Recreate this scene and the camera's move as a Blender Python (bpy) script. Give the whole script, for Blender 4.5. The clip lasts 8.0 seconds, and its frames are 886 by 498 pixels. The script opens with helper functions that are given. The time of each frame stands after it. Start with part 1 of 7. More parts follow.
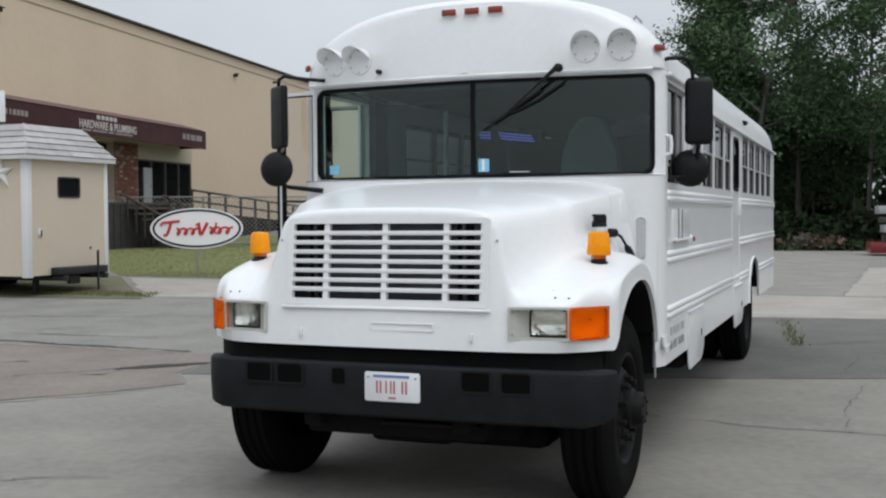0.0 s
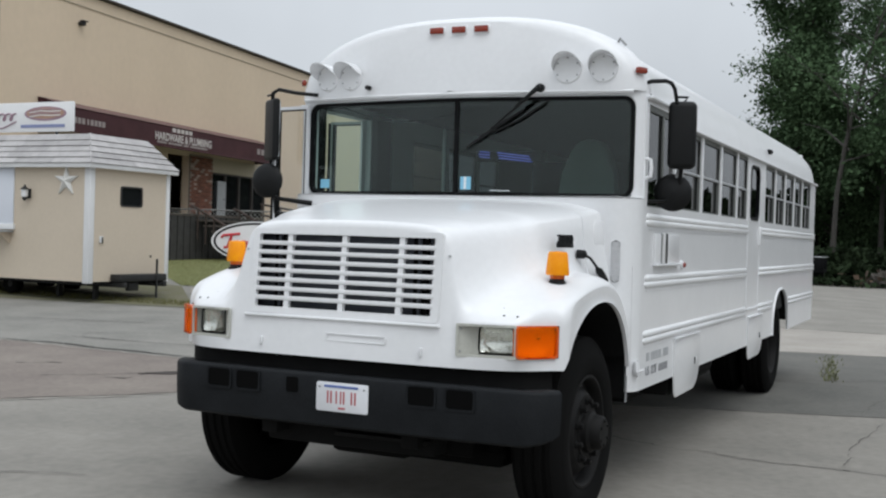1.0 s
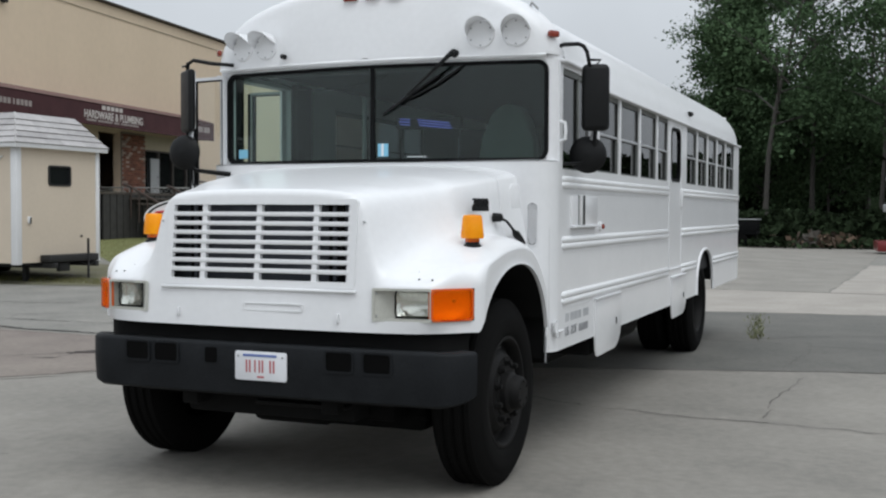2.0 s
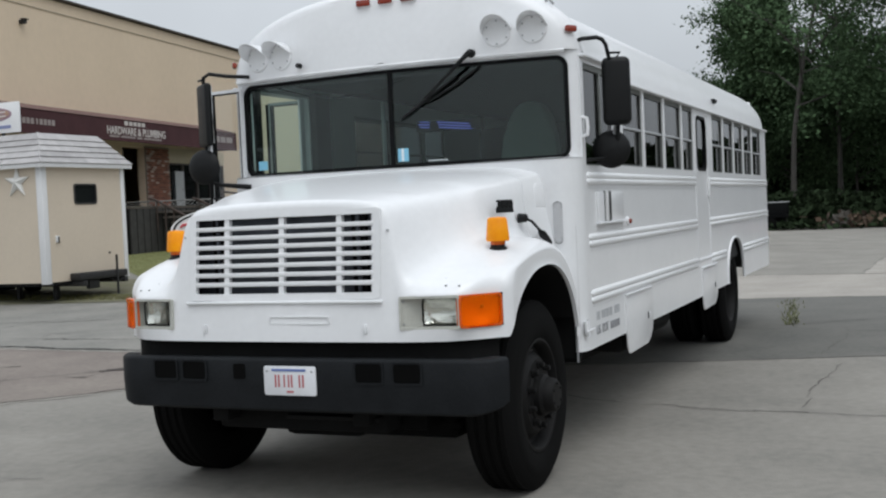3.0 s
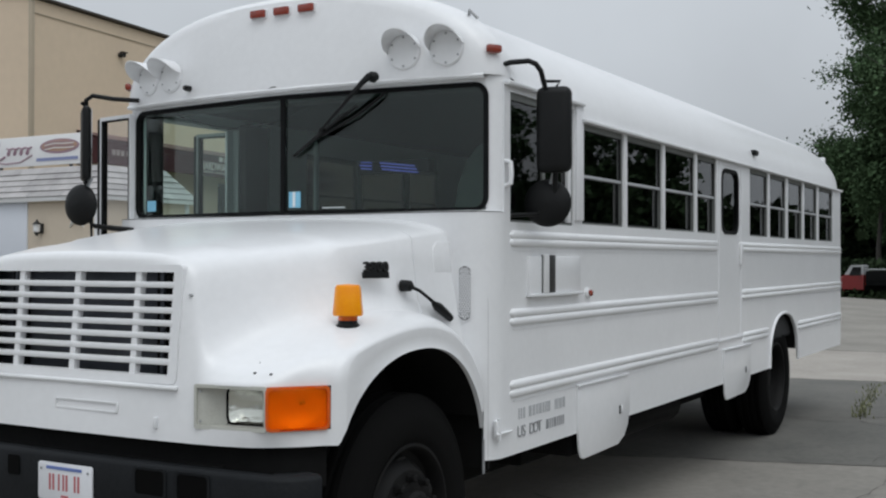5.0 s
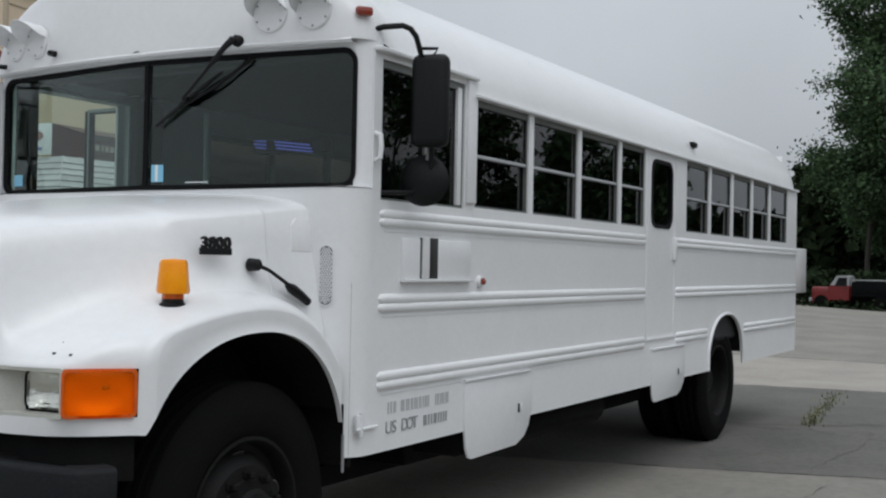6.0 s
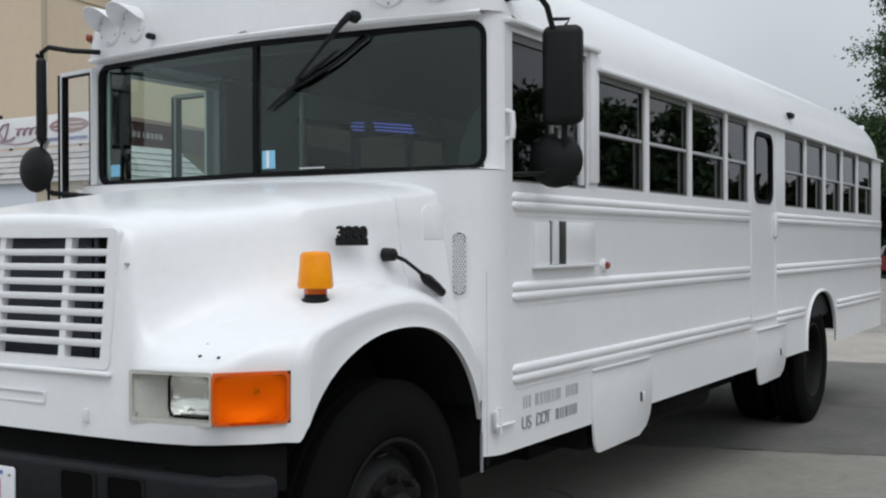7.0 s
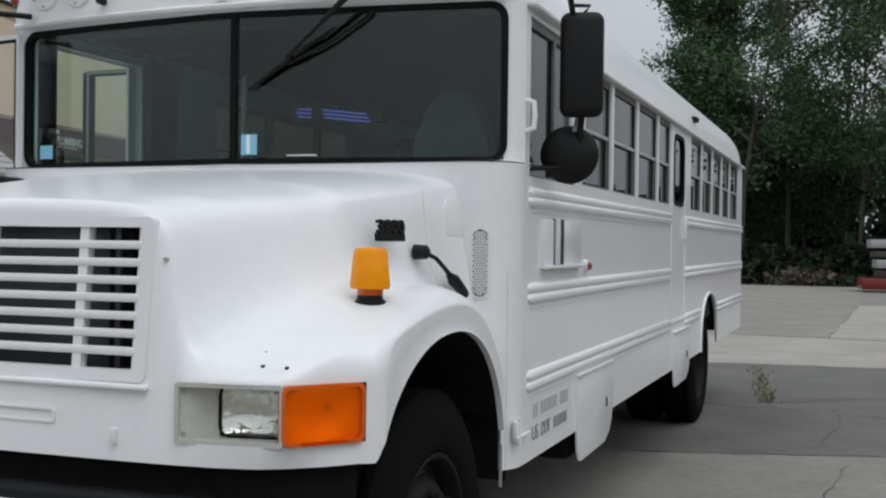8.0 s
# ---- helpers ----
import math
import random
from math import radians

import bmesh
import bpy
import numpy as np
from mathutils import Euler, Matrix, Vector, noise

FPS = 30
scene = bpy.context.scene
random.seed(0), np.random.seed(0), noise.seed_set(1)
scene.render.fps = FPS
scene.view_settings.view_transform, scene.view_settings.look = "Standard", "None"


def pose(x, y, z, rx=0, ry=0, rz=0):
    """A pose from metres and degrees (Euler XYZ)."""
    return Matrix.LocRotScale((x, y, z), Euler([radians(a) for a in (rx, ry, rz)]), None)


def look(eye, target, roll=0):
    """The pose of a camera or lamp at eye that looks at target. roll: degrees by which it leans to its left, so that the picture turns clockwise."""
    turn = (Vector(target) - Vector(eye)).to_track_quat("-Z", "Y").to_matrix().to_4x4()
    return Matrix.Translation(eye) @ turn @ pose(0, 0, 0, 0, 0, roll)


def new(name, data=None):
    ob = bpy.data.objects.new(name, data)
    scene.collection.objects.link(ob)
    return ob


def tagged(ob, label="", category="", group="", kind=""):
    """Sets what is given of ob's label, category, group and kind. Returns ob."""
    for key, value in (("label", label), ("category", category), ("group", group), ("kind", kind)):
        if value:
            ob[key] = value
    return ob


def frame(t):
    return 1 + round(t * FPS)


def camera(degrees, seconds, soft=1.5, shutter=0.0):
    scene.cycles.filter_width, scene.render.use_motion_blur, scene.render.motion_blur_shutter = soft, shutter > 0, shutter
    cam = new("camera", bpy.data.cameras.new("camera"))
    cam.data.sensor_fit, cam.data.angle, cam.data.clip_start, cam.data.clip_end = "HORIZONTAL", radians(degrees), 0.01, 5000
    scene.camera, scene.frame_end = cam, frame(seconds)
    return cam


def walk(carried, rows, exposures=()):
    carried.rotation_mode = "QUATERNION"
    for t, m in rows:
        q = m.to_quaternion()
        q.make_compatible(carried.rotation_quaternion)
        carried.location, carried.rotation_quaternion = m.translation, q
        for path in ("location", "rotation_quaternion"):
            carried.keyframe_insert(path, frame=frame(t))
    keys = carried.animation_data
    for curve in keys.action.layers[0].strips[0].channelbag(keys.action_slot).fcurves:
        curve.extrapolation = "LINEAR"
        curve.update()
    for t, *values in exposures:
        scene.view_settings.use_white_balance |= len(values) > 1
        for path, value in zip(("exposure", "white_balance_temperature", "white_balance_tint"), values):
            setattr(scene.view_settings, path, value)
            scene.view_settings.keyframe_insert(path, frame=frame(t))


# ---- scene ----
cam = camera(43.4, 8.0, soft=2.2)
PATH = [
    (0, (2.384, -5.246, 1.628), (1.669, -3.379, 1.568), -0.4),
    (0.5, (2.677, -5.081, 1.644), (1.969, -3.211, 1.644), -0.7),
    (1, (3.005, -5.015, 1.592), (2.152, -3.207, 1.572), 1.7),
    (1.5, (3.168, -4.988, 1.6), (2.408, -3.138, 1.608), 0.0),
    (2, (3.15, -4.992, 1.557), (2.393, -3.142, 1.489), 0.2),
    (2.2, (3.132, -4.988, 1.544), (2.361, -3.144, 1.454), 0.2),
    (3.3, (3.126, -4.766, 1.6), (2.307, -2.943, 1.541), -3.5),
    (3.5, (3.19, -4.596, 1.595), (2.307, -2.802, 1.545), -2.4),
    (4, (3.354, -4.164, 1.621), (2.348, -2.436, 1.574), -2.4),
    (4.2, (3.397, -3.944, 1.63), (2.414, -2.202, 1.66), -0.5),
    (5.3, (3.699, -2.859, 1.639), (2.689, -1.133, 1.657), -0.0),
    (5.5, (3.745, -2.719, 1.589), (2.757, -0.981, 1.636), -1.4),
    (6, (3.928, -2.454, 1.535), (2.927, -0.723, 1.564), 1.1),
    (6.5, (3.790, -2.375, 1.506), (2.783, -0.647, 1.537), 0.4),
    (7, (3.396, -2.432, 1.564), (2.350, -0.727, 1.554), -0.2),
    (7.5, (2.945, -2.414, 1.589), (1.980, -0.663, 1.634), -0.7),
    (8, (2.441, -2.516, 1.553), (1.736, -0.645, 1.543), 0.7),
]
walk(cam, [(t, look(eye, target, roll)) for t, eye, target, roll in PATH], exposures=[(0.0, 0.0), (2.2, 0.0), (4.0, -0.14), (5.5, -0.30), (6.0, -0.33), (6.5, -0.12), (7.0, -0.10), (7.5, -0.09), (8.0, -0.29)])

# ---- world, sun ----
world = bpy.data.worlds.new("overcast")
scene.world = world
world.use_nodes = True
wn, wl = world.node_tree.nodes, world.node_tree.links
wn.clear()
sky = wn.new("ShaderNodeTexSky")
sky.sky_type, sky.sun_disc = "NISHITA", False
sky.sun_elevation, sky.sun_rotation = radians(60), radians(133)
sky.air_density, sky.dust_density, sky.ozone_density = 1.0, 4.0, 1.0
grey = wn.new("ShaderNodeHueSaturation")
grey.inputs["Saturation"].default_value = 0.16
wl.new(sky.outputs[0], grey.inputs["Color"])
geo = wn.new("ShaderNodeTexCoord")
cloud = wn.new("ShaderNodeTexNoise")
cloud.inputs["Scale"].default_value, cloud.inputs["Detail"].default_value = 2.2, 5.0
wl.new(geo.outputs["Generated"], cloud.inputs["Vector"])
ramp = wn.new("ShaderNodeMapRange")
ramp.inputs["From Min"].default_value, ramp.inputs["From Max"].default_value = 0.3, 0.7
ramp.inputs["To Min"].default_value, ramp.inputs["To Max"].default_value = 0.86, 1.10
wl.new(cloud.outputs["Fac"], ramp.inputs["Value"])
# an overcast dome: the clear sky's glow evened out by a grey cloud deck
deck = wn.new("ShaderNodeMix")
deck.data_type = "RGBA"
deck.inputs["Factor"].default_value = 0.78
deck.inputs["B"].default_value = (6.58, 7.12, 7.72, 1)
wl.new(grey.outputs[0], deck.inputs["A"])
tone = wn.new("ShaderNodeVectorMath")
tone.operation = "SCALE"
wl.new(deck.outputs["Result"], tone.inputs[0])
wl.new(ramp.outputs[0], tone.inputs["Scale"])
split = wn.new("ShaderNodeSeparateXYZ")
wl.new(geo.outputs["Generated"], split.inputs[0])
rise = wn.new("ShaderNodeMapRange")
rise.inputs["From Min"].default_value, rise.inputs["From Max"].default_value = 0.0, 1.0
rise.inputs["To Min"].default_value, rise.inputs["To Max"].default_value = 0.77, 1.66
wl.new(split.outputs["Z"], rise.inputs["Value"])
zenith = wn.new("ShaderNodeVectorMath")
zenith.operation = "SCALE"
wl.new(tone.outputs[0], zenith.inputs[0])
wl.new(rise.outputs[0], zenith.inputs["Scale"])
back = wn.new("ShaderNodeBackground")
back.inputs["Strength"].default_value = 0.118
wl.new(zenith.outputs[0], back.inputs["Color"])
wl.new(back.outputs[0], wn.new("ShaderNodeOutputWorld").inputs["Surface"])

sun = new("sun", bpy.data.lights.new("sun", "SUN"))
sun.data.energy, sun.data.angle, sun.data.color = 0.75, radians(40), (0.97, 1.0, 1.0)
sun.matrix_world = look((26, -24, 62), (0, 0, 0))

# ---- materials ----


def material(name, colour, rough=0.5, metal=0.0, vary=0.0, scale=3.0, bump=0.0, bump_scale=40.0, other=None, coat=0.0, island=0.0, each=0.0, spec=0.5):
    """A surface with stains at one scale, grain at another and, where asked, a tone of its own for each piece."""
    m = bpy.data.materials.new(name)
    m.use_nodes = True
    n, l = m.node_tree.nodes, m.node_tree.links
    p = n["Principled BSDF"]
    p.inputs["Roughness"].default_value, p.inputs["Metallic"].default_value = rough, metal
    p.inputs["Base Color"].default_value = (*colour, 1)
    p.inputs["Coat Weight"].default_value, p.inputs["Coat Roughness"].default_value = coat, 0.12
    p.inputs["Specular IOR Level"].default_value = spec
    place = n.new("ShaderNodeTexCoord").outputs["Object"]
    if vary or other or island or each:
        stain = n.new("ShaderNodeTexNoise")
        stain.inputs["Scale"].default_value, stain.inputs["Detail"].default_value, stain.inputs["Roughness"].default_value = scale, 8, 0.62
        grain = n.new("ShaderNodeTexNoise")
        grain.inputs["Scale"].default_value, grain.inputs["Detail"].default_value = scale * 17, 3
        l.new(place, stain.inputs["Vector"]), l.new(place, grain.inputs["Vector"])
        both = n.new("ShaderNodeMix")
        both.inputs["Factor"].default_value = 0.35
        l.new(stain.outputs["Fac"], both.inputs["A"]), l.new(grain.outputs["Fac"], both.inputs["B"])
        level = n.new("ShaderNodeMapRange")
        level.inputs["From Min"].default_value, level.inputs["From Max"].default_value = 0.33, 0.67
        l.new(both.outputs["Result"], level.inputs["Value"])
        mix = n.new("ShaderNodeMix")
        mix.data_type = "RGBA"
        end = other or tuple(c * (1 - vary) for c in colour)
        mix.inputs["A"].default_value, mix.inputs["B"].default_value = (*colour, 1), (*end, 1)
        l.new(level.outputs[0], mix.inputs["Factor"])
        last = mix.outputs["Result"]
        if island or each:
            hue = n.new("ShaderNodeHueSaturation")
            own = n.new("ShaderNodeNewGeometry").outputs["Random Per Island"] if island else n.new("ShaderNodeObjectInfo").outputs["Random"]
            span = n.new("ShaderNodeMapRange")
            span.inputs["To Min"].default_value, span.inputs["To Max"].default_value = 1 - (island or each), 1 + (island or each)
            l.new(own, span.inputs["Value"]), l.new(span.outputs[0], hue.inputs["Value"]), l.new(last, hue.inputs["Color"])
            last = hue.outputs[0]
        l.new(last, p.inputs["Base Color"])
        worn = n.new("ShaderNodeMapRange")
        worn.inputs["To Min"].default_value, worn.inputs["To Max"].default_value = max(rough - 0.08, 0.02), min(rough + 0.1, 1)
        l.new(stain.outputs["Fac"], worn.inputs["Value"]), l.new(worn.outputs[0], p.inputs["Roughness"])
    if bump:
        fine = n.new("ShaderNodeTexNoise")
        fine.inputs["Scale"].default_value, fine.inputs["Detail"].default_value = bump_scale, 4
        l.new(place, fine.inputs["Vector"])
        b = n.new("ShaderNodeBump")
        b.inputs["Strength"].default_value, b.inputs["Distance"].default_value = bump, 0.01
        l.new(fine.outputs["Fac"], b.inputs["Height"]), l.new(b.outputs[0], p.inputs["Normal"])
    return m


def clear(name, colour, rough=0.0, ior=1.45, share=1.0):
    m = material(name, colour, rough)
    p = m.node_tree.nodes["Principled BSDF"]
    p.inputs["Transmission Weight"].default_value, p.inputs["IOR"].default_value = share, ior
    return m


def glowing(name, colour, strength):
    m = material(name, colour, 0.5)
    p = m.node_tree.nodes["Principled BSDF"]
    p.inputs["Emission Color"].default_value, p.inputs["Emission Strength"].default_value = (*colour, 1), strength
    return m


WHITE = material("white_bus_paint", (0.81, 0.815, 0.825), 0.32, vary=0.07, scale=1.6, bump=0.16, bump_scale=6, coat=0.3)
WHITE_TRIM = material("white_trim_paint", (0.78, 0.785, 0.80), 0.42, vary=0.08, scale=4, bump=0.12, bump_scale=30)
BLACK = material("black_bumper_paint", (0.0062, 0.0072, 0.0084), 0.55, vary=0.35, scale=5, bump=0.15, bump_scale=60, other=(0.013, 0.0145, 0.0165), spec=0.14)
RUBBER = material("tyre_rubber", (0.006, 0.006, 0.006), 0.85, vary=0.3, scale=9, bump=0.25, bump_scale=80, other=(0.0075, 0.0074, 0.0072), spec=0.06)
GASKET = material("black_rubber_gasket", (0.005, 0.0055, 0.006), 0.65, spec=0.12)
PLASTIC = material("black_plastic", (0.006, 0.0066, 0.007), 0.5, vary=0.3, scale=12, bump=0.1, spec=0.25)
CHASSIS = material("dark_chassis_steel", (0.006, 0.006, 0.006), 0.85, vary=0.4, scale=6, bump=0.2, spec=0.2)
HUBSTEEL = material("dull_black_wheel_steel", (0.007, 0.007, 0.0075), 0.6, vary=0.4, scale=14, bump=0.15, other=(0.012, 0.0115, 0.011), spec=0.14)
CHROME = material("chrome", (0.8, 0.8, 0.8), 0.08, 1.0)
REFLECTOR = material("lamp_reflector", (0.72, 0.72, 0.67), 0.14, 1.0, bump=0.9, bump_scale=19)
LAMPBACK = material("pale_lamp_back", (0.95, 0.93, 0.86), 0.42, 0.35, vary=0.12, scale=9, bump=0.15, bump_scale=40)
RADIATOR_CORE = material("radiator_core", (0.13, 0.14, 0.165), 0.5, 0.4, vary=0.3, scale=9)
RUSTY = material("rust_stained_tar", (0.055, 0.040, 0.036), 0.85, vary=0.5, scale=5, bump=0.4)
BEZEL = material("greyed_lamp_bezel", (0.55, 0.55, 0.50), 0.42, vary=0.22, scale=9, bump=0.1)
LENS = clear("headlamp_glass", (0.97, 0.98, 0.97), 0.05)
AMBER = clear("amber_lens", (1.0, 0.29, 0.007), 0.22, 1.10, 0.82)
AMBER_DEEP = material("deep_amber_rim", (0.74, 0.12, 0.005), 0.2, vary=0.3, scale=14, coat=0.4)
BEACON = material("amber_beacon_lens", (0.98, 0.38, 0.0015), 0.35, vary=0.15, scale=14, other=(0.88, 0.26, 0.001), spec=0.3)
RED = material("red_marker_lens", (0.27, 0.032, 0.013), 0.2, vary=0.25, scale=30, coat=0.4)
CLEARPANE = clear("clear_door_glass", (0.95, 0.96, 0.955))
WINDSHIELD = clear("windshield_glass", (0.65, 0.83, 0.77))
TINT = clear("tinted_side_glass", (0.06, 0.065, 0.07), 0.012)
FRAME = material("dull_window_frame", (0.20, 0.21, 0.20), 0.55, 0.2, vary=0.3, scale=8)
VENTGREY = material("grey_vent_backing", (0.16, 0.165, 0.17), 0.7, vary=0.2, scale=20)
LEAFGREY = material("grey_door_leaf", (0.20, 0.21, 0.20), 0.5, vary=0.2, scale=6)
SASH = material("grey_window_sash", (0.50, 0.51, 0.53), 0.4, 0.3, vary=0.2, scale=8)
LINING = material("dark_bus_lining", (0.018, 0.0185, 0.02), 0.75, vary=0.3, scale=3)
SEATCLOTH = material("grey_green_seat_vinyl", (0.27, 0.32, 0.31), 0.6, vary=0.25, scale=6, bump=0.1)
PLATE = material("white_number_plate", (0.76, 0.77, 0.80), 0.35, vary=0.08, scale=20)
INK_RED = material("red_ink", (0.46, 0.13, 0.14), 0.5)
INK_BLUE = material("blue_ink", (0.12, 0.18, 0.42), 0.5)
INK_GREY = material("grey_lettering", (0.34, 0.345, 0.36), 0.5, vary=0.2, scale=30)
INK_PALE = material("faded_lettering", (0.50, 0.51, 0.525), 0.5, vary=0.15, scale=30)
# near black for the shade inside the bumper slots
SLOT_SHADE = material("slot_shade_black", (0.002, 0.002, 0.002), 0.9, spec=0.1)
INK_BLACK = material("black_lettering", (0.02, 0.02, 0.02), 0.45)
STICKER = material("pale_blue_sticker", (0.22, 0.52, 0.70), 0.5)
STICKER_W = material("white_sticker", (0.75, 0.8, 0.82), 0.5)
LED = glowing("violet_led", (0.22, 0.24, 0.90), 0.34)

ASPHALT = material("old_asphalt", (0.151, 0.148, 0.133), 0.92, vary=0.3, scale=0.9, bump=0.5, bump_scale=70, other=(0.265, 0.252, 0.228))
CONCRETE = material("warm_grey_concrete", (0.278, 0.259, 0.229), 0.9, vary=0.22, scale=0.8, bump=0.35, bump_scale=60, other=(0.179, 0.169, 0.151))
PALE = material("pale_concrete", (0.383, 0.353, 0.315), 0.9, vary=0.32, scale=0.9, bump=0.3, bump_scale=60)
DARK = material("dark_asphalt_band", (0.091, 0.091, 0.082), 0.92, vary=0.28, scale=1.0, bump=0.5, bump_scale=70, other=(0.158, 0.151, 0.136))
PINK = material("reddish_concrete", (0.146, 0.118, 0.105), 0.9, vary=0.4, scale=0.9, bump=0.4, bump_scale=60, other=(0.248, 0.216, 0.186))
CRACK = material("tarred_crack", (0.075, 0.070, 0.062), 0.9, vary=0.4, scale=5)
GRASS = material("mown_grass", (0.128, 0.146, 0.045), 0.95, vary=0.4, scale=1.2, bump=0.6, bump_scale=50, other=(0.168, 0.172, 0.065))
BLADE = material("grass_blades", (0.165, 0.160, 0.058), 0.9, vary=0.3, scale=3, island=0.18)
SOIL = material("gritty_verge", (0.15, 0.135, 0.10), 0.95, vary=0.4, scale=2, bump=0.6, bump_scale=40, other=(0.11, 0.115, 0.05))
TAN = material("tan_metal_siding", (0.70, 0.56, 0.415), 0.6, vary=0.10, scale=0.25, bump=0.06, bump_scale=3)
TAN_TRIM = material("tan_trim", (0.42, 0.35, 0.26), 0.6, vary=0.1, scale=2)
ROOFEDGE = material("dark_brown_eave", (0.06, 0.05, 0.042), 0.6, vary=0.3, scale=3)
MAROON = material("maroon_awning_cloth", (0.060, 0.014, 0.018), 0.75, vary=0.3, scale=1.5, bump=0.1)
# awning top, paler and less red than the front cloth
MAROON_TOP = material("paler_awning_top", (0.17, 0.095, 0.085), 0.8, vary=0.3, scale=1.5)
LETTER_DIM = material("worn_lettering", (0.36, 0.31, 0.30), 0.6, vary=0.4, scale=9)
LETTER = material("white_lettering", (0.54, 0.50, 0.48), 0.6)
BRICK = material("red_brick", (0.26, 0.105, 0.065), 0.85, vary=0.3, scale=5, bump=0.3, each=0.35)
BRICK_PALE = material("pale_brick", (0.45, 0.36, 0.30), 0.85, vary=0.3, scale=5, bump=0.3, each=0.25)
MORTAR = material("mortar", (0.30, 0.24, 0.20), 0.9, vary=0.2, scale=6)
DARKGLASS = material("dark_shop_glass", (0.012, 0.013, 0.014), 0.06, spec=0.6)
DOORPAINT = material("pale_grey_door", (0.42, 0.43, 0.43), 0.5, vary=0.1, scale=3)
CREAM = material("cream_panel", (0.52, 0.45, 0.33), 0.6, vary=0.1, scale=1)
WOODRAIL = material("brown_stained_rail", (0.066, 0.046, 0.038), 0.8, vary=0.4, scale=6, bump=0.2)
SKIRTGREY = material("dark_grey_skirt_boards", (0.050, 0.048, 0.045), 0.85, vary=0.4, scale=4, bump=0.2)
DECKWOOD = material("weathered_deck_boards", (0.10, 0.085, 0.07), 0.85, vary=0.4, scale=4, bump=0.25)
GALV = material("galvanised_fence", (0.30, 0.30, 0.29), 0.5, 0.6, vary=0.2, scale=9)
TRAILER = material("beige_trailer_siding", (0.62, 0.53, 0.42), 0.65, vary=0.08, scale=0.7, bump=0.08, bump_scale=14)
TRIMWHITE = material("white_corner_trim", (0.74, 0.74, 0.74), 0.55, vary=0.08, scale=3)
SHINGLE = material("pale_grey_shingle", (0.47, 0.455, 0.45), 0.9, vary=0.35, scale=3.5, bump=0.4, bump_scale=60, each=0.12, other=(0.34, 0.325, 0.325))
HATCHWHITE = material("blue_white_hatch_panel", (0.70, 0.73, 0.79), 0.45, vary=0.05, scale=1.5)
STARPAINT = material("white_star", (0.72, 0.71, 0.68), 0.6, vary=0.1, scale=6)
IRON = material("black_iron", (0.016, 0.016, 0.016), 0.6, vary=0.3, scale=8)
SIGNWHITE = material("white_sign_face", (0.80, 0.80, 0.80), 0.4, vary=0.05, scale=2)
SIGNRED = material("sign_red", (0.50, 0.02, 0.03), 0.45)
SIGNBLACK = material("sign_black", (0.012, 0.012, 0.014), 0.45)
SIGNPURPLE = material("sign_mauve", (0.34, 0.22, 0.27), 0.5)
SIGNORANGE = material("sign_ochre", (0.50, 0.33, 0.20), 0.5, vary=0.5, scale=5, other=(0.34, 0.20, 0.19))
SIGNBLUE = material("sign_blue", (0.22, 0.25, 0.42), 0.5)
BARK = material("grey_brown_bark", (0.075, 0.070, 0.062), 0.95, vary=0.4, scale=5, bump=0.6, bump_scale=12)
LEAF = material("green_leaves", (0.088, 0.142, 0.074), 0.85, vary=0.3, scale=0.35, island=0.35, other=(0.050, 0.084, 0.040), spec=0.05)
# leaf green darkened: the shade inside the woods is put into this colour
UNDER = material("shade_toned_leaves", (0.026, 0.040, 0.020), 0.9, vary=0.4, scale=0.8, island=0.5, spec=0.05)
WEEDLEAF = material("yellow_green_weed", (0.17, 0.18, 0.085), 0.85, vary=0.3, scale=20, island=0.3)
TRUCKRED = material("red_truck_paint", (0.19, 0.012, 0.013), 0.35, vary=0.2, scale=2, coat=0.3)
TRUCKDARK = material("dark_truck_body", (0.006, 0.0065, 0.007), 0.8, vary=0.3, scale=3, spec=0.1)
RUSTPIPE = material("rusty_pipe", (0.10, 0.068, 0.050), 0.7, 0.3, vary=0.4, scale=14, bump=0.2)
GREYMETAL = material("pale_grey_metal", (0.40, 0.41, 0.42), 0.5, 0.2, vary=0.25, scale=3)
LITTER = material("dark_leaf_litter", (0.040, 0.032, 0.022), 0.95, vary=0.4, scale=1.5, bump=0.5, bump_scale=30, other=(0.022, 0.022, 0.014))
ROCK = material("rubble", (0.066, 0.058, 0.048), 0.95, vary=0.4, scale=2, bump=0.6, bump_scale=12, each=0.3)
BROWNBRUSH = material("dry_brush", (0.085, 0.055, 0.035), 0.9, vary=0.4, scale=2, island=0.4)

# ---- building blocks ----


def finish(name, bm, mat, parent=None, label="", smooth=False):
    me = bpy.data.meshes.new(name)
    bmesh.ops.recalc_face_normals(bm, faces=bm.faces)
    bm.to_mesh(me)
    bm.free()
    me.materials.append(mat)
    if smooth:
        for p in me.polygons:
            p.use_smooth = True
        me.set_sharp_from_angle(angle=radians(38))
    ob = new(name, me)
    if parent is not None:
        ob.parent = parent
    if label:
        tagged(ob, label)
    return ob


def part(name, bm, mat, parent, label="", smooth=True):
    return finish(name, bm, mat, parent, label, smooth)


def thing(name, label, category, m=None, group="", kind=""):
    ob = tagged(new(name), label, category, group, kind)
    if m is not None:
        ob.matrix_world = m
    return ob


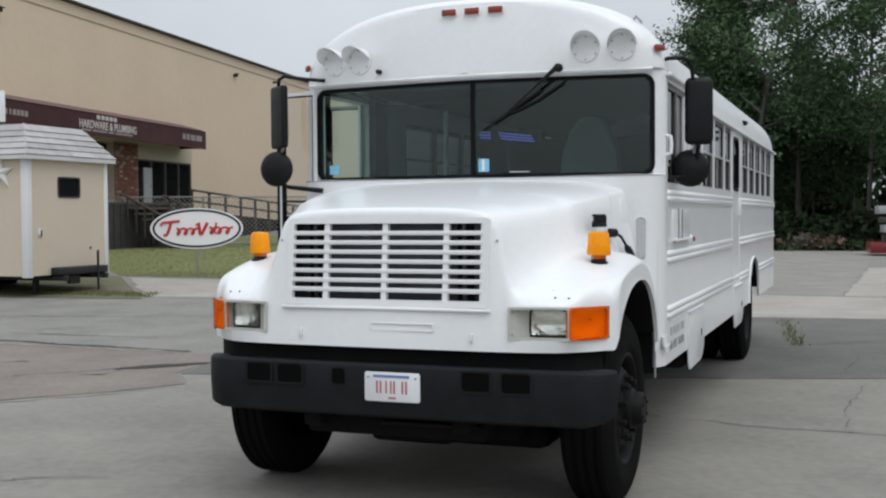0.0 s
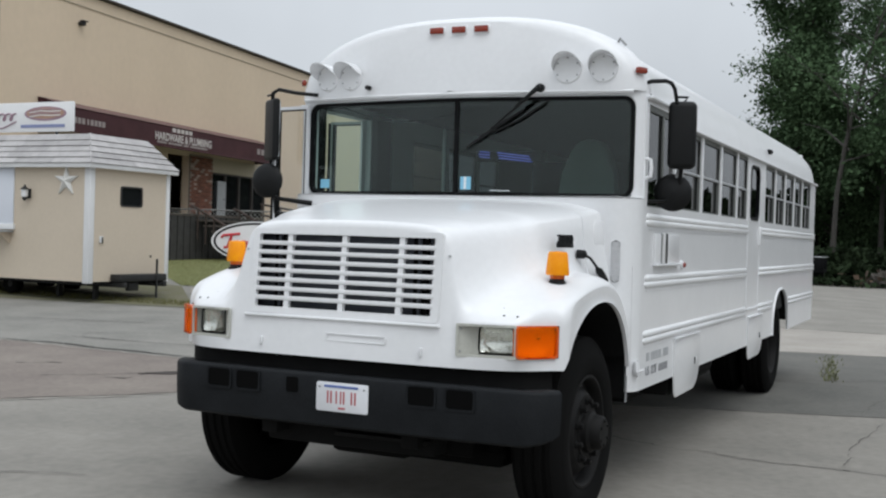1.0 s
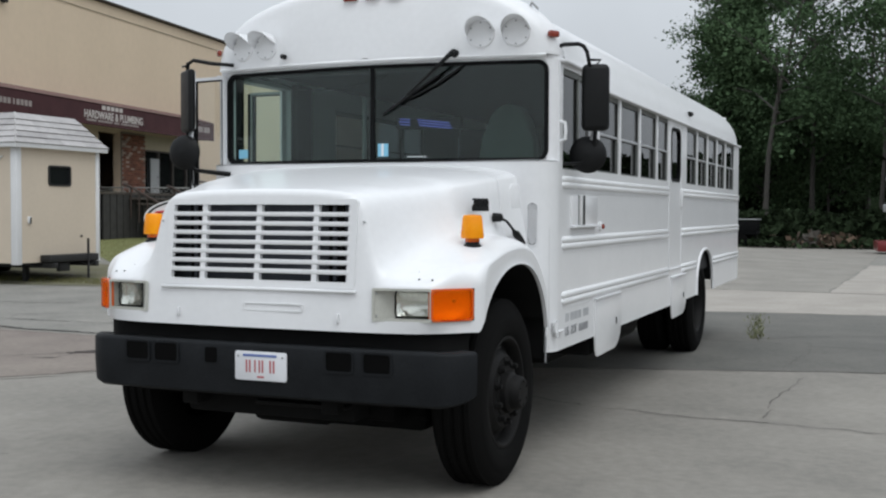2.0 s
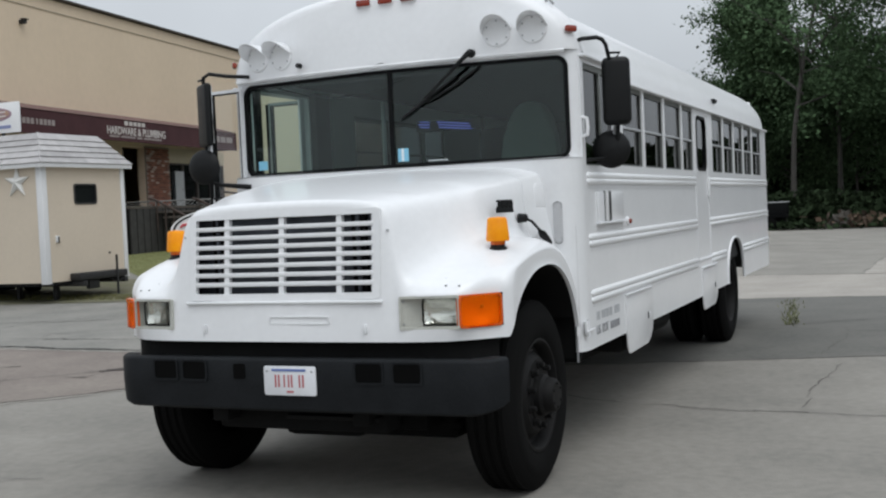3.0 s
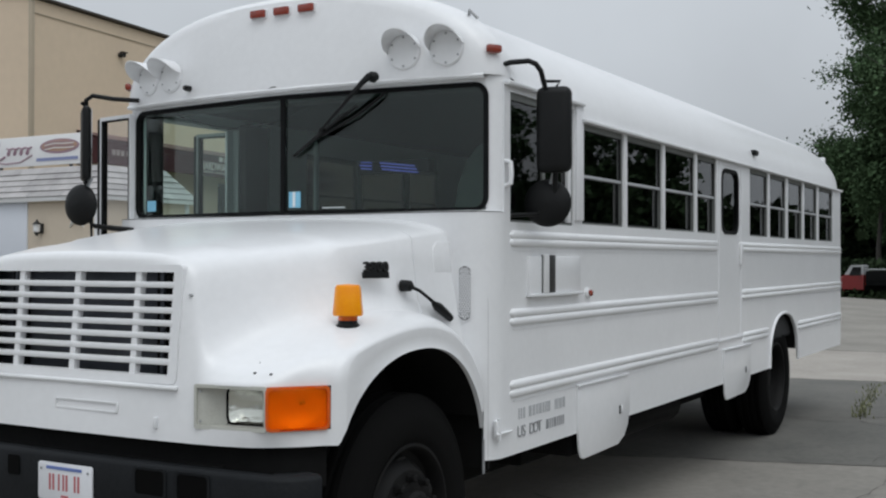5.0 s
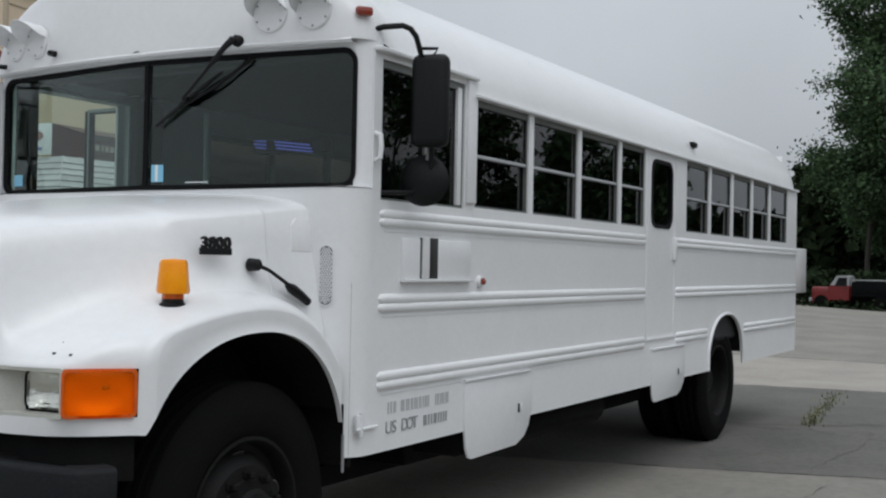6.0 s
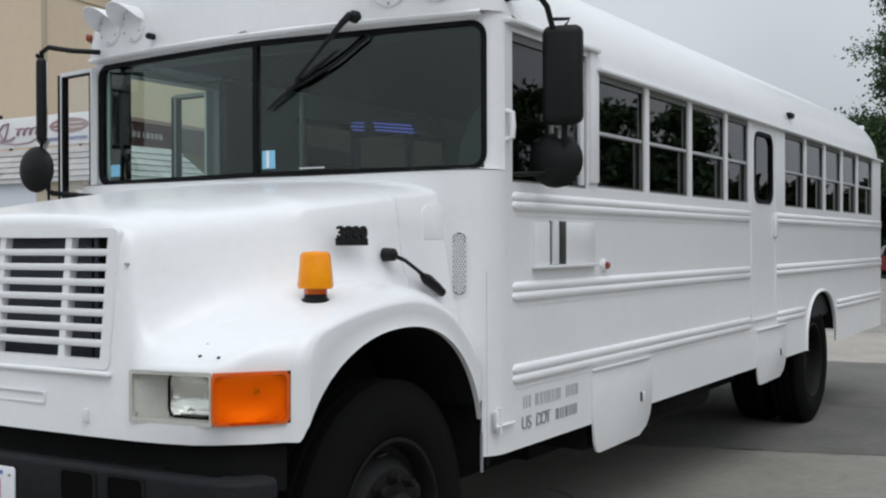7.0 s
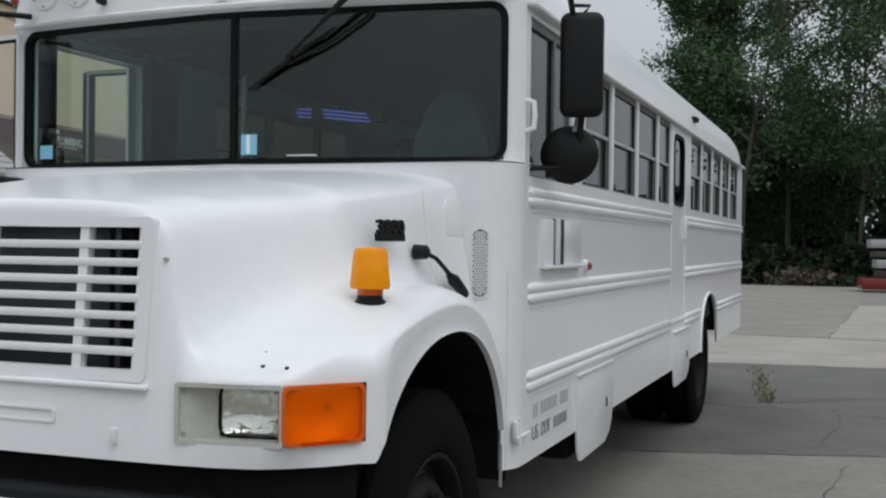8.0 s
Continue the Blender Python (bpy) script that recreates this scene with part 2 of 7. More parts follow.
def box(lo, hi, bevel=0.0, bm=None, m=None, seg=2):
    bm = bm or bmesh.new()
    r = bmesh.ops.create_cube(bm, size=1)
    vs = r["verts"]
    lo, hi = Vector(lo), Vector(hi)
    for v in vs:
        v.co = Vector([(lo[i] + hi[i]) / 2 + v.co[i] * (hi[i] - lo[i]) for i in range(3)])
        if m is not None:
            v.co = m @ v.co
    if bevel > 0:
        es = list({e for v in vs for e in v.link_edges})
        bmesh.ops.bevel(bm, geom=es, offset=bevel, segments=seg, affect="EDGES", profile=0.5, clamp_overlap=True)
    return bm


def tube(pts, r, n=10, bm=None, closed=False, caps=True):
    """A round bar along points; r is one radius or one for each point."""
    bm = bm or bmesh.new()
    pts = [Vector(p) for p in pts]
    rs = r if isinstance(r, (list, tuple)) else [r] * len(pts)
    rings, up = [], None
    for i, p in enumerate(pts):
        a, b = pts[(i - 1) if i or closed else 0], pts[(i + 1) % len(pts) if i + 1 < len(pts) or closed else i]
        d = (b - a).normalized()
        if up is None:
            up = d.orthogonal().normalized()
        up = (up - d * up.dot(d)).normalized()
        side = d.cross(up)
        rings.append([bm.verts.new(p + rs[i] * (math.cos(k * math.tau / n) * up + math.sin(k * math.tau / n) * side)) for k in range(n)])
    for i in range(len(rings) - (0 if closed else 1)):
        a, b = rings[i], rings[(i + 1) % len(rings)]
        for k in range(n):
            bm.faces.new((a[k], a[(k + 1) % n], b[(k + 1) % n], b[k]))
    if caps and not closed:
        bm.faces.new(rings[0][::-1]), bm.faces.new(rings[-1])
    return bm


def lathe(profile, m=None, n=40, bm=None, shut=True):
    """Turns (radius, height) pairs round local z, then lays them by m."""
    bm = bm or bmesh.new()
    m = m or Matrix()
    rings = [[bm.verts.new(m @ Vector((r * math.cos(k * math.tau / n), r * math.sin(k * math.tau / n), h))) for k in range(n)] for r, h in profile]
    for a, b in zip(rings, rings[1:]):
        for k in range(n):
            bm.faces.new((a[k], a[(k + 1) % n], b[(k + 1) % n], b[k]))
    if shut:
        bm.faces.new(rings[0][::-1]), bm.faces.new(rings[-1])
    return bm


def sheet(rows, bm=None):
    """Quads through rows of points."""
    bm = bm or bmesh.new()
    vs = [[bm.verts.new(p) for p in row] for row in rows]
    for a, b in zip(vs, vs[1:]):
        for k in range(len(a) - 1):
            bm.faces.new((a[k], a[k + 1], b[k + 1], b[k]))
    return bm


def prism(poly, place, depth, bm=None, bevel=0.0):
    """A flat outline of (u, v) pairs given thickness; place(u, v, w) lays it in space, w from 0 to depth."""
    bm = bm or bmesh.new()
    a = [bm.verts.new(place(u, v, 0)) for u, v in poly]
    b = [bm.verts.new(place(u, v, depth)) for u, v in poly]
    n = len(poly)
    bm.faces.new(a[::-1])
    top = bm.faces.new(b)
    for k in range(n):
        bm.faces.new((a[k], a[(k + 1) % n], b[(k + 1) % n], b[k]))
    if bevel:
        bmesh.ops.bevel(bm, geom=list(top.edges), offset=bevel, segments=2, affect="EDGES", profile=0.5)
    return bm


def round_rect(u0, v0, u1, v1, r, n=5):
    out = []
    for cu, cv, a in ((u1 - r, v1 - r, 0), (u0 + r, v1 - r, 90), (u0 + r, v0 + r, 180), (u1 - r, v0 + r, 270)):
        out += [(cu + r * math.cos(radians(a + 90 * k / n)), cv + r * math.sin(radians(a + 90 * k / n))) for k in range(n + 1)]
    return out


def ring(outer, inner, place, depth, bm=None):
    """A frame between two outlines with as many points each."""
    bm = bm or bmesh.new()
    n = len(outer)
    q = [[bm.verts.new(place(u, v, w)) for u, v in poly] for poly, w in ((outer, 0), (outer, depth), (inner, depth), (inner, 0))]
    for a, b in zip(q, q[1:] + q[:1]):
        for k in range(n):
            bm.faces.new((a[k], a[(k + 1) % n], b[(k + 1) % n], b[k]))
    return bm


def panel(us, vs, holes, place, depth, bm=None):
    """A wall of thickness depth over the breaks us and vs, with openings (u0, v0, u1, v1) right through it."""
    bm = bm or bmesh.new()
    us, vs = sorted({*us, *(h[0] for h in holes), *(h[2] for h in holes)}), sorted({*vs, *(h[1] for h in holes), *(h[3] for h in holes)})
    made = {}

    def at(i, j, w):
        if (i, j, w) not in made:
            made[i, j, w] = bm.verts.new(place(us[i], vs[j], w))
        return made[i, j, w]

    def solid(i, j):
        if not (0 <= i < len(us) - 1 and 0 <= j < len(vs) - 1):
            return False
        u, v = (us[i] + us[i + 1]) / 2, (vs[j] + vs[j + 1]) / 2
        return not any(a < u < c and b < v < d for a, b, c, d in holes)

    for i in range(len(us) - 1):
        for j in range(len(vs) - 1):
            if not solid(i, j):
                continue
            bm.faces.new([at(i, j, 0), at(i + 1, j, 0), at(i + 1, j + 1, 0), at(i, j + 1, 0)])
            bm.faces.new([at(i, j, depth), at(i, j + 1, depth), at(i + 1, j + 1, depth), at(i + 1, j, depth)])
            for di, dj, p, q in ((-1, 0, (i, j), (i, j + 1)), (1, 0, (i + 1, j), (i + 1, j + 1)), (0, -1, (i, j), (i + 1, j)), (0, 1, (i, j + 1), (i + 1, j + 1))):
                if not solid(i + di, j + dj):
                    bm.faces.new([at(*p, 0), at(*q, 0), at(*q, depth), at(*p, depth)])
    return bm


def spans(a, b, n):
    return [a + (b - a) * k / n for k in range(n + 1)]


def lettering(name, words, mat, parent, m, height, depth=0.004, label="", bold=0.0):
    cu = bpy.data.curves.new(name, "FONT")
    cu.body, cu.size, cu.extrude, cu.offset, cu.align_x, cu.align_y = words, height * 1.38, depth / 2, bold, "CENTER", "CENTER"
    ob = new(name, cu)
    bpy.context.view_layer.update()
    me = bpy.data.meshes.new_from_object(ob.evaluated_get(bpy.context.evaluated_depsgraph_get()))
    bpy.data.objects.remove(ob)
    me.materials.clear()
    me.materials.append(mat)
    out = new(name, me)
    out.parent = parent
    out.matrix_basis = m
    if label:
        tagged(out, label)
    return out


def smooth01(x):
    x = min(max(x, 0.0), 1.0)
    return x * x * (3 - 2 * x)


def swell(x, y):
    """Two low swells of the yard, under the bus's rear axle and its front axle."""
    rear = 0.045 * max(0.0, min(1.0, (x + 4) / 2.0, (6 - x) / 2.0)) * max(0.0, min(1.0, (y - 5) / 2.0, (10 - y) / 2.0))
    front = (0.026 - 0.010 * x) * smooth01((x + 3.6) / 2.4) * smooth01((3.6 - x) / 2.4) * smooth01((y + 1.8) / 2.4) * smooth01((4.0 - y) / 2.4)
    return rear + front


def lift(x, y):
    """Height of the ground: level under the bus, rising to a bank towards the shop."""
    d = -0.6 * x + 0.8 * y
    return 0.62 * smooth01((d - 15) / 17) * smooth01((-x - 5) / 6) + 0.5 * smooth01((d - 34) / 14) * smooth01((-x - 8) / 8) + swell(x, y)

# ---- ground ----


def ground_sheet():
    xs = sorted({*spans(-400, -40, 12), *spans(-40, 20, 60), *spans(20, 400, 12)})
    ys = sorted({*spans(-400, -20, 12), *spans(-20, 70, 90), *spans(70, 600, 12)})
    bm = sheet([[(x, y, lift(x, y)) for x in xs] for y in ys])
    return tagged(finish("ground", bm, ASPHALT, smooth=True), "worn grey asphalt yard with cracks", "ground", kind="structure")


ground = ground_sheet()


def slab(name, poly, mat, z, label):
    """A paved field, its outline a little uneven, lying on the yard."""
    rnd = random.Random(len(name) + len(poly) + int(abs(poly[0][0]) * 10))
    pts = []
    for (x0, y0), (x1, y1) in zip(poly, poly[1:] + poly[:1]):
        n = max(2, int(math.hypot(x1 - x0, y1 - y0) / 0.4))
        n = min(n, 60)
        for k in range(n):
            j = 0.06 if k else 0.0
            pts.append((x0 + (x1 - x0) * k / n + rnd.uniform(-j, j), y0 + (y1 - y0) * k / n + rnd.uniform(-j, j)))
    bm = bmesh.new()
    top = bm.faces.new([bm.verts.new((x, y, z + lift(x, y) - swell(x, y))) for x, y in pts])
    low = bmesh.ops.extrude_face_region(bm, geom=[top])
    for v in low["geom"]:
        if isinstance(v, bmesh.types.BMVert):
            v.co.z -= z + 0.03
    bmesh.ops.triangulate(bm, faces=[f for f in bm.faces if len(f.verts) > 4])
    for k in range(-4, 11):
        for co, no in (((k, 0, 0), (1, 0, 0)), ((0, k, 0), (0, 1, 0))):
            bmesh.ops.bisect_plane(bm, geom=bm.verts[:] + bm.edges[:] + bm.faces[:], plane_co=co, plane_no=no)
    for v in bm.verts:
        v.co.z += swell(v.co.x, v.co.y)
    return tagged(finish(name, bm, mat), label, "pavement", kind="structure")


slab("pavement_near", [(-3.9, -14), (14, -14), (14, 8.9), (2.97, 6.26), (0.31, 5.59), (-4.3, 4.5), (-3.82, 3.95), (-4.2, 3.3), (-4.65, 2.82), (-6.6, 0.4), (-9, -14)], CONCRETE, 0.004, "warm grey concrete apron, stained and cracked")
slab("pavement_reddish", [(-4.68, 2.83), (-4.23, 3.32), (-3.86, 3.97), (-4.36, 4.55), (-4.62, 5.95), (-6.1, 6.15), (-7.7, 6.3), (-9.4, 6.3), (-16, 4.6), (-16, 0.3), (-6.65, 0.42)], PINK, 0.005, "reddish worn concrete patch")
slab("pavement_band", [(-4.3, 4.55), (0.31, 5.62), (2.97, 6.29), (14, 8.95), (14, 14.4), (2.85, 12.97), (0.59, 12.63), (-5, 11.8), (-5, 7.8)], DARK, 0.006, "dark grey patched asphalt band")
slab("pavement_strip", [(-5, 11.85), (0.59, 12.67), (2.85, 13.0), (14, 14.45), (14, 17.0), (2.77, 17.55), (-0.17, 17.8), (-5, 18.2)], PALE, 0.004, "pale concrete strip across the yard")
slab("pavement_far", [(-8, 18.4), (-0.17, 17.84), (1.9, 17.7), (2.35, 30.0), (2.6, 44.5), (-12, 46)], CONCRETE, 0.005, "far grey concrete yard")
slab("pavement_pad", [(1.95, 17.7), (14, 17.0), (14, 32), (2.4, 30.0)], PALE, 0.006, "pale concrete pad")
slab("road_edge", [(-11.2, 13.5), (-7.2, 14.6), (-8.6, 17.8), (-13.9, 16.6)], PALE, 0.008, "short pale concrete walk beside the lawn")


def crack(pts, width, seed, z=0.011, mat=CRACK, label="dark crack in the pavement"):
    """A dark, wandering crack in the pavement."""
    rnd = random.Random(seed)
    rows = []
    for (x0, y0), (x1, y1) in zip(pts, pts[1:]):
        n = max(3, int(math.hypot(x1 - x0, y1 - y0) / 0.12))
        for k in range(n + 1):
            x, y = x0 + (x1 - x0) * k / n + rnd.uniform(-0.03, 0.03), y0 + (y1 - y0) * k / n + rnd.uniform(-0.03, 0.03)
            w = width * rnd.uniform(0.25, 1.0)
            rows.append([(x, y - w / 2, z + lift(x, y)), (x + rnd.uniform(-0.01, 0.01), y + w / 2, z + lift(x, y))])
    return tagged(finish("pavement_crack", sheet(rows), mat), label, "crack", kind="structure")


crack([(0.3, 3.9), (0.82, 3.65), (1.07, 3.55), (1.27, 3.58), (1.5, 3.47), (1.9, 3.44), (2.27, 3.44), (3.6, 3.3)], 0.018, 1)
crack([(2.2, 3.62), (2.25, 4.0), (2.2, 4.6), (2.35, 5.8)], 0.004, 2)
crack([(0.4, 8.3), (1.18, 8.54), (1.7, 8.85), (2.1, 9.3), (2.9, 9.86), (5, 10.6)], 0.03, 3)
crack([(2.15, 6.3), (2.2, 7.0), (2.3, 7.6), (2.2, 8.6)], 0.006, 4)
crack([(-12, 6.2), (-9.1, 6.43), (-8.68, 6.43), (-8.1, 6.5), (-7.26, 6.31), (-6.7, 6.33), (-6.12, 6.29), (-5.3, 6.2)], 0.085, 5)
crack([(-9.03, 7.22), (-8.70, 7.39), (-8.9, 7.93)], 0.03, 21)
crack([(-8.6, 7.33), (-7.49, 7.32), (-6.6, 7.4)], 0.045, 22)
crack([(-10.45, 7.64), (-10.47, 8.33), (-10.72, 9.06), (-10.45, 9.42), (-9.6, 9.9)], 0.045, 23)
crack([(-5.28, 4.14), (-5.01, 4.19), (-5.09, 4.61), (-4.7, 4.9)], 0.05, 24)
crack([(-6.9, 4.5), (-6.54, 4.84)], 0.05, 25)
crack([(-11.1, 9.33), (-9.6, 10.6), (-9.0, 12.3)], 0.04, 26)
crack([(1.02, 8.33), (1.39, 8.27), (1.66, 8.5), (1.87, 8.27), (2.2, 8.1), (3.2, 8.0)], 0.022, 27)
crack([(-6.6, 0.42), (-4.65, 2.83), (-4.2, 3.31), (-3.85, 3.96)], 0.035, 6)
crack([(-5.25, 4.5), (-5.0, 4.85), (-4.65, 5.2), (-4.3, 5.4)], 0.06, 14, 0.014)
crack([(-5.9, 3.9), (-5.5, 4.25), (-5.2, 4.5)], 0.03, 15)
crack([(-12, 9.2), (-9, 10.0), (-6.5, 10.5)], 0.04, 7)
crack([(-8.9, 7.9), (-7.4, 8.9), (-7.1, 9.9)], 0.03, 8)
crack([(-4.2, -0.5), (-2.5, 0.15), (-1.96, 0.36)], 0.014, 9)
crack([(-5, 11.83), (0.59, 12.65), (2.85, 12.99), (8, 13.65)], 0.03, 10)
crack([(-3, 18.0), (-0.17, 17.82), (2.77, 17.56), (8, 17.3)], 0.05, 11)
crack([(0.3, 5.60), (2.97, 6.28), (6, 7.0)], 0.018, 12)
crack([(-6.50, 0.36), (-4.56, 2.76), (-4.11, 3.26), (-3.77, 3.92)], 0.11, 31, 0.010, PALE, "pale worn seam along the concrete")
crack([(-12, 6.05), (-9.1, 6.26), (-7.3, 6.16), (-5.4, 6.08)], 0.07, 32, 0.010, PALE, "pale worn seam along the concrete")
pr = random.Random(6)
patch_pts = []
for k in range(22):
    a = k * math.tau / 22
    r = pr.uniform(0.7, 1.15)
    u, v = 0.50 * r * math.cos(a), 0.13 * r * math.sin(a)
    patch_pts.append((-4.82 + 0.67 * u - 0.74 * v, 4.98 + 0.74 * u + 0.67 * v))
tagged(finish("tar_patch", prism(patch_pts, lambda u, v, w: (u, v, 0.006 + w), 0.006), RUSTY), "rust-brown tar patch in the pavement", "patch", kind="structure")

# ---- the bus ----
bus = thing("school_bus", "white repainted long-nose school bus with black bumper", "bus")
HALF = 1.222
KERB = 0.976  # the nose is set a little off the body's middle line


def both(f, *a):
    for s in (1, -1):
        f(s, *a)


def arch(y):
    a = 0.632 if y < 0.90 else 0.55
    t = min(abs(y - 0.90) / a, 1.0)
    return 0.70 + 0.565 * (1 - t**2.2) ** (1 / 2.2)


def fender_edge(y):
    if y < 0.90:
        return 1.345 - 0.18 * (min(0.90 - y, 0.9) / 0.82) ** 1.8
    t = min(abs(y - 0.90) / 0.60, 1.0)
    return 0.70 + 0.645 * (1 - t**2.2) ** (1 / 2.2)


# plan of the nose: flat in front, bending back past the headlamp
NOSE = [(0.0, 0.045), (0.40, 0.050), (0.62, 0.056), (0.80, 0.070), (0.92, 0.090), (0.98, 0.108), (1.02, 0.140), (1.06, 0.190), (1.10, 0.240), (1.14, 0.286), (1.158, 0.294), (1.175, 0.304), (1.19, 0.320), (1.20, 0.342)]


def nose(x):
    x = abs(x)
    for (x0, y0), (x1, y1) in zip(NOSE, NOSE[1:]):
        if x <= x1:
            return y0 + (y1 - y0) * (x - x0) / (x1 - x0)
    return NOSE[-1][1]


def nose_soft(x):
    return sum(nose(abs(x) + d) for d in (-0.10, -0.05, 0.0, 0.05, 0.10)) / 5


def hood_crown(y):
    return 1.660 + 0.185 * min(max((y - 0.08) / 1.33, 0), 1) ** 0.85


HOOD_U = [0, 0.2, 0.4, 0.6, 0.75, 0.844, 0.90, 0.94, 0.97, 0.99, 1.0]
WALL_T = [0.12, 0.3, 0.5, 0.7, 0.88, 1.0]
FENDER_X = [0.80, 0.92, 0.98, 1.02, 1.06, 1.10, 1.14, 1.158, 1.172, 1.182, 1.189, 1.194, 1.198, 1.20]
HOOD_END = 1.434
side_share = lambda x: smooth01((x - 0.66) / 0.08)
lip_of = lambda x: 0.045 + 0.020 * side_share(x)
turn_of = lambda x: radians(90 - 32 * side_share(x))
lean_of = lambda x: 0.060 - 0.0534 * side_share(x)
lean_top = lambda x: 0.060 - 0.038 * side_share(x)


def corner_back(x, z):
    """How far the soft upright corner beside the grille draws back."""
    return 0.090 * min(max((x - 0.575) / 0.16, 0.0), 1.0) ** 2 * smooth01((z - 1.19) / 0.16)


def hood_columns(s):
    """Across the nose from the middle out: (x, kind, share) at the share s of the way to the windscreen."""
    w = 0.640 + 0.360 * (1 - (1 - s) ** 1.6)
    out = [(u * w, "top", u) for u in HOOD_U]
    inner = w + 0.085 - 0.010 * s
    flare = 0.062 * max(0.0, (s - 0.82) / 0.18) ** 2.2
    out += [(w + (inner - w) * t + flare * min(1.0, t * 2.5), "wall", t) for t in WALL_T]
    inner += flare
    out += [(inner + (1.20 - inner) * (x - 0.707) / 0.493, "fender", (x - 0.707) / 0.493) for x in FENDER_X]
    return out


def hood_height(kind, q, y):
    crown = hood_crown(y)
    shoulder = crown - 0.085
    edge = fender_edge(y)
    if kind == "top":
        round_off = 0.0 if q < 0.62 else 0.060 * (1 - math.sqrt(max(0.0, 1 - ((q - 0.62) / 0.38) ** 2)))
        return crown - 0.025 * q * q - round_off
    swell = 0.028 + 0.047 * smooth01((y - 0.12) / 0.45)
    base = edge + swell
    if kind == "wall":
        t = q
        return shoulder + (base - shoulder) * (1 - (1 - t) ** 2.0 * (1 - 0.35 * t))
    drop = 0.16 * q + 0.84 * (1 - math.sqrt(max(0.0, 1 - max(0.0, (q - 0.36) / 0.64) ** 2)))
    return base - swell * drop


FACE_ROWS = [0.94, 1.002, 1.166, 1.185, 1.59]


def hood_mesh():
    bm = bmesh.new()
    first = hood_columns(0)
    n = len(first)
    rows = []  # each row: list of (x, y, z) for the right half
    tops = []
    for x, kind, q in first:
        tops.append(hood_height(kind, q, nose(x) + lean_top(x) + lip_of(x)))
    lows = [(t - lip_of(x)) * (1 - side_share(x)) + 1.172 * side_share(x) for t, (x, k, q) in zip(tops, first)]
    for z in FACE_ROWS:
        row = []
        for i, (x, k, q) in enumerate(first):
            zz = min(z, lows[i])
            if x > 1.15:
                zz = max(zz, min(arch(nose(x)), lows[i]))
            row.append((x, (nose(x) if z > 0.95 else nose_soft(x) * (1 - side_share(x - 0.42)) + nose(x) * side_share(x - 0.42)) + lean_of(x) * (zz - 0.94) / 0.65 + corner_back(x, zz), zz))
        rows.append(row)
    for a in range(0, 7):
        row = []
        for i, (x, k, q) in enumerate(first):
            te = turn_of(x)
            t = te * a / 6
            start = lean_of(x) * (lows[i] - 0.94) / 0.65
            run = lip_of(x) + lean_top(x) - start
            row.append((x, nose(x) + corner_back(x, lows[i]) + start + run * (1 - math.cos(t)) / (1 - math.cos(te)), lows[i] + (tops[i] - lows[i]) * math.sin(t) / math.sin(te)))
        rows.append(row)
    for k in range(1, 49):
        s = k / 48
        cols = hood_columns(s)
        row = []
        for (x, kind, q), (x0, _, _), low in zip(cols, first, lows):
            y0 = nose(x0) + lean_top(x0) + lip_of(x0) + corner_back(x0, low)
            y = y0 + s * (HOOD_END - y0)
            z = hood_height(kind, q, y)
            row.append((x, y, min(z, 1.86)))
        rows.append(row)
    for sign in (1, -1):
        grid = [[bm.verts.new((sign * x, y, z)) for x, y, z in r] for r in rows]
        for j in range(len(rows) - 1):
            for i in range(n - 1):
                x0, x1 = first[i][0], first[i + 1][0]
                mid = (x0 + x1) / 2
                if j < len(FACE_ROWS) - 1:
                    z0, z1 = FACE_ROWS[j], FACE_ROWS[j + 1]
                    if z0 >= 1.18 and mid < 0.537 and z1 <= 1.6:
                        continue
                    if 0.99 < z0 < 1.15 and 0.705 < mid < 1.152:
                        continue
                q = [grid[j][i], grid[j][i + 1], grid[j + 1][i + 1], grid[j + 1][i]]
                if sign < 0:
                    q = q[::-1]
                bm.faces.new(q)
        # the fender's flank, down to the arch and round its lip
        edge = [grid[j][-1] for j in range(len(FACE_ROWS), len(rows))]
        low, lip, waist, flare = [], [], [], []
        for v in edge:
            y = v.co.y
            z = max(0.94, arch(y)) if y < 0.9 else arch(y)
            z = min(z, v.co.z - 0.004)
            h = (v.co.z - z) * smooth01((y - 0.36) / 0.25)
            g = v.co.z - z
            waist.append(bm.verts.new((sign * (1.2 - min(0.004, 0.06 * h)), y, z + 0.62 * g)))
            flare.append(bm.verts.new((sign * (1.2 - min(0.004, 0.06 * h)), y, z + 0.32 * g)))
            low.append(bm.verts.new((sign * (1.2 + 0.004 * smooth01((y - 0.36) / 0.25)), y, z)))
            lip.append(bm.verts.new((sign * 1.182, y, z)))
        for a, b, c in ((edge, waist, 1), (waist, flare, 1), (flare, low, 1), (low, lip, 1)):
            for k in range(len(a) - 1):
                q = [a[k], a[k + 1], b[k + 1], b[k]]
                bm.faces.new(q if sign > 0 else q[::-1])
        # the strip between the front's outer column and the flank
        front = [grid[r][-1] for r in range(len(FACE_ROWS))]
        ends = [edge[0], waist[0], flare[0], low[0]] + front
        if len({tuple(round(c, 4) for c in v.co) for v in ends}) > 3:
            bm.faces.new(ends if sign > 0 else ends[::-1])
    bmesh.ops.remove_doubles(bm, verts=bm.verts, dist=0.0004)
    bmesh.ops.dissolve_degenerate(bm, edges=bm.edges, dist=0.0003)
    for v in bm.verts:
        if v.co.x < 0:
            v.co.x *= 1 - (1 - KERB) * smooth01((-v.co.x - 0.72) / 0.3)
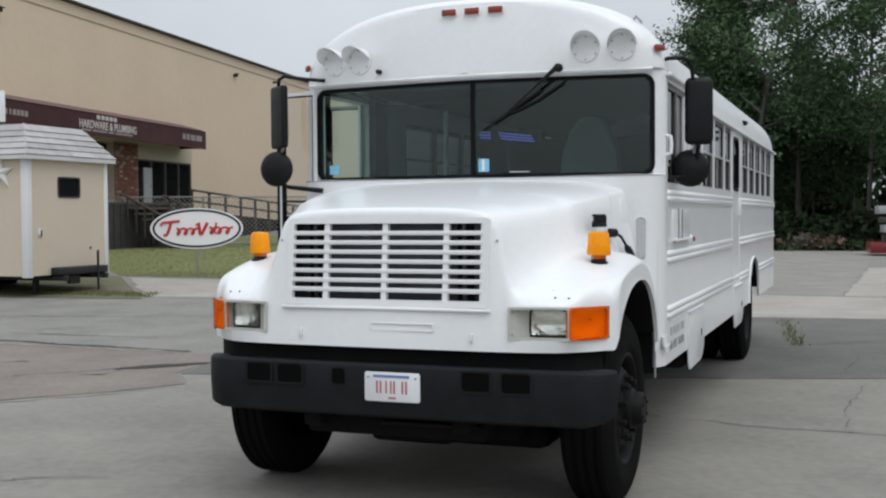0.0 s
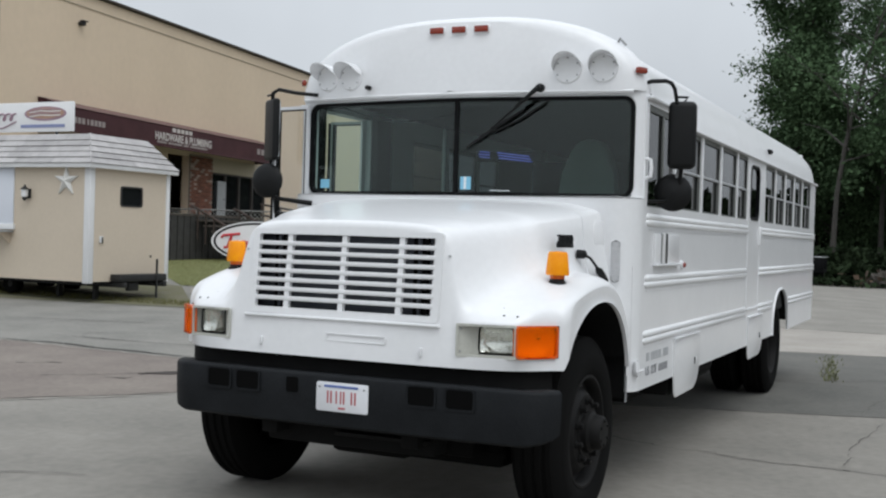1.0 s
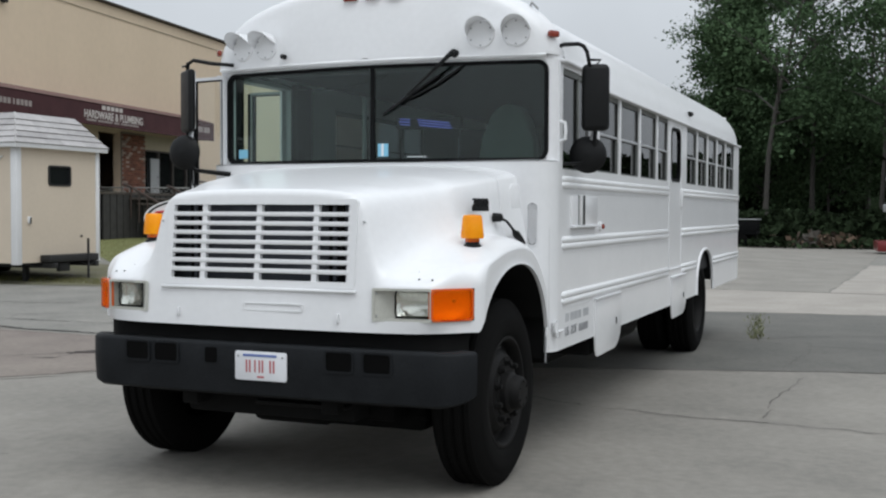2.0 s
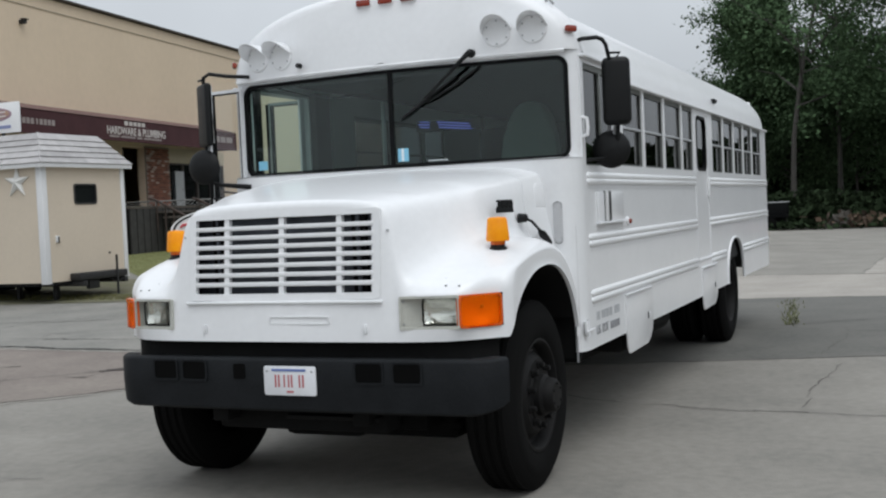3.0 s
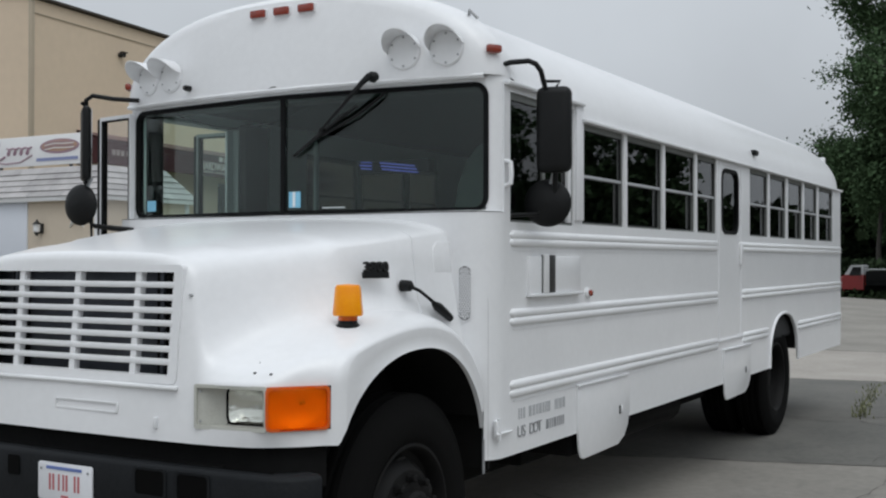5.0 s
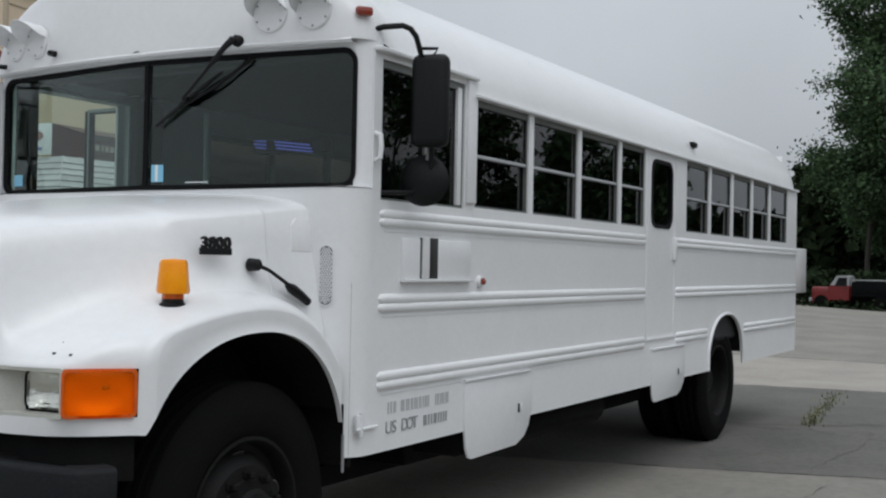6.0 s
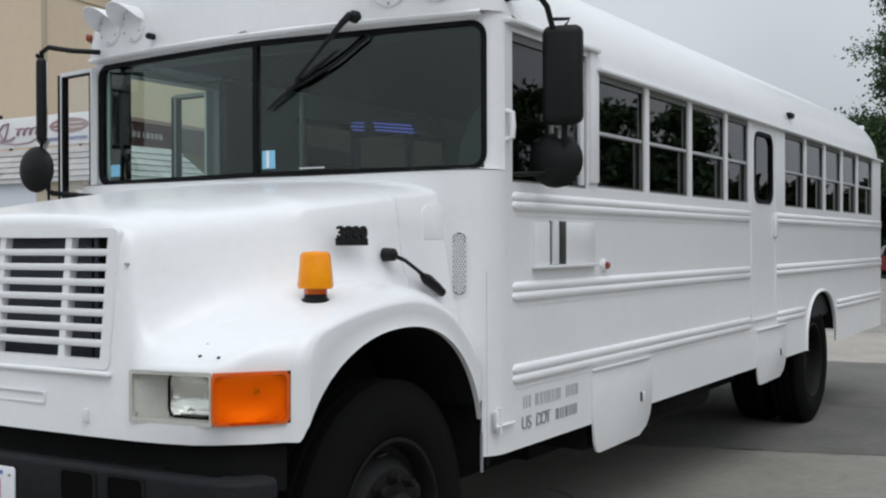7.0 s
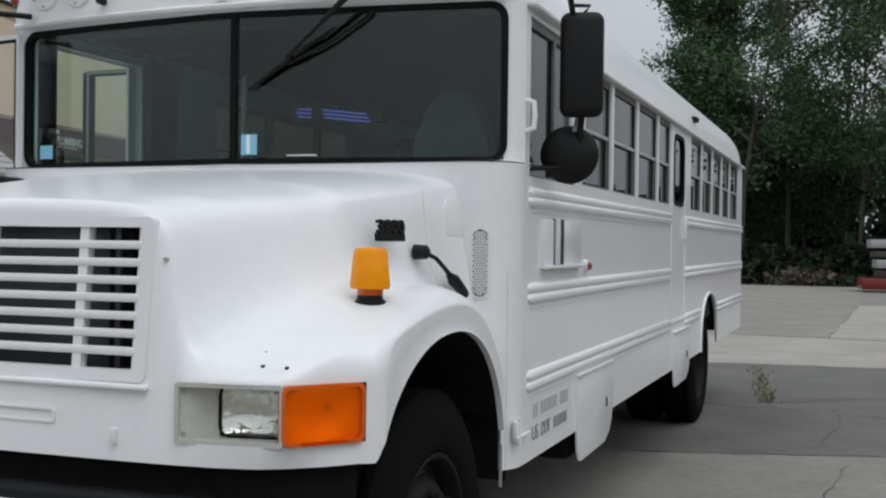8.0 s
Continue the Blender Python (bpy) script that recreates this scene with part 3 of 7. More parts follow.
    soft = [v for v in bm.verts if 0.555 < abs(v.co.x) < 1.00 and v.co.z > 1.176 and v.co.y < 0.75 and not v.is_boundary]
    for _ in range(16):
        bmesh.ops.smooth_vert(bm, verts=soft, factor=0.5, use_axis_x=True, use_axis_y=True, use_axis_z=True)
    return bm


hood = part("hood", hood_mesh(), WHITE, bus)
hood.data.set_sharp_from_angle(angle=radians(66))

# shut line of the hood on its sides, and the lip of the cowl behind it
for sgn in (1, -1):
    q = (1.172 - 0.12) / (HOOD_END - 0.12)
    cols = [(x, hood_height(k, v, 1.172), 1.172) for x, k, v in hood_columns(q) if k == "wall" or (k == "top" and v > 0.9)]
    part("hood_seam", tube([(sgn * x, y, z - 0.001) for x, z, y in cols], 0.0035, 6), WHITE_TRIM, bus)
    part("cowl_lip", prism([(1.31, 1.582), (1.436, 1.580), (1.436, 1.72), (1.34, 1.72), (1.31, 1.69)], lambda u, v, w: (sgn * (1.004 + 0.165 * (u - 1.31) - 0.107 * (v - 1.58) + w), u, v), 0.009, bevel=0.003), WHITE, bus)

# lower cowl between hood and windscreen, wrapping into the sides


def plan_low(u):
    """Front wall line: u is the run outwards from the middle; gives x, y."""
    s, a = (1 if u >= 0 else -1), abs(u)
    r = 0.17
    flat = HALF - r
    if a <= flat:
        return s * a, 1.43
    t = (a - flat) / r
    if t >= math.pi / 2:
        return s * HALF, 1.43 + r + (t - math.pi / 2) * r
    return s * (flat + r * math.sin(t)), 1.43 + r * (1 - math.cos(t))


END_U = HALF - 0.17 + 0.17 * math.pi / 2


def cowl_place(u, v, w):
    x, y = plan_low(u)
    return (x * (1 - 0.8 * w), y + w, v)


us = [-1.19, -1.15, 1.15, 1.19] + spans(-1.052, 1.052, 6) + [s * (1.052 + (END_U - 1.052) * k / 10) for s in (1, -1) for k in range(1, 11)]
part("cowl", panel(us, [0.71, 0.93, 1.08, 1.80, 1.862], [(-1.15, 0.70, 1.15, 1.08), (-1.19, 0.70, -1.15, 0.93), (1.15, 0.70, 1.19, 0.93)], cowl_place, 0.03), WHITE, bus)
ledge = bmesh.new()
top = [plan_low(u) for u in sorted(us)]
sheet([[(x, y - 0.006, 1.866) for x, y in top], [(x * 0.97, y + 0.14, 1.878) for x, y in top]], ledge)
part("cowl_ledge", ledge, WHITE, bus)


def plan_up(u):
    s, a = (1 if u >= 0 else -1), abs(u)
    base = lambda q: 1.420 + 0.105 * (max(q, 0.08) / 1.15) + 0.025 * (q / 1.15) ** 2
    if a <= 1.12:
        return s * a, base(a)
    r = 0.10
    t = (a - 1.12) / r
    if t >= math.pi / 2:
        return s * HALF, base(1.12) + r + (t - math.pi / 2) * r
    return s * (1.12 + (HALF - 1.12) * math.sin(t)), base(1.12) + r * (1 - math.cos(t))


def wind_place(u, v, w):
    x, y = plan_up(u)
    return (x * (1 - 0.6 * w), y + w, v)


TOP_END = 1.12 + 0.10 * math.pi / 2
us = spans(-1.10, 1.10, 14) + [s * q for s in (1, -1) for q in (1.12, *spans(1.14, TOP_END + 0.02, 7))]
part("windshield_surround", panel(us, [1.862, 2.54], [(-1.112, 1.876, 1.152, 2.478)], wind_place, 0.04), WHITE, bus)


def fillet(u, v, r, su, sv, place, depth, n=6):
    """Rounds one corner of a square opening."""
    pts = [(u, v)] + [(u + su * r * (1 - math.sin(radians(90 * k / n))), v + sv * r * (1 - math.cos(radians(90 * k / n)))) for k in range(n + 1)]
    return prism(pts, place, depth)


for su, u in ((1, -1.112), (-1, 1.152)):
    part("corner_fillet", fillet(u, 2.478, 0.07, su, -1, wind_place, 0.03), WHITE, bus)


def wind_ring(u0, v0, u1, v1, r, inset, w0, w1, mat, name, parent, label=""):
    def dense(poly):
        out = []
        for (a, b), (c, d) in zip(poly, poly[1:] + poly[:1]):
            n = max(1, int(abs(c - a) / 0.16))
            out += [(a + (c - a) * k / n, b + (d - b) * k / n) for k in range(n)]
        return out
    o, i = round_rect(u0, v0, u1, v1, r, 6), round_rect(u0 + inset, v0 + inset, u1 - inset, v1 - inset, max(r - inset, 0.01), 6)
    no, ni = [], []
    for k in range(len(o)):
        a, b, c, d = o[k], o[(k + 1) % len(o)], i[k], i[(k + 1) % len(o)]
        n = max(1, int(abs(b[0] - a[0]) / 0.16))
        for q in range(n):
            t = q / n
            no.append((a[0] + (b[0] - a[0]) * t, a[1] + (b[1] - a[1]) * t))
            ni.append((c[0] + (d[0] - c[0]) * t, c[1] + (d[1] - c[1]) * t))
    return part(name, ring(no, ni, lambda u, v, w: wind_place(u, v, w0 + w), w1 - w0), mat, parent, label)


windshield = wind_ring(-1.122, 1.866, 1.163, 2.484, 0.07, 0.022, -0.006, 0.022, GASKET, "windshield", bus, "two-pane windscreen in a black rubber seal")
part("divider", panel([0.023, 0.049], [1.885, 2.468], [], lambda u, v, w: wind_place(u, v, w - 0.008), 0.03), GASKET, windshield)
for a, b in ((-1.105, 0.022), (0.050, 1.146)):
    g = part("pane", panel(spans(a, b, 10), [1.884, 2.466], [], lambda u, v, w: wind_place(u, v, w + 0.006), 0.006), WINDSHIELD, windshield)
    g.visible_shadow = False

# roof: sections along the body, front dome with a rounded brow, rear dome


def roof_section(low, rise, half, n=40):
    out = []
    for k in range(n + 1):
        a = math.pi * k / n
        c, s = math.cos(a), math.sin(a)
        x = half * math.copysign(abs(c) ** 0.80, c)
        out.append((x, low + rise * abs(s) ** 0.92))
    return out


ROOF_TOP = 3.015


def dome_y(x, z):
    return 1.385 + 0.13 * (x / 1.2) ** 2 + 0.05 * max(0.0, (z - 2.52) / 0.5) ** 2


def roof_mesh():
    bm = bmesh.new()
    rows = []
    # front dome face, from its middle out to the rounded rim
    for f in (0.02, 0.35, 0.65, 0.84, 0.90):
        sec = roof_section(2.515, ROOF_TOP - 2.515, HALF)
        rows.append([(x * f, dome_y(x * f, 2.515 + (z - 2.515) * f), 2.515 + (z - 2.515) * f) for x, z in sec])
    for k in range(1, 8):
        t = radians(90 * k / 7)
        f = 0.90 + 0.10 * math.sin(t)
        back = 0.15 * (1 - math.cos(t))
        sec = roof_section(2.515, ROOF_TOP - 2.515, HALF)
        rows.append([(x * f, dome_y(x * 0.93, z) + back, 2.515 + (z - 2.515) * f) for x, z in sec])
    full = roof_section(2.40, ROOF_TOP - 2.40, HALF + 0.008)
    for y, low in ((1.80, 2.48), (2.47, 2.474), (2.505, 2.474), (2.506, 2.40), (4, 2.40), (5.5, 2.40), (7, 2.40), (8.5, 2.40), (9.45, 2.40)):
        rows.append([(x, y, max(z, low)) for x, z in full])
    for k in range(1, 8):
        t = radians(90 * k / 7)
        f = math.cos(t) * 0.55 + 0.45
        rows.append([(x * (0.9 + 0.1 * math.cos(t)), 9.45 + 0.46 * math.sin(t), 2.40 + (z - 2.40) * f) for x, z in full])
    sheet(rows, bm)
    return bm


roof = part("roof", roof_mesh(), WHITE, bus)
brow = bmesh.new()
brow_xs = spans(-1.16, 1.16, 24)
sheet([[(x, dome_y(x, 2.515) + 0.004, 2.52) for x in brow_xs], [(x, dome_y(x, 2.515) - 0.004, 2.508) for x in brow_xs], [(x, dome_y(x, 2.515) + 0.008, 2.498) for x in brow_xs], [(x, 1.56 + 0.09 * (x / 1.15) ** 2, 2.502) for x in brow_xs]], brow)
part("brow", brow, WHITE, bus)

WINDOWS = [(2.538, 3.169), (3.228, 3.862), (3.918, 4.554), (4.605, 5.072), (6.008, 6.607), (6.668, 7.267), (7.338, 7.937), (8.008, 8.607), (8.678, 9.392)]
SILL, HEAD = 1.832, 2.388


def side_wall(s):
    def place(u, v, w):
        return (s * (HALF - w), u, v)

    holes = [(1.665, SILL - 0.012, 2.425, 2.445)] + [(a, SILL, b, HEAD) for a, b in WINDOWS if s > 0 or a > 3]
    if s > 0:
        holes.append((5.205, 1.845, 5.655, 2.325))
    else:
        holes[0] = (1.79, 1.17, 2.49, 2.476)
    part("side_wall", panel([1.60, 2.50], [1.17, 2.485], holes[:1], place, 0.045), WHITE, bus)
    wall = part("side_wall", panel([2.50, 9.80], [1.17, 2.404], holes[1:], place, 0.045), WHITE, bus)
    # the skirt, cut out over the rear wheel
    ys = sorted({*spans(1.60, 6.60, 10), *spans(6.60, 7.72, 36), *spans(7.72, 9.80, 5)})

    def low(y):
        t = abs(y - 7.17) / 0.53
        return 0.70 if t >= 1 else max(0.70, 0.68 + 0.47 * (1 - t**2.3) ** (1 / 2.3))

    cut = [low(y) for y in ys]
    bm = sheet([[(s * x, y, 1.170 if up else z) for y, z in zip(ys, cut)] for x, up in ((HALF, 1), (HALF, 0), (HALF - 0.012, 0), (HALF - 0.045, 1))])
    part("skirt", bm, WHITE, bus)
    # arch edging
    pts = [(s * (HALF + 0.003), y + 0.010 * (1 if y > 7.17 else -1) * min(1, abs(y - 7.17) / 0.4), low(y) + 0.010) for y in ys if 6.63 < y < 7.71]
    pts = [(s * (HALF + 0.004), 6.64, 0.70)] + [p for p in pts if p[2] > 0.712] + [(s * (HALF + 0.004), 7.70, 0.70)]
    part("arch_edging", tube(pts, 0.013, 8), WHITE, bus)
    bend = [y for y in ys if 6.63 < y < 7.71]
    part("rear_wheel_liner", sheet([[(s * x, y, low(y) - 0.002) for y in bend] for x in (0.56, HALF - 0.014)]), CHASSIS, bus)
    return wall


both(side_wall)


def rounded_end(s):
    rows = []
    for k in range(9):
        t = radians(90 * k / 8)
        x, y = HALF - 0.2 + 0.2 * math.cos(t), 9.80 + 0.2 * math.sin(t)
        rows.append([(s * x, y, z) for z in (0.75, 1.2, 1.9, 2.42)])
    part("rear_corner", sheet(rows), WHITE, bus)


both(rounded_end)
part("rear_wall", box((-1.03, 9.95, 0.75), (1.03, 9.998, 2.8), 0.02), WHITE, bus)


def gutter(s):
    part("drip_rail", box((min(s * (HALF - 0.002), s * (HALF + 0.034)), 1.60, 2.470), (max(s * (HALF - 0.002), s * (HALF + 0.034)), 2.52, 2.492), 0.008), WHITE_TRIM, bus)
    part("drip_rail", box((min(s * (HALF - 0.002), s * (HALF + 0.036)), 2.50, 2.386), (max(s * (HALF - 0.002), s * (HALF + 0.036)), 9.78, 2.408), 0.008), WHITE_TRIM, bus)
    part("window_pillar", box((s * HALF - 0.004 if s > 0 else -HALF - 0.016, 2.435, 1.85), (s * HALF + 0.016 if s > 0 else -HALF + 0.004, 2.53, 2.47), 0.005), WHITE_TRIM, bus)


both(gutter)

RAILS = ((1.757, 1.722), (1.380, 1.340), (1.036, 0.995))


def rub_rails(s):
    for pair in RAILS:
        for y0, y1 in ((1.66, 5.09), (5.77 if pair[0] < 1.7 else 5.74, 9.80)):
            if s < 0 and y0 < 2:
                y0 = 2.5
            runs = [(y0, y1)]
            if pair[0] < 1.1 and y1 > 7:
                runs = [(y0 + 0.02, 6.60), (7.74, y1)]
            for a, b in runs:
                for z in pair:
                    bm = bmesh.new()
                    sec = [(math.sin(radians(q)) * 0.019, math.cos(radians(q)) * 0.0225) for q in range(0, 181, 20)]
                    rows = [[(s * (HALF - 0.002 + dx * f), y, z - 0.0 + dz * f) for dx, dz in sec] for y, f in ((a, 0.15), (a + 0.012, 0.8), (a + 0.03, 1), (b - 0.03, 1), (b - 0.012, 0.8), (b, 0.15))]
                    sheet(rows, bm)
                    part("rub_rail", bm, WHITE, bus)


both(rub_rails)


def panel_seams(s):
    """Thin lapped seams of the side sheets under the rub rails."""
    for z in (1.684, 1.303, 0.958):
        for y0, y1 in ((1.70 if s > 0 else 2.52, 5.08), (5.80, 6.58), (7.76, 9.78)):
            part("panel_seam", box((s * HALF - (0.002 if s > 0 else 0.003), y0, z - 0.004), (s * HALF + (0.003 if s > 0 else 0.002), y1, z + 0.001)), WHITE, bus)


both(panel_seams)


def bus_window(s, y0, y1, z0, z1, mid, name="window"):
    place = lambda u, v, w: (s * (HALF - 0.012 - w), u, v)
    o = [(y0, z0), (y1, z0), (y1, z1), (y0, z1)]
    i = [(y0 + 0.006, z0 + 0.010), (y1 - 0.006, z0 + 0.010), (y1 - 0.006, z1 - 0.034), (y0 + 0.006, z1 - 0.034)]
    w = part(name, ring(o, i, place, 0.03), FRAME, bus)
    if mid is None:
        g = part("pane", box((s * HALF - 0.030, y0 + 0.004, z0 + 0.012), (s * HALF - 0.026, y1 - 0.004, z1 - 0.032)), TINT, w)
        g.visible_shadow = False
        return w
    part("sash", box((s * (HALF - 0.020) - 0.008, y0 + 0.012, mid - 0.009), (s * (HALF - 0.020) + 0.008, y1 - 0.012, mid + 0.009), 0.003), SASH, w)
    for q, (a, b) in enumerate(((z0 + 0.012, mid), (mid, z1 - 0.032))):
        x = s * (HALF - (0.036 if q == 0 else 0.024))
        g = part("pane", box((x - 0.002, y0 + 0.004, a), (x + 0.002, y1 - 0.004, b)), TINT, w)
        g.visible_shadow = False
        part("inner_sash", ring([(y0 + 0.012, a), (y1 - 0.012, a), (y1 - 0.012, b), (y0 + 0.012, b)], [(y0 + 0.018, a + 0.008), (y1 - 0.018, a + 0.008), (y1 - 0.018, b - 0.008), (y0 + 0.018, b - 0.008)], lambda u, v, ww: (x + s * (0.006 - ww), u, v), 0.012), GASKET, w)
    return w


for s in (1, -1):
    for a, b in WINDOWS:
        if s > 0 or a > 3:
            bus_window(s, a, b, SILL, HEAD, 2.098)
# driver's sliding window
drv = bus_window(1, 1.665, 2.425, SILL - 0.012, 2.445, None, "driver_window")
part("sliding_sash", box((HALF - 0.024, 2.05, 1.835), (HALF - 0.008, 2.078, 2.42), 0.003), FRAME, drv)
part("rear_sash", box((HALF - 0.024, 2.36, 1.835), (HALF - 0.004, 2.40, 2.42), 0.003), WHITE_TRIM, drv)
part("grab_handle", tube([(HALF, 1.615, 2.11), (HALF + 0.03, 1.612, 2.10), (HALF + 0.034, 1.612, 2.05), (HALF + 0.03, 1.612, 2.0), (HALF, 1.615, 1.99)], 0.011, 8), WHITE, bus)

# side emergency door
door = part("emergency_door", ring(round_rect(5.115, 1.035, 5.74, 2.37, 0.03, 3), round_rect(5.13, 1.05, 5.725, 2.355, 0.02, 3), lambda u, v, w: (HALF + 0.004 - w, u, v), 0.01), WHITE_TRIM, bus)
part("window_seal", ring(round_rect(5.195, 1.835, 5.665, 2.335, 0.10, 6), round_rect(5.222, 1.862, 5.638, 2.308, 0.08, 6), lambda u, v, w: (HALF + 0.006 - w, u, v), 0.03), GASKET, door)
for su, u in ((1, 5.205), (-1, 5.655)):
    for sv, v in ((1, 1.845), (-1, 2.325)):
        part("corner_fillet", fillet(u, v, 0.08, su, sv, lambda a, b, w: (HALF - 0.002 - w, a, b), 0.02), WHITE, door)
g = part("pane", box((HALF - 0.016, 5.21, 1.85), (HALF - 0.012, 5.65, 2.32)), TINT, door)
g.visible_shadow = False
part("hinge_cover", box((HALF - 0.002, 5.68, 1.60), (HALF + 0.022, 5.745, 1.775), 0.010), WHITE, door)
part("door_sill", box((HALF - 0.002, 5.12, 1.022), (HALF + 0.012, 5.74, 1.040), 0.003), WHITE_TRIM, door)

# skirt lockers
for a, b, z0, z1 in ((2.445, 3.235, 0.552, 0.955), (5.22, 6.00, 0.572, 0.955)):
    poly = [(a, z1), (a + 0.01, z0 + 0.20), (a + 0.03, z0 + 0.06), (a + 0.055, z0 + 0.012), (a + 0.09, z0), (b - 0.19, z0 + 0.008), (b - 0.09, z0 + 0.045), (b - 0.035, z0 + 0.10), (b, z0 + 0.19), (b, z1)]
    locker = part("skirt_locker", prism(poly, lambda u, v, w: (HALF + w, u, v), 0.012, bevel=0.003), WHITE, bus)
    part("lid_lip", box((HALF, a, z1 - 0.004), (HALF + 0.022, b - 0.04, z1 + 0.008), 0.003), WHITE_TRIM, locker)
    part("latch", box((HALF + 0.01, b - 0.155, 0.738), (HALF + 0.022, b - 0.13, 0.782), 0.004), WHITE_TRIM, locker, "small painted latch")
    part("latch_slot", box((HALF + 0.01, b - 0.176, 0.736), (HALF + 0.018, b - 0.162, 0.784)), INK_BLACK, locker)

# equipment box with a raised strip and side marker
eq = part("stop_arm_box", box((HALF - 0.004, 1.85, 1.468), (HALF + 0.014, 2.485, 1.655), 0.004), WHITE, bus, "flat white box with a raised strip and black slot")
part("strip_edge", box((HALF + 0.01, 1.990, 1.470), (HALF + 0.0165, 2.000, 1.662), 0.001), INK_BLACK, eq)
part("raised_strip", box((HALF + 0.01, 2.002, 1.470), (HALF + 0.026, 2.062, 1.664), 0.006), TRIMWHITE, eq)
part("slot", box((HALF + 0.01, 2.066, 1.470), (HALF + 0.018, 2.150, 1.662), 0.002), INK_BLACK, eq)
part("base_lip", box((HALF, 1.84, 1.454), (HALF + 0.034, 2.49, 1.468), 0.003), WHITE_TRIM, eq)
mk = part("side_marker", lathe([(0.030, 0), (0.030, 0.012), (0.024, 0.018)], Matrix.Translation((HALF, 2.60, 1.455)) @ Matrix.Rotation(radians(90), 4, "Y"), 20), WHITE_TRIM, bus)
part("lens", lathe([(0.018, 0), (0.018, 0.012), (0.010, 0.018)], Matrix.Translation((HALF + 0.016, 2.605, 1.455)) @ Matrix.Rotation(radians(90), 4, "Y"), 16), RED, mk)

# hinge at the front lower corner
hg = part("lower_hinge", box((HALF - 0.01, 1.505, 0.80), (HALF + 0.012, 1.555, 0.885), 0.006), WHITE, bus)
part("hinge_pin", tube([(HALF + 0.012, 1.49, 0.822), (HALF + 0.012, 1.655, 0.822)], 0.007, 8), WHITE, hg)
part("hinge_knuckle", tube([(HALF + 0.012, 1.53, 0.79), (HALF + 0.012, 1.53, 0.895)], 0.010, 8), WHITE_TRIM, hg)

# lettering low on the flank
side_m = lambda y, z: Matrix.Translation((HALF + 0.003, y, z)) @ Matrix.Rotation(radians(90), 4, "Z") @ Matrix.Rotation(radians(90), 4, "X")
for k, ch in enumerate("US DOT"):
    if ch != " ":
        lettering("painted_letter", ch, INK_GREY, bus, side_m(1.765 + 0.0450 * k, 0.800), 0.058, 0.003)
for y in (2.07, 2.087, 2.113, 2.139, 2.165, 2.181, 2.206, 2.230, 2.254, 2.278):
    part("number_bar", box((HALF + 0.0005, y, 0.776), (HALF + 0.004, y + 0.0095, 0.824)), INK_GREY, bus)
for y, w in ((1.755, 0.010), (1.780, 0.010), (1.806, 0.018), (1.868, 0.010), (1.884, 0.012), (1.912, 0.010), (1.930, 0.010), (1.955, 0.018), (1.985, 0.010), (2.003, 0.012), (2.030, 0.018), (2.062, 0.010), (2.082, 0.018), (2.108, 0.010), (2.176, 0.010), (2.196, 0.018), (2.226, 0.010), (2.246, 0.018), (2.276, 0.010), (2.292, 0.010)):
    part("lettering_bar", box((HALF + 0.0005, y, 0.864), (HALF + 0.003, y + w, 0.916)), INK_PALE, bus)

# grille
def front_place(y_at):
    return lambda u, v, w: (u, y_at + 0.060 * (v - 0.94) / 0.65 + w, v)


gp = front_place(0.0435)
grille = part("grille", ring(round_rect(-0.566, 1.158, 0.590, 1.618, 0.022, 3), round_rect(-0.528, 1.190, 0.552, 1.588, 0.008, 3), lambda u, v, w: gp(u, v, w + 0.004 * (abs(u) / 0.5)), 0.03), WHITE, bus, "white painted grille of flat bars")
part("lower_ledge", box((-0.585, 0.052, 1.136), (0.603, 0.075, 1.152), 0.007), WHITE, grille)
for k in range(7):
    z = 1.190 + (1.588 - 1.190) * (k + 1) / 8
    y = gp(0, z, 0)[1]
    part("slat", box((-0.538, y + 0.006, z - 0.0118), (0.562, y + 0.040, z + 0.0118), 0.005), WHITE, grille)
for x in (-0.332, 0.008, 0.352):
    bm = bmesh.new()
    prism([(x - 0.015, 1.18), (x + 0.015, 1.18), (x + 0.015, 1.60), (x - 0.015, 1.60)], lambda u, v, w: gp(u, v, w + 0.010), 0.03, bm)
    part("mullion", bm, WHITE, grille)
radiator = part("radiator", box((-0.60, 0.20, 1.05), (0.60, 0.26, 1.62), 0.01), RADIATOR_CORE, bus)
for x in (-0.43, 0.43):
    part("side_tank", box((x - 0.045, 0.175, 1.06), (x + 0.045, 0.205, 1.615), 0.012), HUBSTEEL, radiator)
    part("tank_strap", box((x - 0.010, 0.160, 1.06), (x + 0.010, 0.180, 1.615), 0.004), RADIATOR_CORE, radiator)
part("engine_bay_floor", box((-0.70, 0.30, 0.93), (0.70, 1.40, 0.96)), CHASSIS, bus)
# low underbody shapes, added to darken the ground beneath the bus
part("under_light_block", box((-0.62, 0.5, 0.40), (0.62, 9.2, 0.52), 0.03), CHASSIS, bus)
part("front_axle", tube([(-0.90, 0.92, 0.52), (-0.62, 0.92, 0.44), (-0.40, 0.92, 0.36), (0.40, 0.92, 0.36), (0.62, 0.92, 0.44), (0.90, 0.92, 0.52)], 0.060, 8), CHASSIS, bus)
part("tie_rod", tube([(-0.82, 1.16, 0.42), (0.82, 1.16, 0.42)], 0.025, 8), CHASSIS, bus)
part("pan_light_block", box((-0.24, 0.72, 0.31), (0.72, 1.35, 0.60), 0.06), CHASSIS, bus)
part("rear_axle", tube([(-0.95, 7.22, 0.525), (-0.25, 7.22, 0.525), (0.25, 7.22, 0.525), (0.95, 7.22, 0.525)], 0.085, 10), CHASSIS, bus)
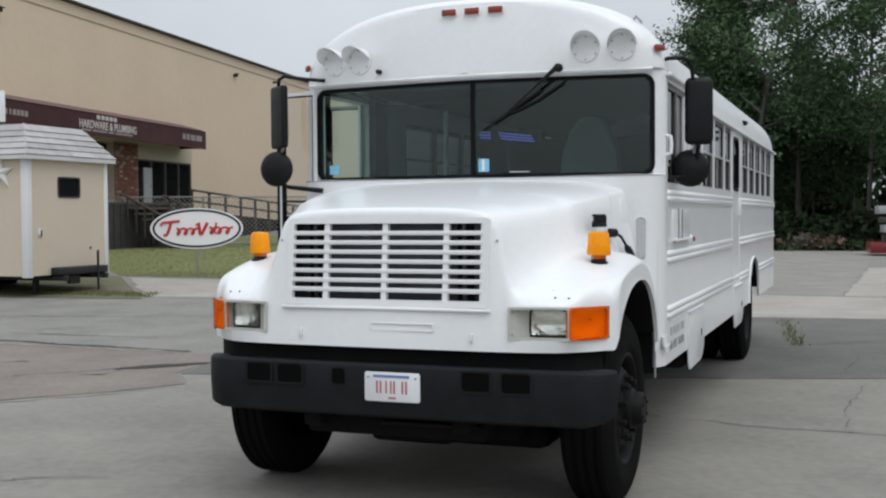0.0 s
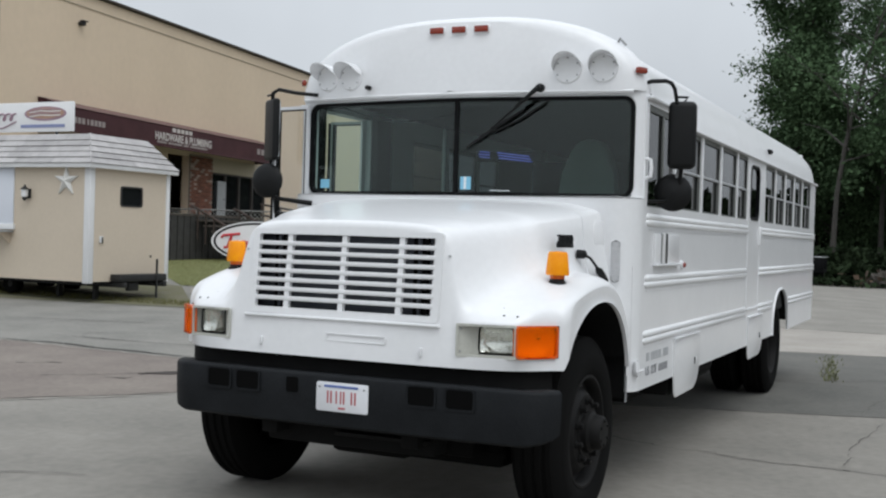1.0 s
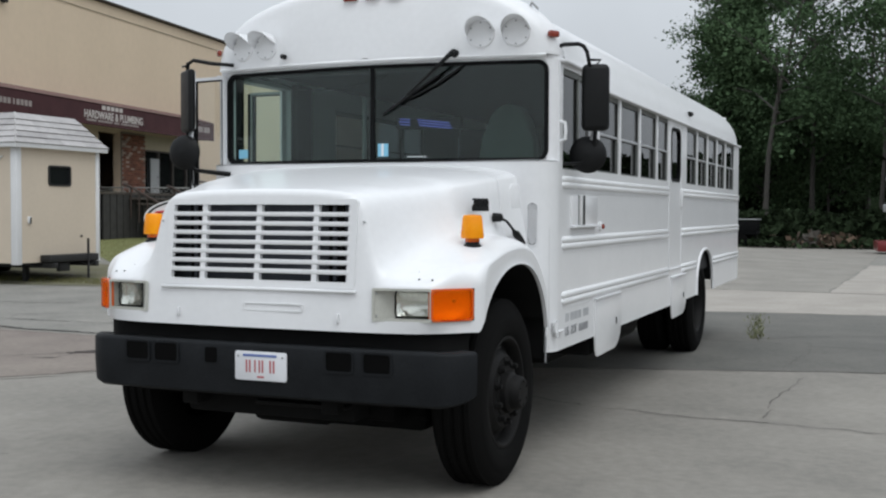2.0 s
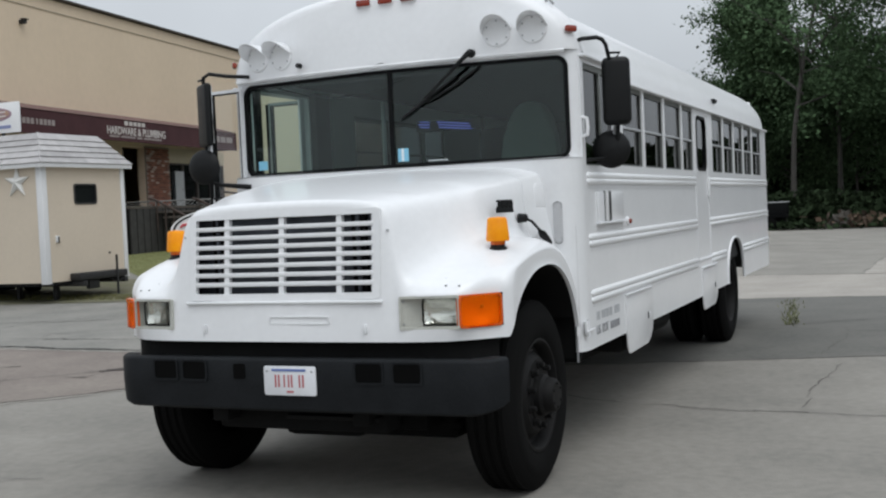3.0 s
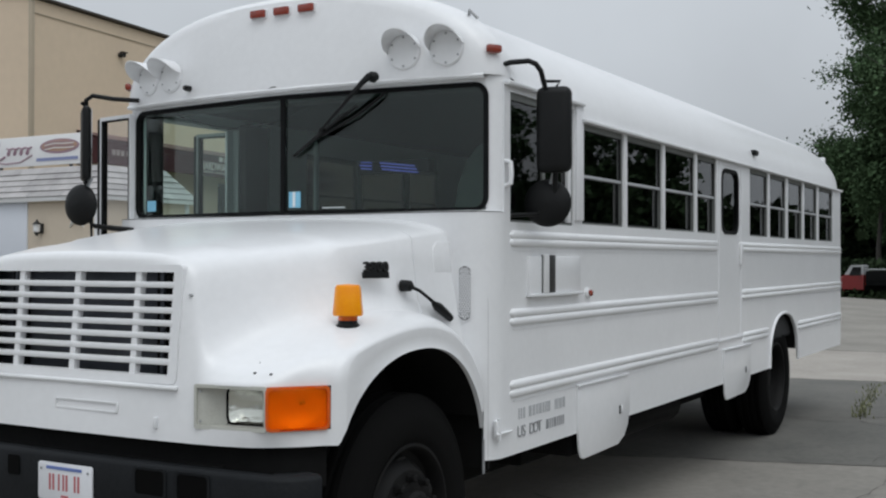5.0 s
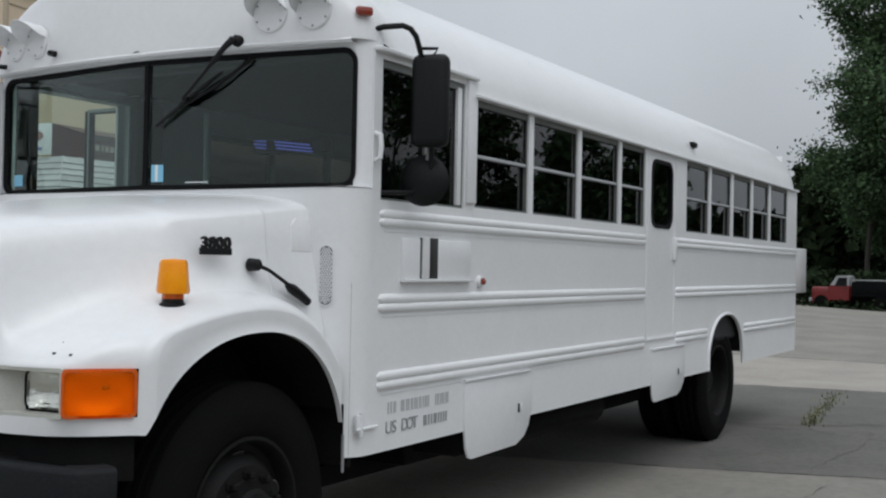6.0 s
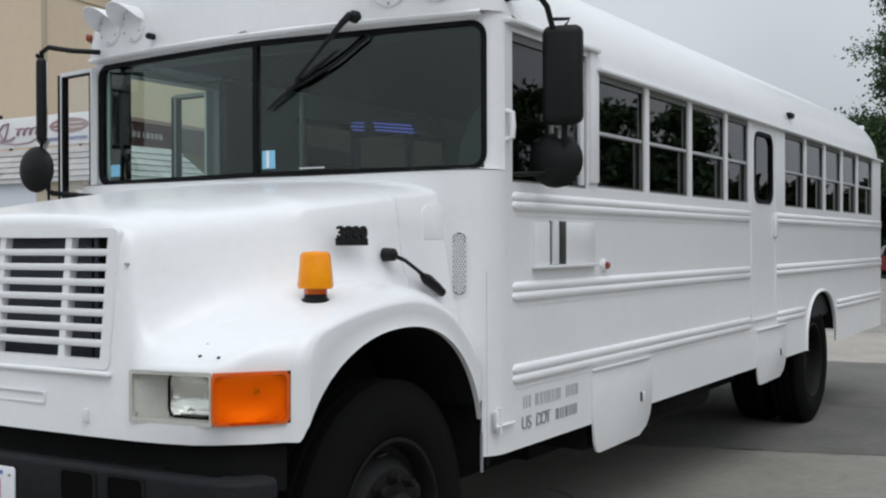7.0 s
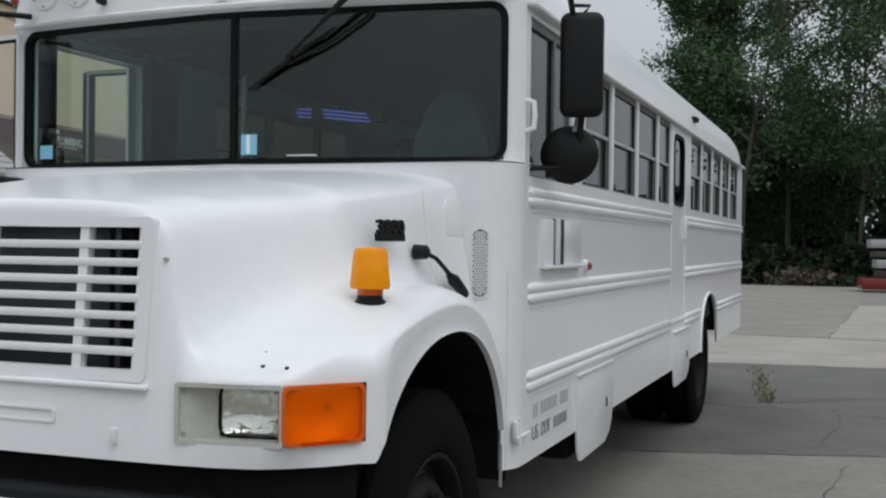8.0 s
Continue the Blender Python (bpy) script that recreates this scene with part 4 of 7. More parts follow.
part("differential", lathe([(0.05, -0.22), (0.19, -0.14), (0.23, 0.0), (0.19, 0.14), (0.06, 0.24)], Matrix.Translation((0, 7.20, 0.525)) @ Matrix.Rotation(radians(90), 4, "X"), 20), CHASSIS, bus)
# unseen bulks behind the skirts, added to stop light crossing under the floor
part("step_well", box((-1.205, 1.72, 0.36), (-0.66, 2.46, 0.92), 0.02), CHASSIS, bus)
part("tank_light_block", box((-1.17, 3.10, 0.34), (-0.64, 4.70, 0.90), 0.05), CHASSIS, bus)
part("tray_light_block", box((0.64, 2.48, 0.56), (1.19, 3.20, 0.90), 0.03), CHASSIS, bus)
part("muffler_light_block", tube([(0.84, 3.6, 0.58), (0.84, 3.7, 0.56), (0.84, 5.0, 0.56), (0.84, 5.1, 0.58)], [0.05, 0.13, 0.13, 0.05], 14), CHASSIS, bus)
part("shroud", box((-0.62, 0.26, 0.96), (0.62, 0.30, 1.60)), CHASSIS, bus)
emblem = ring(round_rect(-0.06, 1.030, 0.30, 1.072, 0.008, 2), round_rect(-0.05, 1.036, 0.29, 1.066, 0.006, 2), lambda u, v, w: (u, 0.058 - w, v), 0.006)
part("embossed_frame", emblem, WHITE, bus)
for x in (-0.47, 0.50):
    part("hood_pin", box((x, 0.040, 0.985), (x + 0.012, 0.060, 1.03), 0.003), WHITE_TRIM, bus)
for x in (-0.610, 0.623):
    part("rivet", lathe([(0.006, -0.012), (0.005, 0.003)], Matrix.Translation((x, 0.045 + 0.060 * 0.56 / 0.65 + 0.018, 1.50)) @ Matrix.Rotation(radians(90), 4, "X"), 12), GREYMETAL, bus)


def headlight(s):
    """A recessed square lamp in a greyed box, and the amber signal that wraps round the fender's corner."""
    A, P, B = Vector((0.700, 0.058)), Vector((0.998, 0.108)), Vector((1.156, 0.297))
    if s < 0:
        B = Vector((1.146, 0.228))
    z0, z1 = 1.005, 1.163
    k = 1.0 if s > 0 else KERB
    d = P - A
    ln = d.length

    def place(u, v, w):  # along the box from its inner end; w goes in
        t = A + d * (u / ln)
        return (s * k * (t.x - w * d.y / ln), t.y + w * d.x / ln, v)

    b = part("headlight", ring(round_rect(-0.004, z0 - 0.006, ln + 0.004, z1 + 0.005, 0.010, 3), round_rect(0.008, z0 + 0.008, ln - 0.006, z1 - 0.008, 0.006, 3), place, 0.012), BEZEL, bus, "square headlamp in a greyed bezel with amber turn signal")
    deep, left = 0.070, 0.100
    bm = bmesh.new()
    sheet([[place(0.006, v, 0.010), place(0.03, v, 0.020), place(left, v, deep)] for v in (z0 + 0.005, z1 - 0.005)], bm)
    for v in (z0 + 0.006, z1 - 0.006):
        sheet([[place(u, v, 0.010) for u in (0.006, ln - 0.004)], [place(u, v, deep + 0.02) for u in (0.006, ln - 0.004)]], bm)
    sheet([[place(ln - 0.005, v, w) for w in (0.010, deep + 0.02)] for v in (z0, z1)], bm)
    part("bezel_box", bm, BEZEL, b)
    for v in (z0 + 0.022, z1 - 0.022):
        part("bezel_screw", lathe([(0.006, 0), (0.005, 0.003)], Matrix.Translation(place(0.018, v, 0.012)) @ Matrix.Rotation(radians(90), 4, "X"), 8), GREYMETAL, b)
    u0, u1, cu, cv = left + 0.002, ln - 0.008, (left + ln) / 2, (z0 + z1) / 2
    hu, hv = (u1 - u0) / 2, (z1 - z0) / 2 - 0.008
    dish = [[place(u, v, deep + 0.055 - 0.050 * min(1.0, ((u - cu) / hu) ** 2 * 0.7 + ((v - cv) / hv) ** 2 * 0.5)) for u in spans(u0, u1, 14)] for v in spans(cv - hv, cv + hv, 12)]
    part("reflector", sheet(dish), REFLECTOR, b)
    part("lamp_frame", ring(round_rect(u0 - 0.004, cv - hv - 0.003, u1 + 0.003, cv + hv + 0.003, 0.034, 5), round_rect(u0, cv - hv + 0.001, u1, cv + hv - 0.001, 0.032, 5), lambda u, v, w: place(u, v, deep - 0.006 + w), 0.012), GASKET, b)
    bm = bmesh.new()
    us_, vs_ = spans(u0 + 0.001, u1 - 0.001, 24), spans(cv - hv + 0.002, cv + hv - 0.002, 10)
    sheet([[place(u, v, deep - 0.012 * (1 - ((u - cu) / hu) ** 2) * (1 - ((v - cv) / hv) ** 2) - (0.0012 if i % 2 else 0.0)) for i, u in enumerate(us_)] for v in vs_], bm)
    g = part("lens", bm, LENS, b)
    md = g.modifiers.new("thick", "SOLIDIFY")
    md.thickness = 0.004
    g.visible_shadow = False
    # the amber signal
    e = B - P
    el = e.length

    def wrap(u, v, w):
        t = P + e * (u / el)
        bow = (0.012 if s > 0 else 0.022) * (1 - (2 * u / el - 1) ** 2)
        return (s * k * (t.x - (w - bow) * e.y / el), t.y + (w - bow) * e.x / el, v)

    t = part("turn_signal", ring(round_rect(0.0, z0 - 0.004, el, z1 + 0.004, 0.022, 5), round_rect(0.010, z0 + 0.007, el - 0.012, z1 - 0.007, 0.018, 5), lambda u, v, w: wrap(u, v, w - 0.004), 0.030), AMBER_DEEP, b, "orange turn signal lens")
    bm = bmesh.new()
    sheet([[wrap(u, v, 0.0 - (0.001 if i % 2 else 0)) for i, u in enumerate(spans(0.004, el - 0.004, 20))] for v in spans(z0, z1, 6)], bm)
    g = part("lens", bm, AMBER, t)
    md = g.modifiers.new("thick", "SOLIDIFY")
    md.thickness = 0.004
    g.visible_shadow = False
    back = [[wrap(u, v, 0.022 + 0.026 * (1 - min(1.0, ((u - el * 0.45) / 0.10) ** 2 + ((v - cv) / 0.075) ** 2))) for u in spans(0.004, el - 0.004, 14)] for v in spans(z0 - 0.001, z1 + 0.001, 12)]
    part("lamp_back", sheet(back), LAMPBACK, t)
    part("bulb", lathe([(0.004, -0.012), (0.009, 0.0), (0.008, 0.014), (0.0001, 0.020)], Matrix.Translation(wrap(el * 0.60, cv + 0.018, 0.036)) @ Matrix.Rotation(radians(90), 4, "X"), 12), GREYMETAL, t)


both(headlight)
for s in (1, -1):
    for x, y, z, r in ((0.919, 0.146, 1.2145, 0.0065), (0.986, 0.158, 1.2120, 0.0065), (0.894, 0.206, 1.245, 0.003)):
        part("fender_screw", lathe([(r, -0.006), (r * 0.9, 0.002)], Matrix.Translation((s * x * (1.0 if s > 0 else KERB), y, z)), 10), INK_BLACK, bus)

# bumper


def bumper_mesh():
    us_ = spans(-1.23, 1.23, 62)

    def line(u):
        s, a = (1 if u >= 0 else -1), abs(u)
        if a <= 0.98:
            return s * a, -0.030 + 0.02 * (a / 0.98) ** 2
        t = min((a - 0.98) / 0.26, 1)
        return s * (0.98 + 0.205 * math.sin(t * 1.35)), -0.010 + 0.20 * (1 - math.cos(t * 1.35))

    sec = [(0.07, 0.862), (0.018, 0.864), (0.006, 0.858), (0.0, 0.846), (0.0, 0.72), (0.004, 0.60), (0.02, 0.588), (0.07, 0.588)]
    bm = bmesh.new()
    rows = []
    for u in us_:
        x, y = line(u)
        row = []
        for d, z in sec:
            pinch = 0.0
            if abs(u) > 1.0 and z < 0.7:
                pinch = 0.05 * ((abs(u) - 1.0) / 0.24) ** 2
            row.append((0.060 + (x if x > 0 else x * 0.965) * (1 - (0.9 * d if abs(u) > 1.05 else 0)), y + (d if abs(u) < 1.2 else d * 0.4), z + pinch))
        rows.append(row)
    vs_ = [[bm.verts.new(p) for p in r] for r in rows]
    for a, b, u in zip(vs_, vs_[1:], us_):
        for k in range(len(sec) - 1):
            bm.faces.new((a[k], a[k + 1], b[k + 1], b[k]))
    bm.faces.new(vs_[0]), bm.faces.new(vs_[-1][::-1])
    return bm


bumper = part("front_bumper", bumper_mesh(), BLACK, bus, "black steel front bumper with square tow slots")
# slots are black plates on the face: their inner shade is painted
for x in (-0.682, -0.492, 0.553, 0.762):
    part("tow_slot", ring(round_rect(x - 0.084, 0.736, x + 0.084, 0.852, 0.018, 3), round_rect(x - 0.072, 0.748, x + 0.072, 0.842, 0.014, 3), lambda u, v, w: (u, -0.036 + 0.02 * (abs(u) / 0.98) ** 2 + w, v), 0.012), BLACK, bumper)
    part("slot_shade_plate", prism(round_rect(x - 0.073, 0.747, x + 0.073, 0.843, 0.014, 3), lambda u, v, w: (u, -0.033 + 0.02 * (abs(u) / 0.98) ** 2 + w, v), 0.004), SLOT_SHADE, bumper)
for x in (-0.205,):
    part("small_slot", prism(round_rect(x - 0.036, 0.755, x + 0.036, 0.835, 0.010, 3), lambda u, v, w: (u, -0.0325 + w, v), 0.004), SLOT_SHADE, bumper)
plate = part("number_plate", prism(round_rect(-0.05, 0.675, 0.258, 0.826, 0.012, 3), lambda u, v, w: (u, -0.032 - w, v), 0.006, bevel=0.002), PLATE, bus, "white number plate with red bars")
for x, w in ((0.016, 0.009), (0.036, 0.009), (0.068, 0.008), (0.094, 0.008), (0.112, 0.009), (0.158, 0.009), (0.178, 0.010)):
    part("plate_bar", box((x, -0.0405, 0.718), (x + w, -0.0375, 0.782)), INK_RED, plate)
part("plate_bar", box((0.0, -0.0405, 0.800), (0.20, -0.0375, 0.812)), INK_BLUE, plate)
part("plate_bar", box((0.085, -0.0405, 0.690), (0.125, -0.0375, 0.700)), INK_RED, plate)
for x in (-0.03, 0.235):
    part("plate_screw", lathe([(0.006, 0), (0.005, 0.004)], Matrix.Translation((x, -0.038, 0.80)) @ Matrix.Rotation(radians(90), 4, "X"), 8), GREYMETAL, plate)
# dark sheet standing in for the shade between bumper and nose
part("gap_shade_sheet", sheet([[(x, nose(x) + 0.06, z) for x in spans(-1.12, 1.12, 24)] for z in (0.78, 0.955)]), CHASSIS, bus)
part("cross_member", box((-0.80, 0.10, 0.56), (0.80, 0.22, 0.86), 0.02), CHASSIS, bus)
for s in (1, -1):
    part("frame_rail", box((s * 0.43 - 0.05, 0.10, 0.50), (s * 0.43 + 0.05, 9.4, 0.74), 0.01), CHASSIS, bus)
    part("wheel_well", box((s * 0.72 - 0.02, 0.36, 0.55), (s * 0.72 + 0.02, 1.52, 1.22)), CHASSIS, bus)
    part("splash_panel", box((min(s * 0.7, s * 1.19), 1.50, 0.66), (max(s * 0.7, s * 1.19), 1.52, 1.45)), CHASSIS, bus)
    well = [(y, max(arch(y) + 0.004, 0.72)) for y in spans(0.33, 1.42, 30)]
    part("wheel_liner", sheet([[(s * x, y, z) for y, z in well] for x in (0.72, 1.185)]), CHASSIS, bus)
    part("rear_well", box((s * 0.56 - 0.01, 6.6, 0.55), (s * 0.56 + 0.01, 7.75, 1.17)), CHASSIS, bus)
part("floor_pan", box((-1.17, 1.55, 0.86), (1.17, 6.62, 0.90)), CHASSIS, bus)
part("floor_pan", box((-0.56, 6.62, 0.86), (0.56, 7.72, 0.90)), CHASSIS, bus)
part("floor_pan", box((-1.17, 7.72, 0.86), (1.17, 9.9, 0.90)), CHASSIS, bus)
# more assumed running gear, added to deepen the shade below the bumper
part("front_axle", tube([(-0.9, 0.94, 0.48), (-0.5, 0.94, 0.42), (0.5, 0.94, 0.42), (0.9, 0.94, 0.48)], 0.06, 10), CHASSIS, bus)
part("rear_axle", tube([(-0.9, 7.22, 0.57), (0.9, 7.22, 0.57)], 0.09, 12), CHASSIS, bus)
part("pan_light_block", box((-0.25, 0.45, 0.36), (0.25, 1.3, 0.7), 0.04), CHASSIS, bus)
part("axle_beam", box((-0.62, 0.88, 0.34), (0.62, 1.00, 0.47), 0.02), CHASSIS, bus)
part("tie_rod", tube([(-0.72, 0.74, 0.40), (0.72, 0.74, 0.40)], 0.024, 8), CHASSIS, bus)
part("radiator_support", box((-0.52, 0.22, 0.44), (0.52, 0.40, 0.60), 0.02), CHASSIS, bus)
part("gearbox", box((-0.22, 1.3, 0.38), (0.22, 2.3, 0.8), 0.06), CHASSIS, bus)
part("drive_shaft", tube([(0, 2.3, 0.52), (0, 7.1, 0.52)], 0.06, 10), CHASSIS, bus)
part("air_tank", tube([(-0.15, 2.6, 0.50), (-0.15, 3.5, 0.50)], 0.14, 14), CHASSIS, bus)
for s in (1, -1):
    part("leaf_spring", tube([(s * 0.43, 0.24, 0.52), (s * 0.43, 0.6, 0.42), (s * 0.43, 0.94, 0.39), (s * 0.43, 1.3, 0.43), (s * 0.43, 1.62, 0.54)], 0.045, 6), CHASSIS, bus)
    part("shock_absorber", tube([(s * 0.58, 1.06, 0.42), (s * 0.56, 1.12, 0.95)], 0.035, 8), CHASSIS, bus)
    part("flange_end", box((min(s * 1.174, s * 1.184), 1.472, 0.64), (max(s * 1.174, s * 1.184), 1.478, 0.80)), SASH, bus)
    part("step_well", box((min(s * 0.62, s * 0.92), 2.4, 0.50), (max(s * 0.62, s * 0.92), 3.3, 0.86), 0.02), CHASSIS, bus)
part("pan_shield", box((-0.05, 0.16, 0.515), (0.50, 0.42, 0.535), 0.004), HUBSTEEL, bus)
# second unseen tank, added to block light from the kerb side
part("tank_light_block", box((-1.14, 2.9, 0.30), (-0.5, 6.2, 0.85), 0.06), CHASSIS, bus)

# wheels


def tyre_mesh(m, R=0.525, W=0.28):
    h = W / 2
    prof = [(0.30, -h + 0.03), (0.33, -h + 0.005), (0.40, -h - 0.006), (0.465, -h + 0.004), (0.50, -h + 0.022), (R - 0.006, -h + 0.04)]
    for k in range(4):
        a = -h + 0.055 + k * (W - 0.11) / 3.0
        prof += [(R, a - 0.012), (R, a + 0.016)]
        if k < 3:
            b = a + (W - 0.11) / 6
            prof += [(R - 0.012, b - 0.005), (R - 0.012, b + 0.005)]
    prof += [(R - 0.006, h - 0.04), (0.50, h - 0.022), (0.465, h - 0.004), (0.45, h - 0.001), (0.445, h + 0.003), (0.40, h + 0.006), (0.36, h + 0.002), (0.33, h - 0.005), (0.30, h - 0.03)]
    return lathe(prof, m, 72, shut=False)


def wheel(s, y, x, front):
    m = Matrix.Translation((s * x, y, 0.525 + lift(s * x, y))) @ Matrix.Rotation(radians(90 * s), 4, "Y")
    w = part("wheel", tyre_mesh(m), RUBBER, bus, "black truck tyre on a dark steel wheel")
    rim = [(0.312, 0.115), (0.315, 0.128), (0.300, 0.130), (0.290, 0.118), (0.282, 0.06)]
    if front:
        rim += [(0.255, 0.055), (0.235, 0.085), (0.20, 0.118), (0.15, 0.122), (0.145, 0.130), (0.10, 0.132)]
    else:
        rim += [(0.275, -0.04), (0.25, -0.07), (0.18, -0.075), (0.15, -0.07), (0.14, 0.0), (0.08, 0.02)]
    part("rim", lathe(rim, m, 48, shut=False), HUBSTEEL, w, "dark painted steel rim")
    if front:
        hub = part("hub", lathe([(0.118, 0.125), (0.115, 0.160), (0.098, 0.175), (0.092, 0.215), (0.080, 0.228), (0.0001, 0.230)], m, 32, shut=False), HUBSTEEL, w)
        for k in range(10):
            a = k * math.tau / 10
            c = m @ Matrix.Translation((0.1675 * math.cos(a), 0.1675 * math.sin(a), 0.118))
            part("lug_nut", lathe([(0.022, 0), (0.022, 0.012), (0.017, 0.014), (0.017, 0.038), (0.012, 0.042)], c, 6), HUBSTEEL, w)
        # black discs on the uncut rim paint the dark inside its hand holes
        for k in range(5):
            a = (k + 0.5) * math.tau / 5
            c = m @ Matrix.Rotation(a, 4, "Z") @ Matrix.Translation((0.243, 0, 0.078)) @ Matrix.Rotation(radians(-52), 4, "Y")
            part("hand_hole_shade", lathe([(0.026, 0.0), (0.022, 0.004)], c @ Matrix.Diagonal((0.7, 1.35, 1, 1)), 16), INK_BLACK, w)
        for k in range(6):
            a = k * math.tau / 6
            part("hub_bolt", lathe([(0.009, 0), (0.008, 0.01)], m @ Matrix.Translation((0.066 * math.cos(a), 0.066 * math.sin(a), 0.226)), 6), HUBSTEEL, hub)
    else:
        part("hub", lathe([(0.12, -0.07), (0.115, 0.03), (0.10, 0.05), (0.0001, 0.055)], m, 28, shut=False), HUBSTEEL, w)
        for k in range(10):
            a = k * math.tau / 10
            part("lug_nut", lathe([(0.02, 0), (0.02, 0.02), (0.015, 0.03)], m @ Matrix.Translation((0.165 * math.cos(a), 0.165 * math.sin(a), -0.074)), 6), HUBSTEEL, w)


for s in (1, -1):
    wheel(s, 0.925, 0.990 if s > 0 else 1.02, True)
    wheel(s, 7.22, 1.015, False)
    wheel(s, 7.22, 0.70, False)
    part("mud_flap", box((s * 0.8 - 0.3, 7.76, 0.30), (s * 0.8 + 0.3, 7.775, 0.86)), RUBBER, bus)

# warning lamp housings on the dome, with visors


def warning_lamp(x, z):
    y = dome_y(x, z)
    tilt = Matrix.Translation((x, y + 0.004, z)) @ Matrix.Rotation(math.atan2(0.26 * x / 1.44, 1), 4, "Z") @ Matrix.Rotation(radians(90), 4, "X")
    lamp = part("warning_lamp", lathe([(0.084, -0.01), (0.084, 0.014), (0.079, 0.020), (0.0001, 0.022)], tilt, 36, shut=False), WHITE, bus, "painted-over round warning lamp with hood")
    for k in range(6):
        a = (k + 0.5) * math.tau / 6
        part("screw", lathe([(0.006, 0), (0.005, 0.004)], tilt @ Matrix.Translation((0.070 * math.cos(a), 0.070 * math.sin(a), 0.020)), 8), GREYMETAL, lamp)
    bm = bmesh.new()
    n = 22
    rows = []
    for rr in (0.090, 0.085):
        for f in (0, 1):
            row = []
            for k in range(n + 1):
                a = radians(6 + 182 * k / n)
                reach = 0.012 + 0.128 * (math.sin(math.pi * k / n)) ** 0.55 * f
                row.append(tilt @ Vector((rr * math.cos(a), rr * math.sin(a) + 0.004 * f, reach)))
            rows.append(row)
    sheet([rows[0], rows[1], rows[3], rows[2]], bm)
    part("visor", bm, WHITE, lamp)


for x in (0.764, 0.980, -0.750, -0.946):
    warning_lamp(x, 2.644 if abs(x) > 0.9 else 2.640)

# red marker lamps
for x in (-0.110, 0.044, 0.198):
    y = dome_y(x, 2.91)
    mk = part("marker_lamp", box((x - 0.052, y - 0.012, 2.887), (x + 0.052, y + 0.02, 2.938), 0.006), WHITE_TRIM, bus)
    part("lens", box((x - 0.047, y - 0.030, 2.892), (x + 0.047, y - 0.008, 2.933), 0.007), RED, mk)
for s in (1, -1):
    mk = part("marker_lamp", lathe([(0.030, 0), (0.030, 0.01)], Matrix.Translation((s * 1.150, 1.565, 2.625)) @ Matrix.Rotation(radians(s * 55), 4, "Z") @ Matrix.Rotation(radians(90), 4, "X"), 18), WHITE_TRIM, bus)
    part("lens", box((-0.040, -0.034, -0.021), (0.040, 0.0, 0.021), 0.014, None, Matrix.Translation((s * 1.180, 1.56, 2.635)) @ Matrix.Rotation(radians(s * 55), 4, "Z")), RED, mk)
    if s > 0:
        part("roof_clip", tube([(s * 1.02, 1.62, 2.82), (s * 1.045, 1.58, 2.84), (s * 1.08, 1.60, 2.80)], 0.008, 6), GREYMETAL, bus)
part("washer_nozzle", tube([(-0.60, 1.44, 2.565), (-0.60, 1.385, 2.565), (-0.57, 1.36, 2.56)], [0.016, 0.016, 0.009], 10), PLASTIC, bus)
for y in (6.14,):
    cl = part("side_camera", box((1.185, y - 0.05, 2.50), (1.25, y + 0.05, 2.545), 0.012), PLASTIC, bus, "small black camera on the roof edge")
    part("lens", lathe([(0.015, 0), (0.013, 0.014)], Matrix.Translation((1.245, y, 2.522)) @ Matrix.Rotation(radians(90), 4, "Y"), 12), INK_BLACK, cl)

# wiper
wiper = part("wiper", tube([(0.60, dome_y(0.6, 2.53) + 0.02, 2.527), (0.597, 1.375, 2.526), (0.565, 1.368, 2.498), (0.43, 1.382, 2.390), (0.305, 1.392, 2.290)], [0.020, 0.019, 0.014, 0.008, 0.008], 8), PLASTIC, bus, "black windscreen wiper")
part("arm_link", tube([(0.628, 1.476, 2.462), (0.612, 1.468, 2.440), (0.466, 1.446, 2.346), (0.290, 1.424, 2.262)], 0.007, 6), PLASTIC, wiper)
part("blade", tube([(0.483, 1.446, 2.400), (0.388, 1.438, 2.345), (0.296, 1.428, 2.285), (0.112, 1.414, 2.165)], [0.006, 0.011, 0.014, 0.007], 8), PLASTIC, wiper)
part("pivot", lathe([(0.028, 0), (0.026, 0.03), (0.015, 0.04)], Matrix.Translation((0.60, dome_y(0.6, 2.53) + 0.01, 2.529)) @ Matrix.Rotation(radians(90), 4, "X"), 16), PLASTIC, wiper)
part("blade_clip", box((0.282, 1.396, 2.272), (0.312, 1.424, 2.298), 0.006), PLASTIC, wiper)

# beacon, badge, latch, vent on the nose side


def beacon(s):
    x, y, z = s * 1.041 * (1.0 if s > 0 else KERB), 0.575, 1.352
    b = part("turn_beacon", lathe([(0.052, -0.02), (0.050, 0.022), (0.040, 0.030), (0.038, 0.044)], Matrix.Translation((x, y, z)), 28), PLASTIC, bus, "amber fender beacon on a black foot")
    part("collar", lathe([(0.040, 0.042), (0.040, 0.062), (0.036, 0.066)], Matrix.Translation((x, y, z)), 28), AMBER_DEEP, b)
    part("lens", lathe([(0.062, 0.060), (0.066, 0.070), (0.056, 0.172), (0.049, 0.184), (0.0001, 0.188)], Matrix.Translation((x, y, z)) @ Matrix.Diagonal((1, 0.8, 1, 1)), 10, shut=False), BEACON, b, "amber plastic lens")


both(beacon)


def flank_m(s, y, z, x):
    return Matrix.Translation((s * x, y, z)) @ Matrix.Rotation(radians(90 * s - 18 * s), 4, "Z") @ Matrix.Rotation(radians(90 - 6), 4, "X")


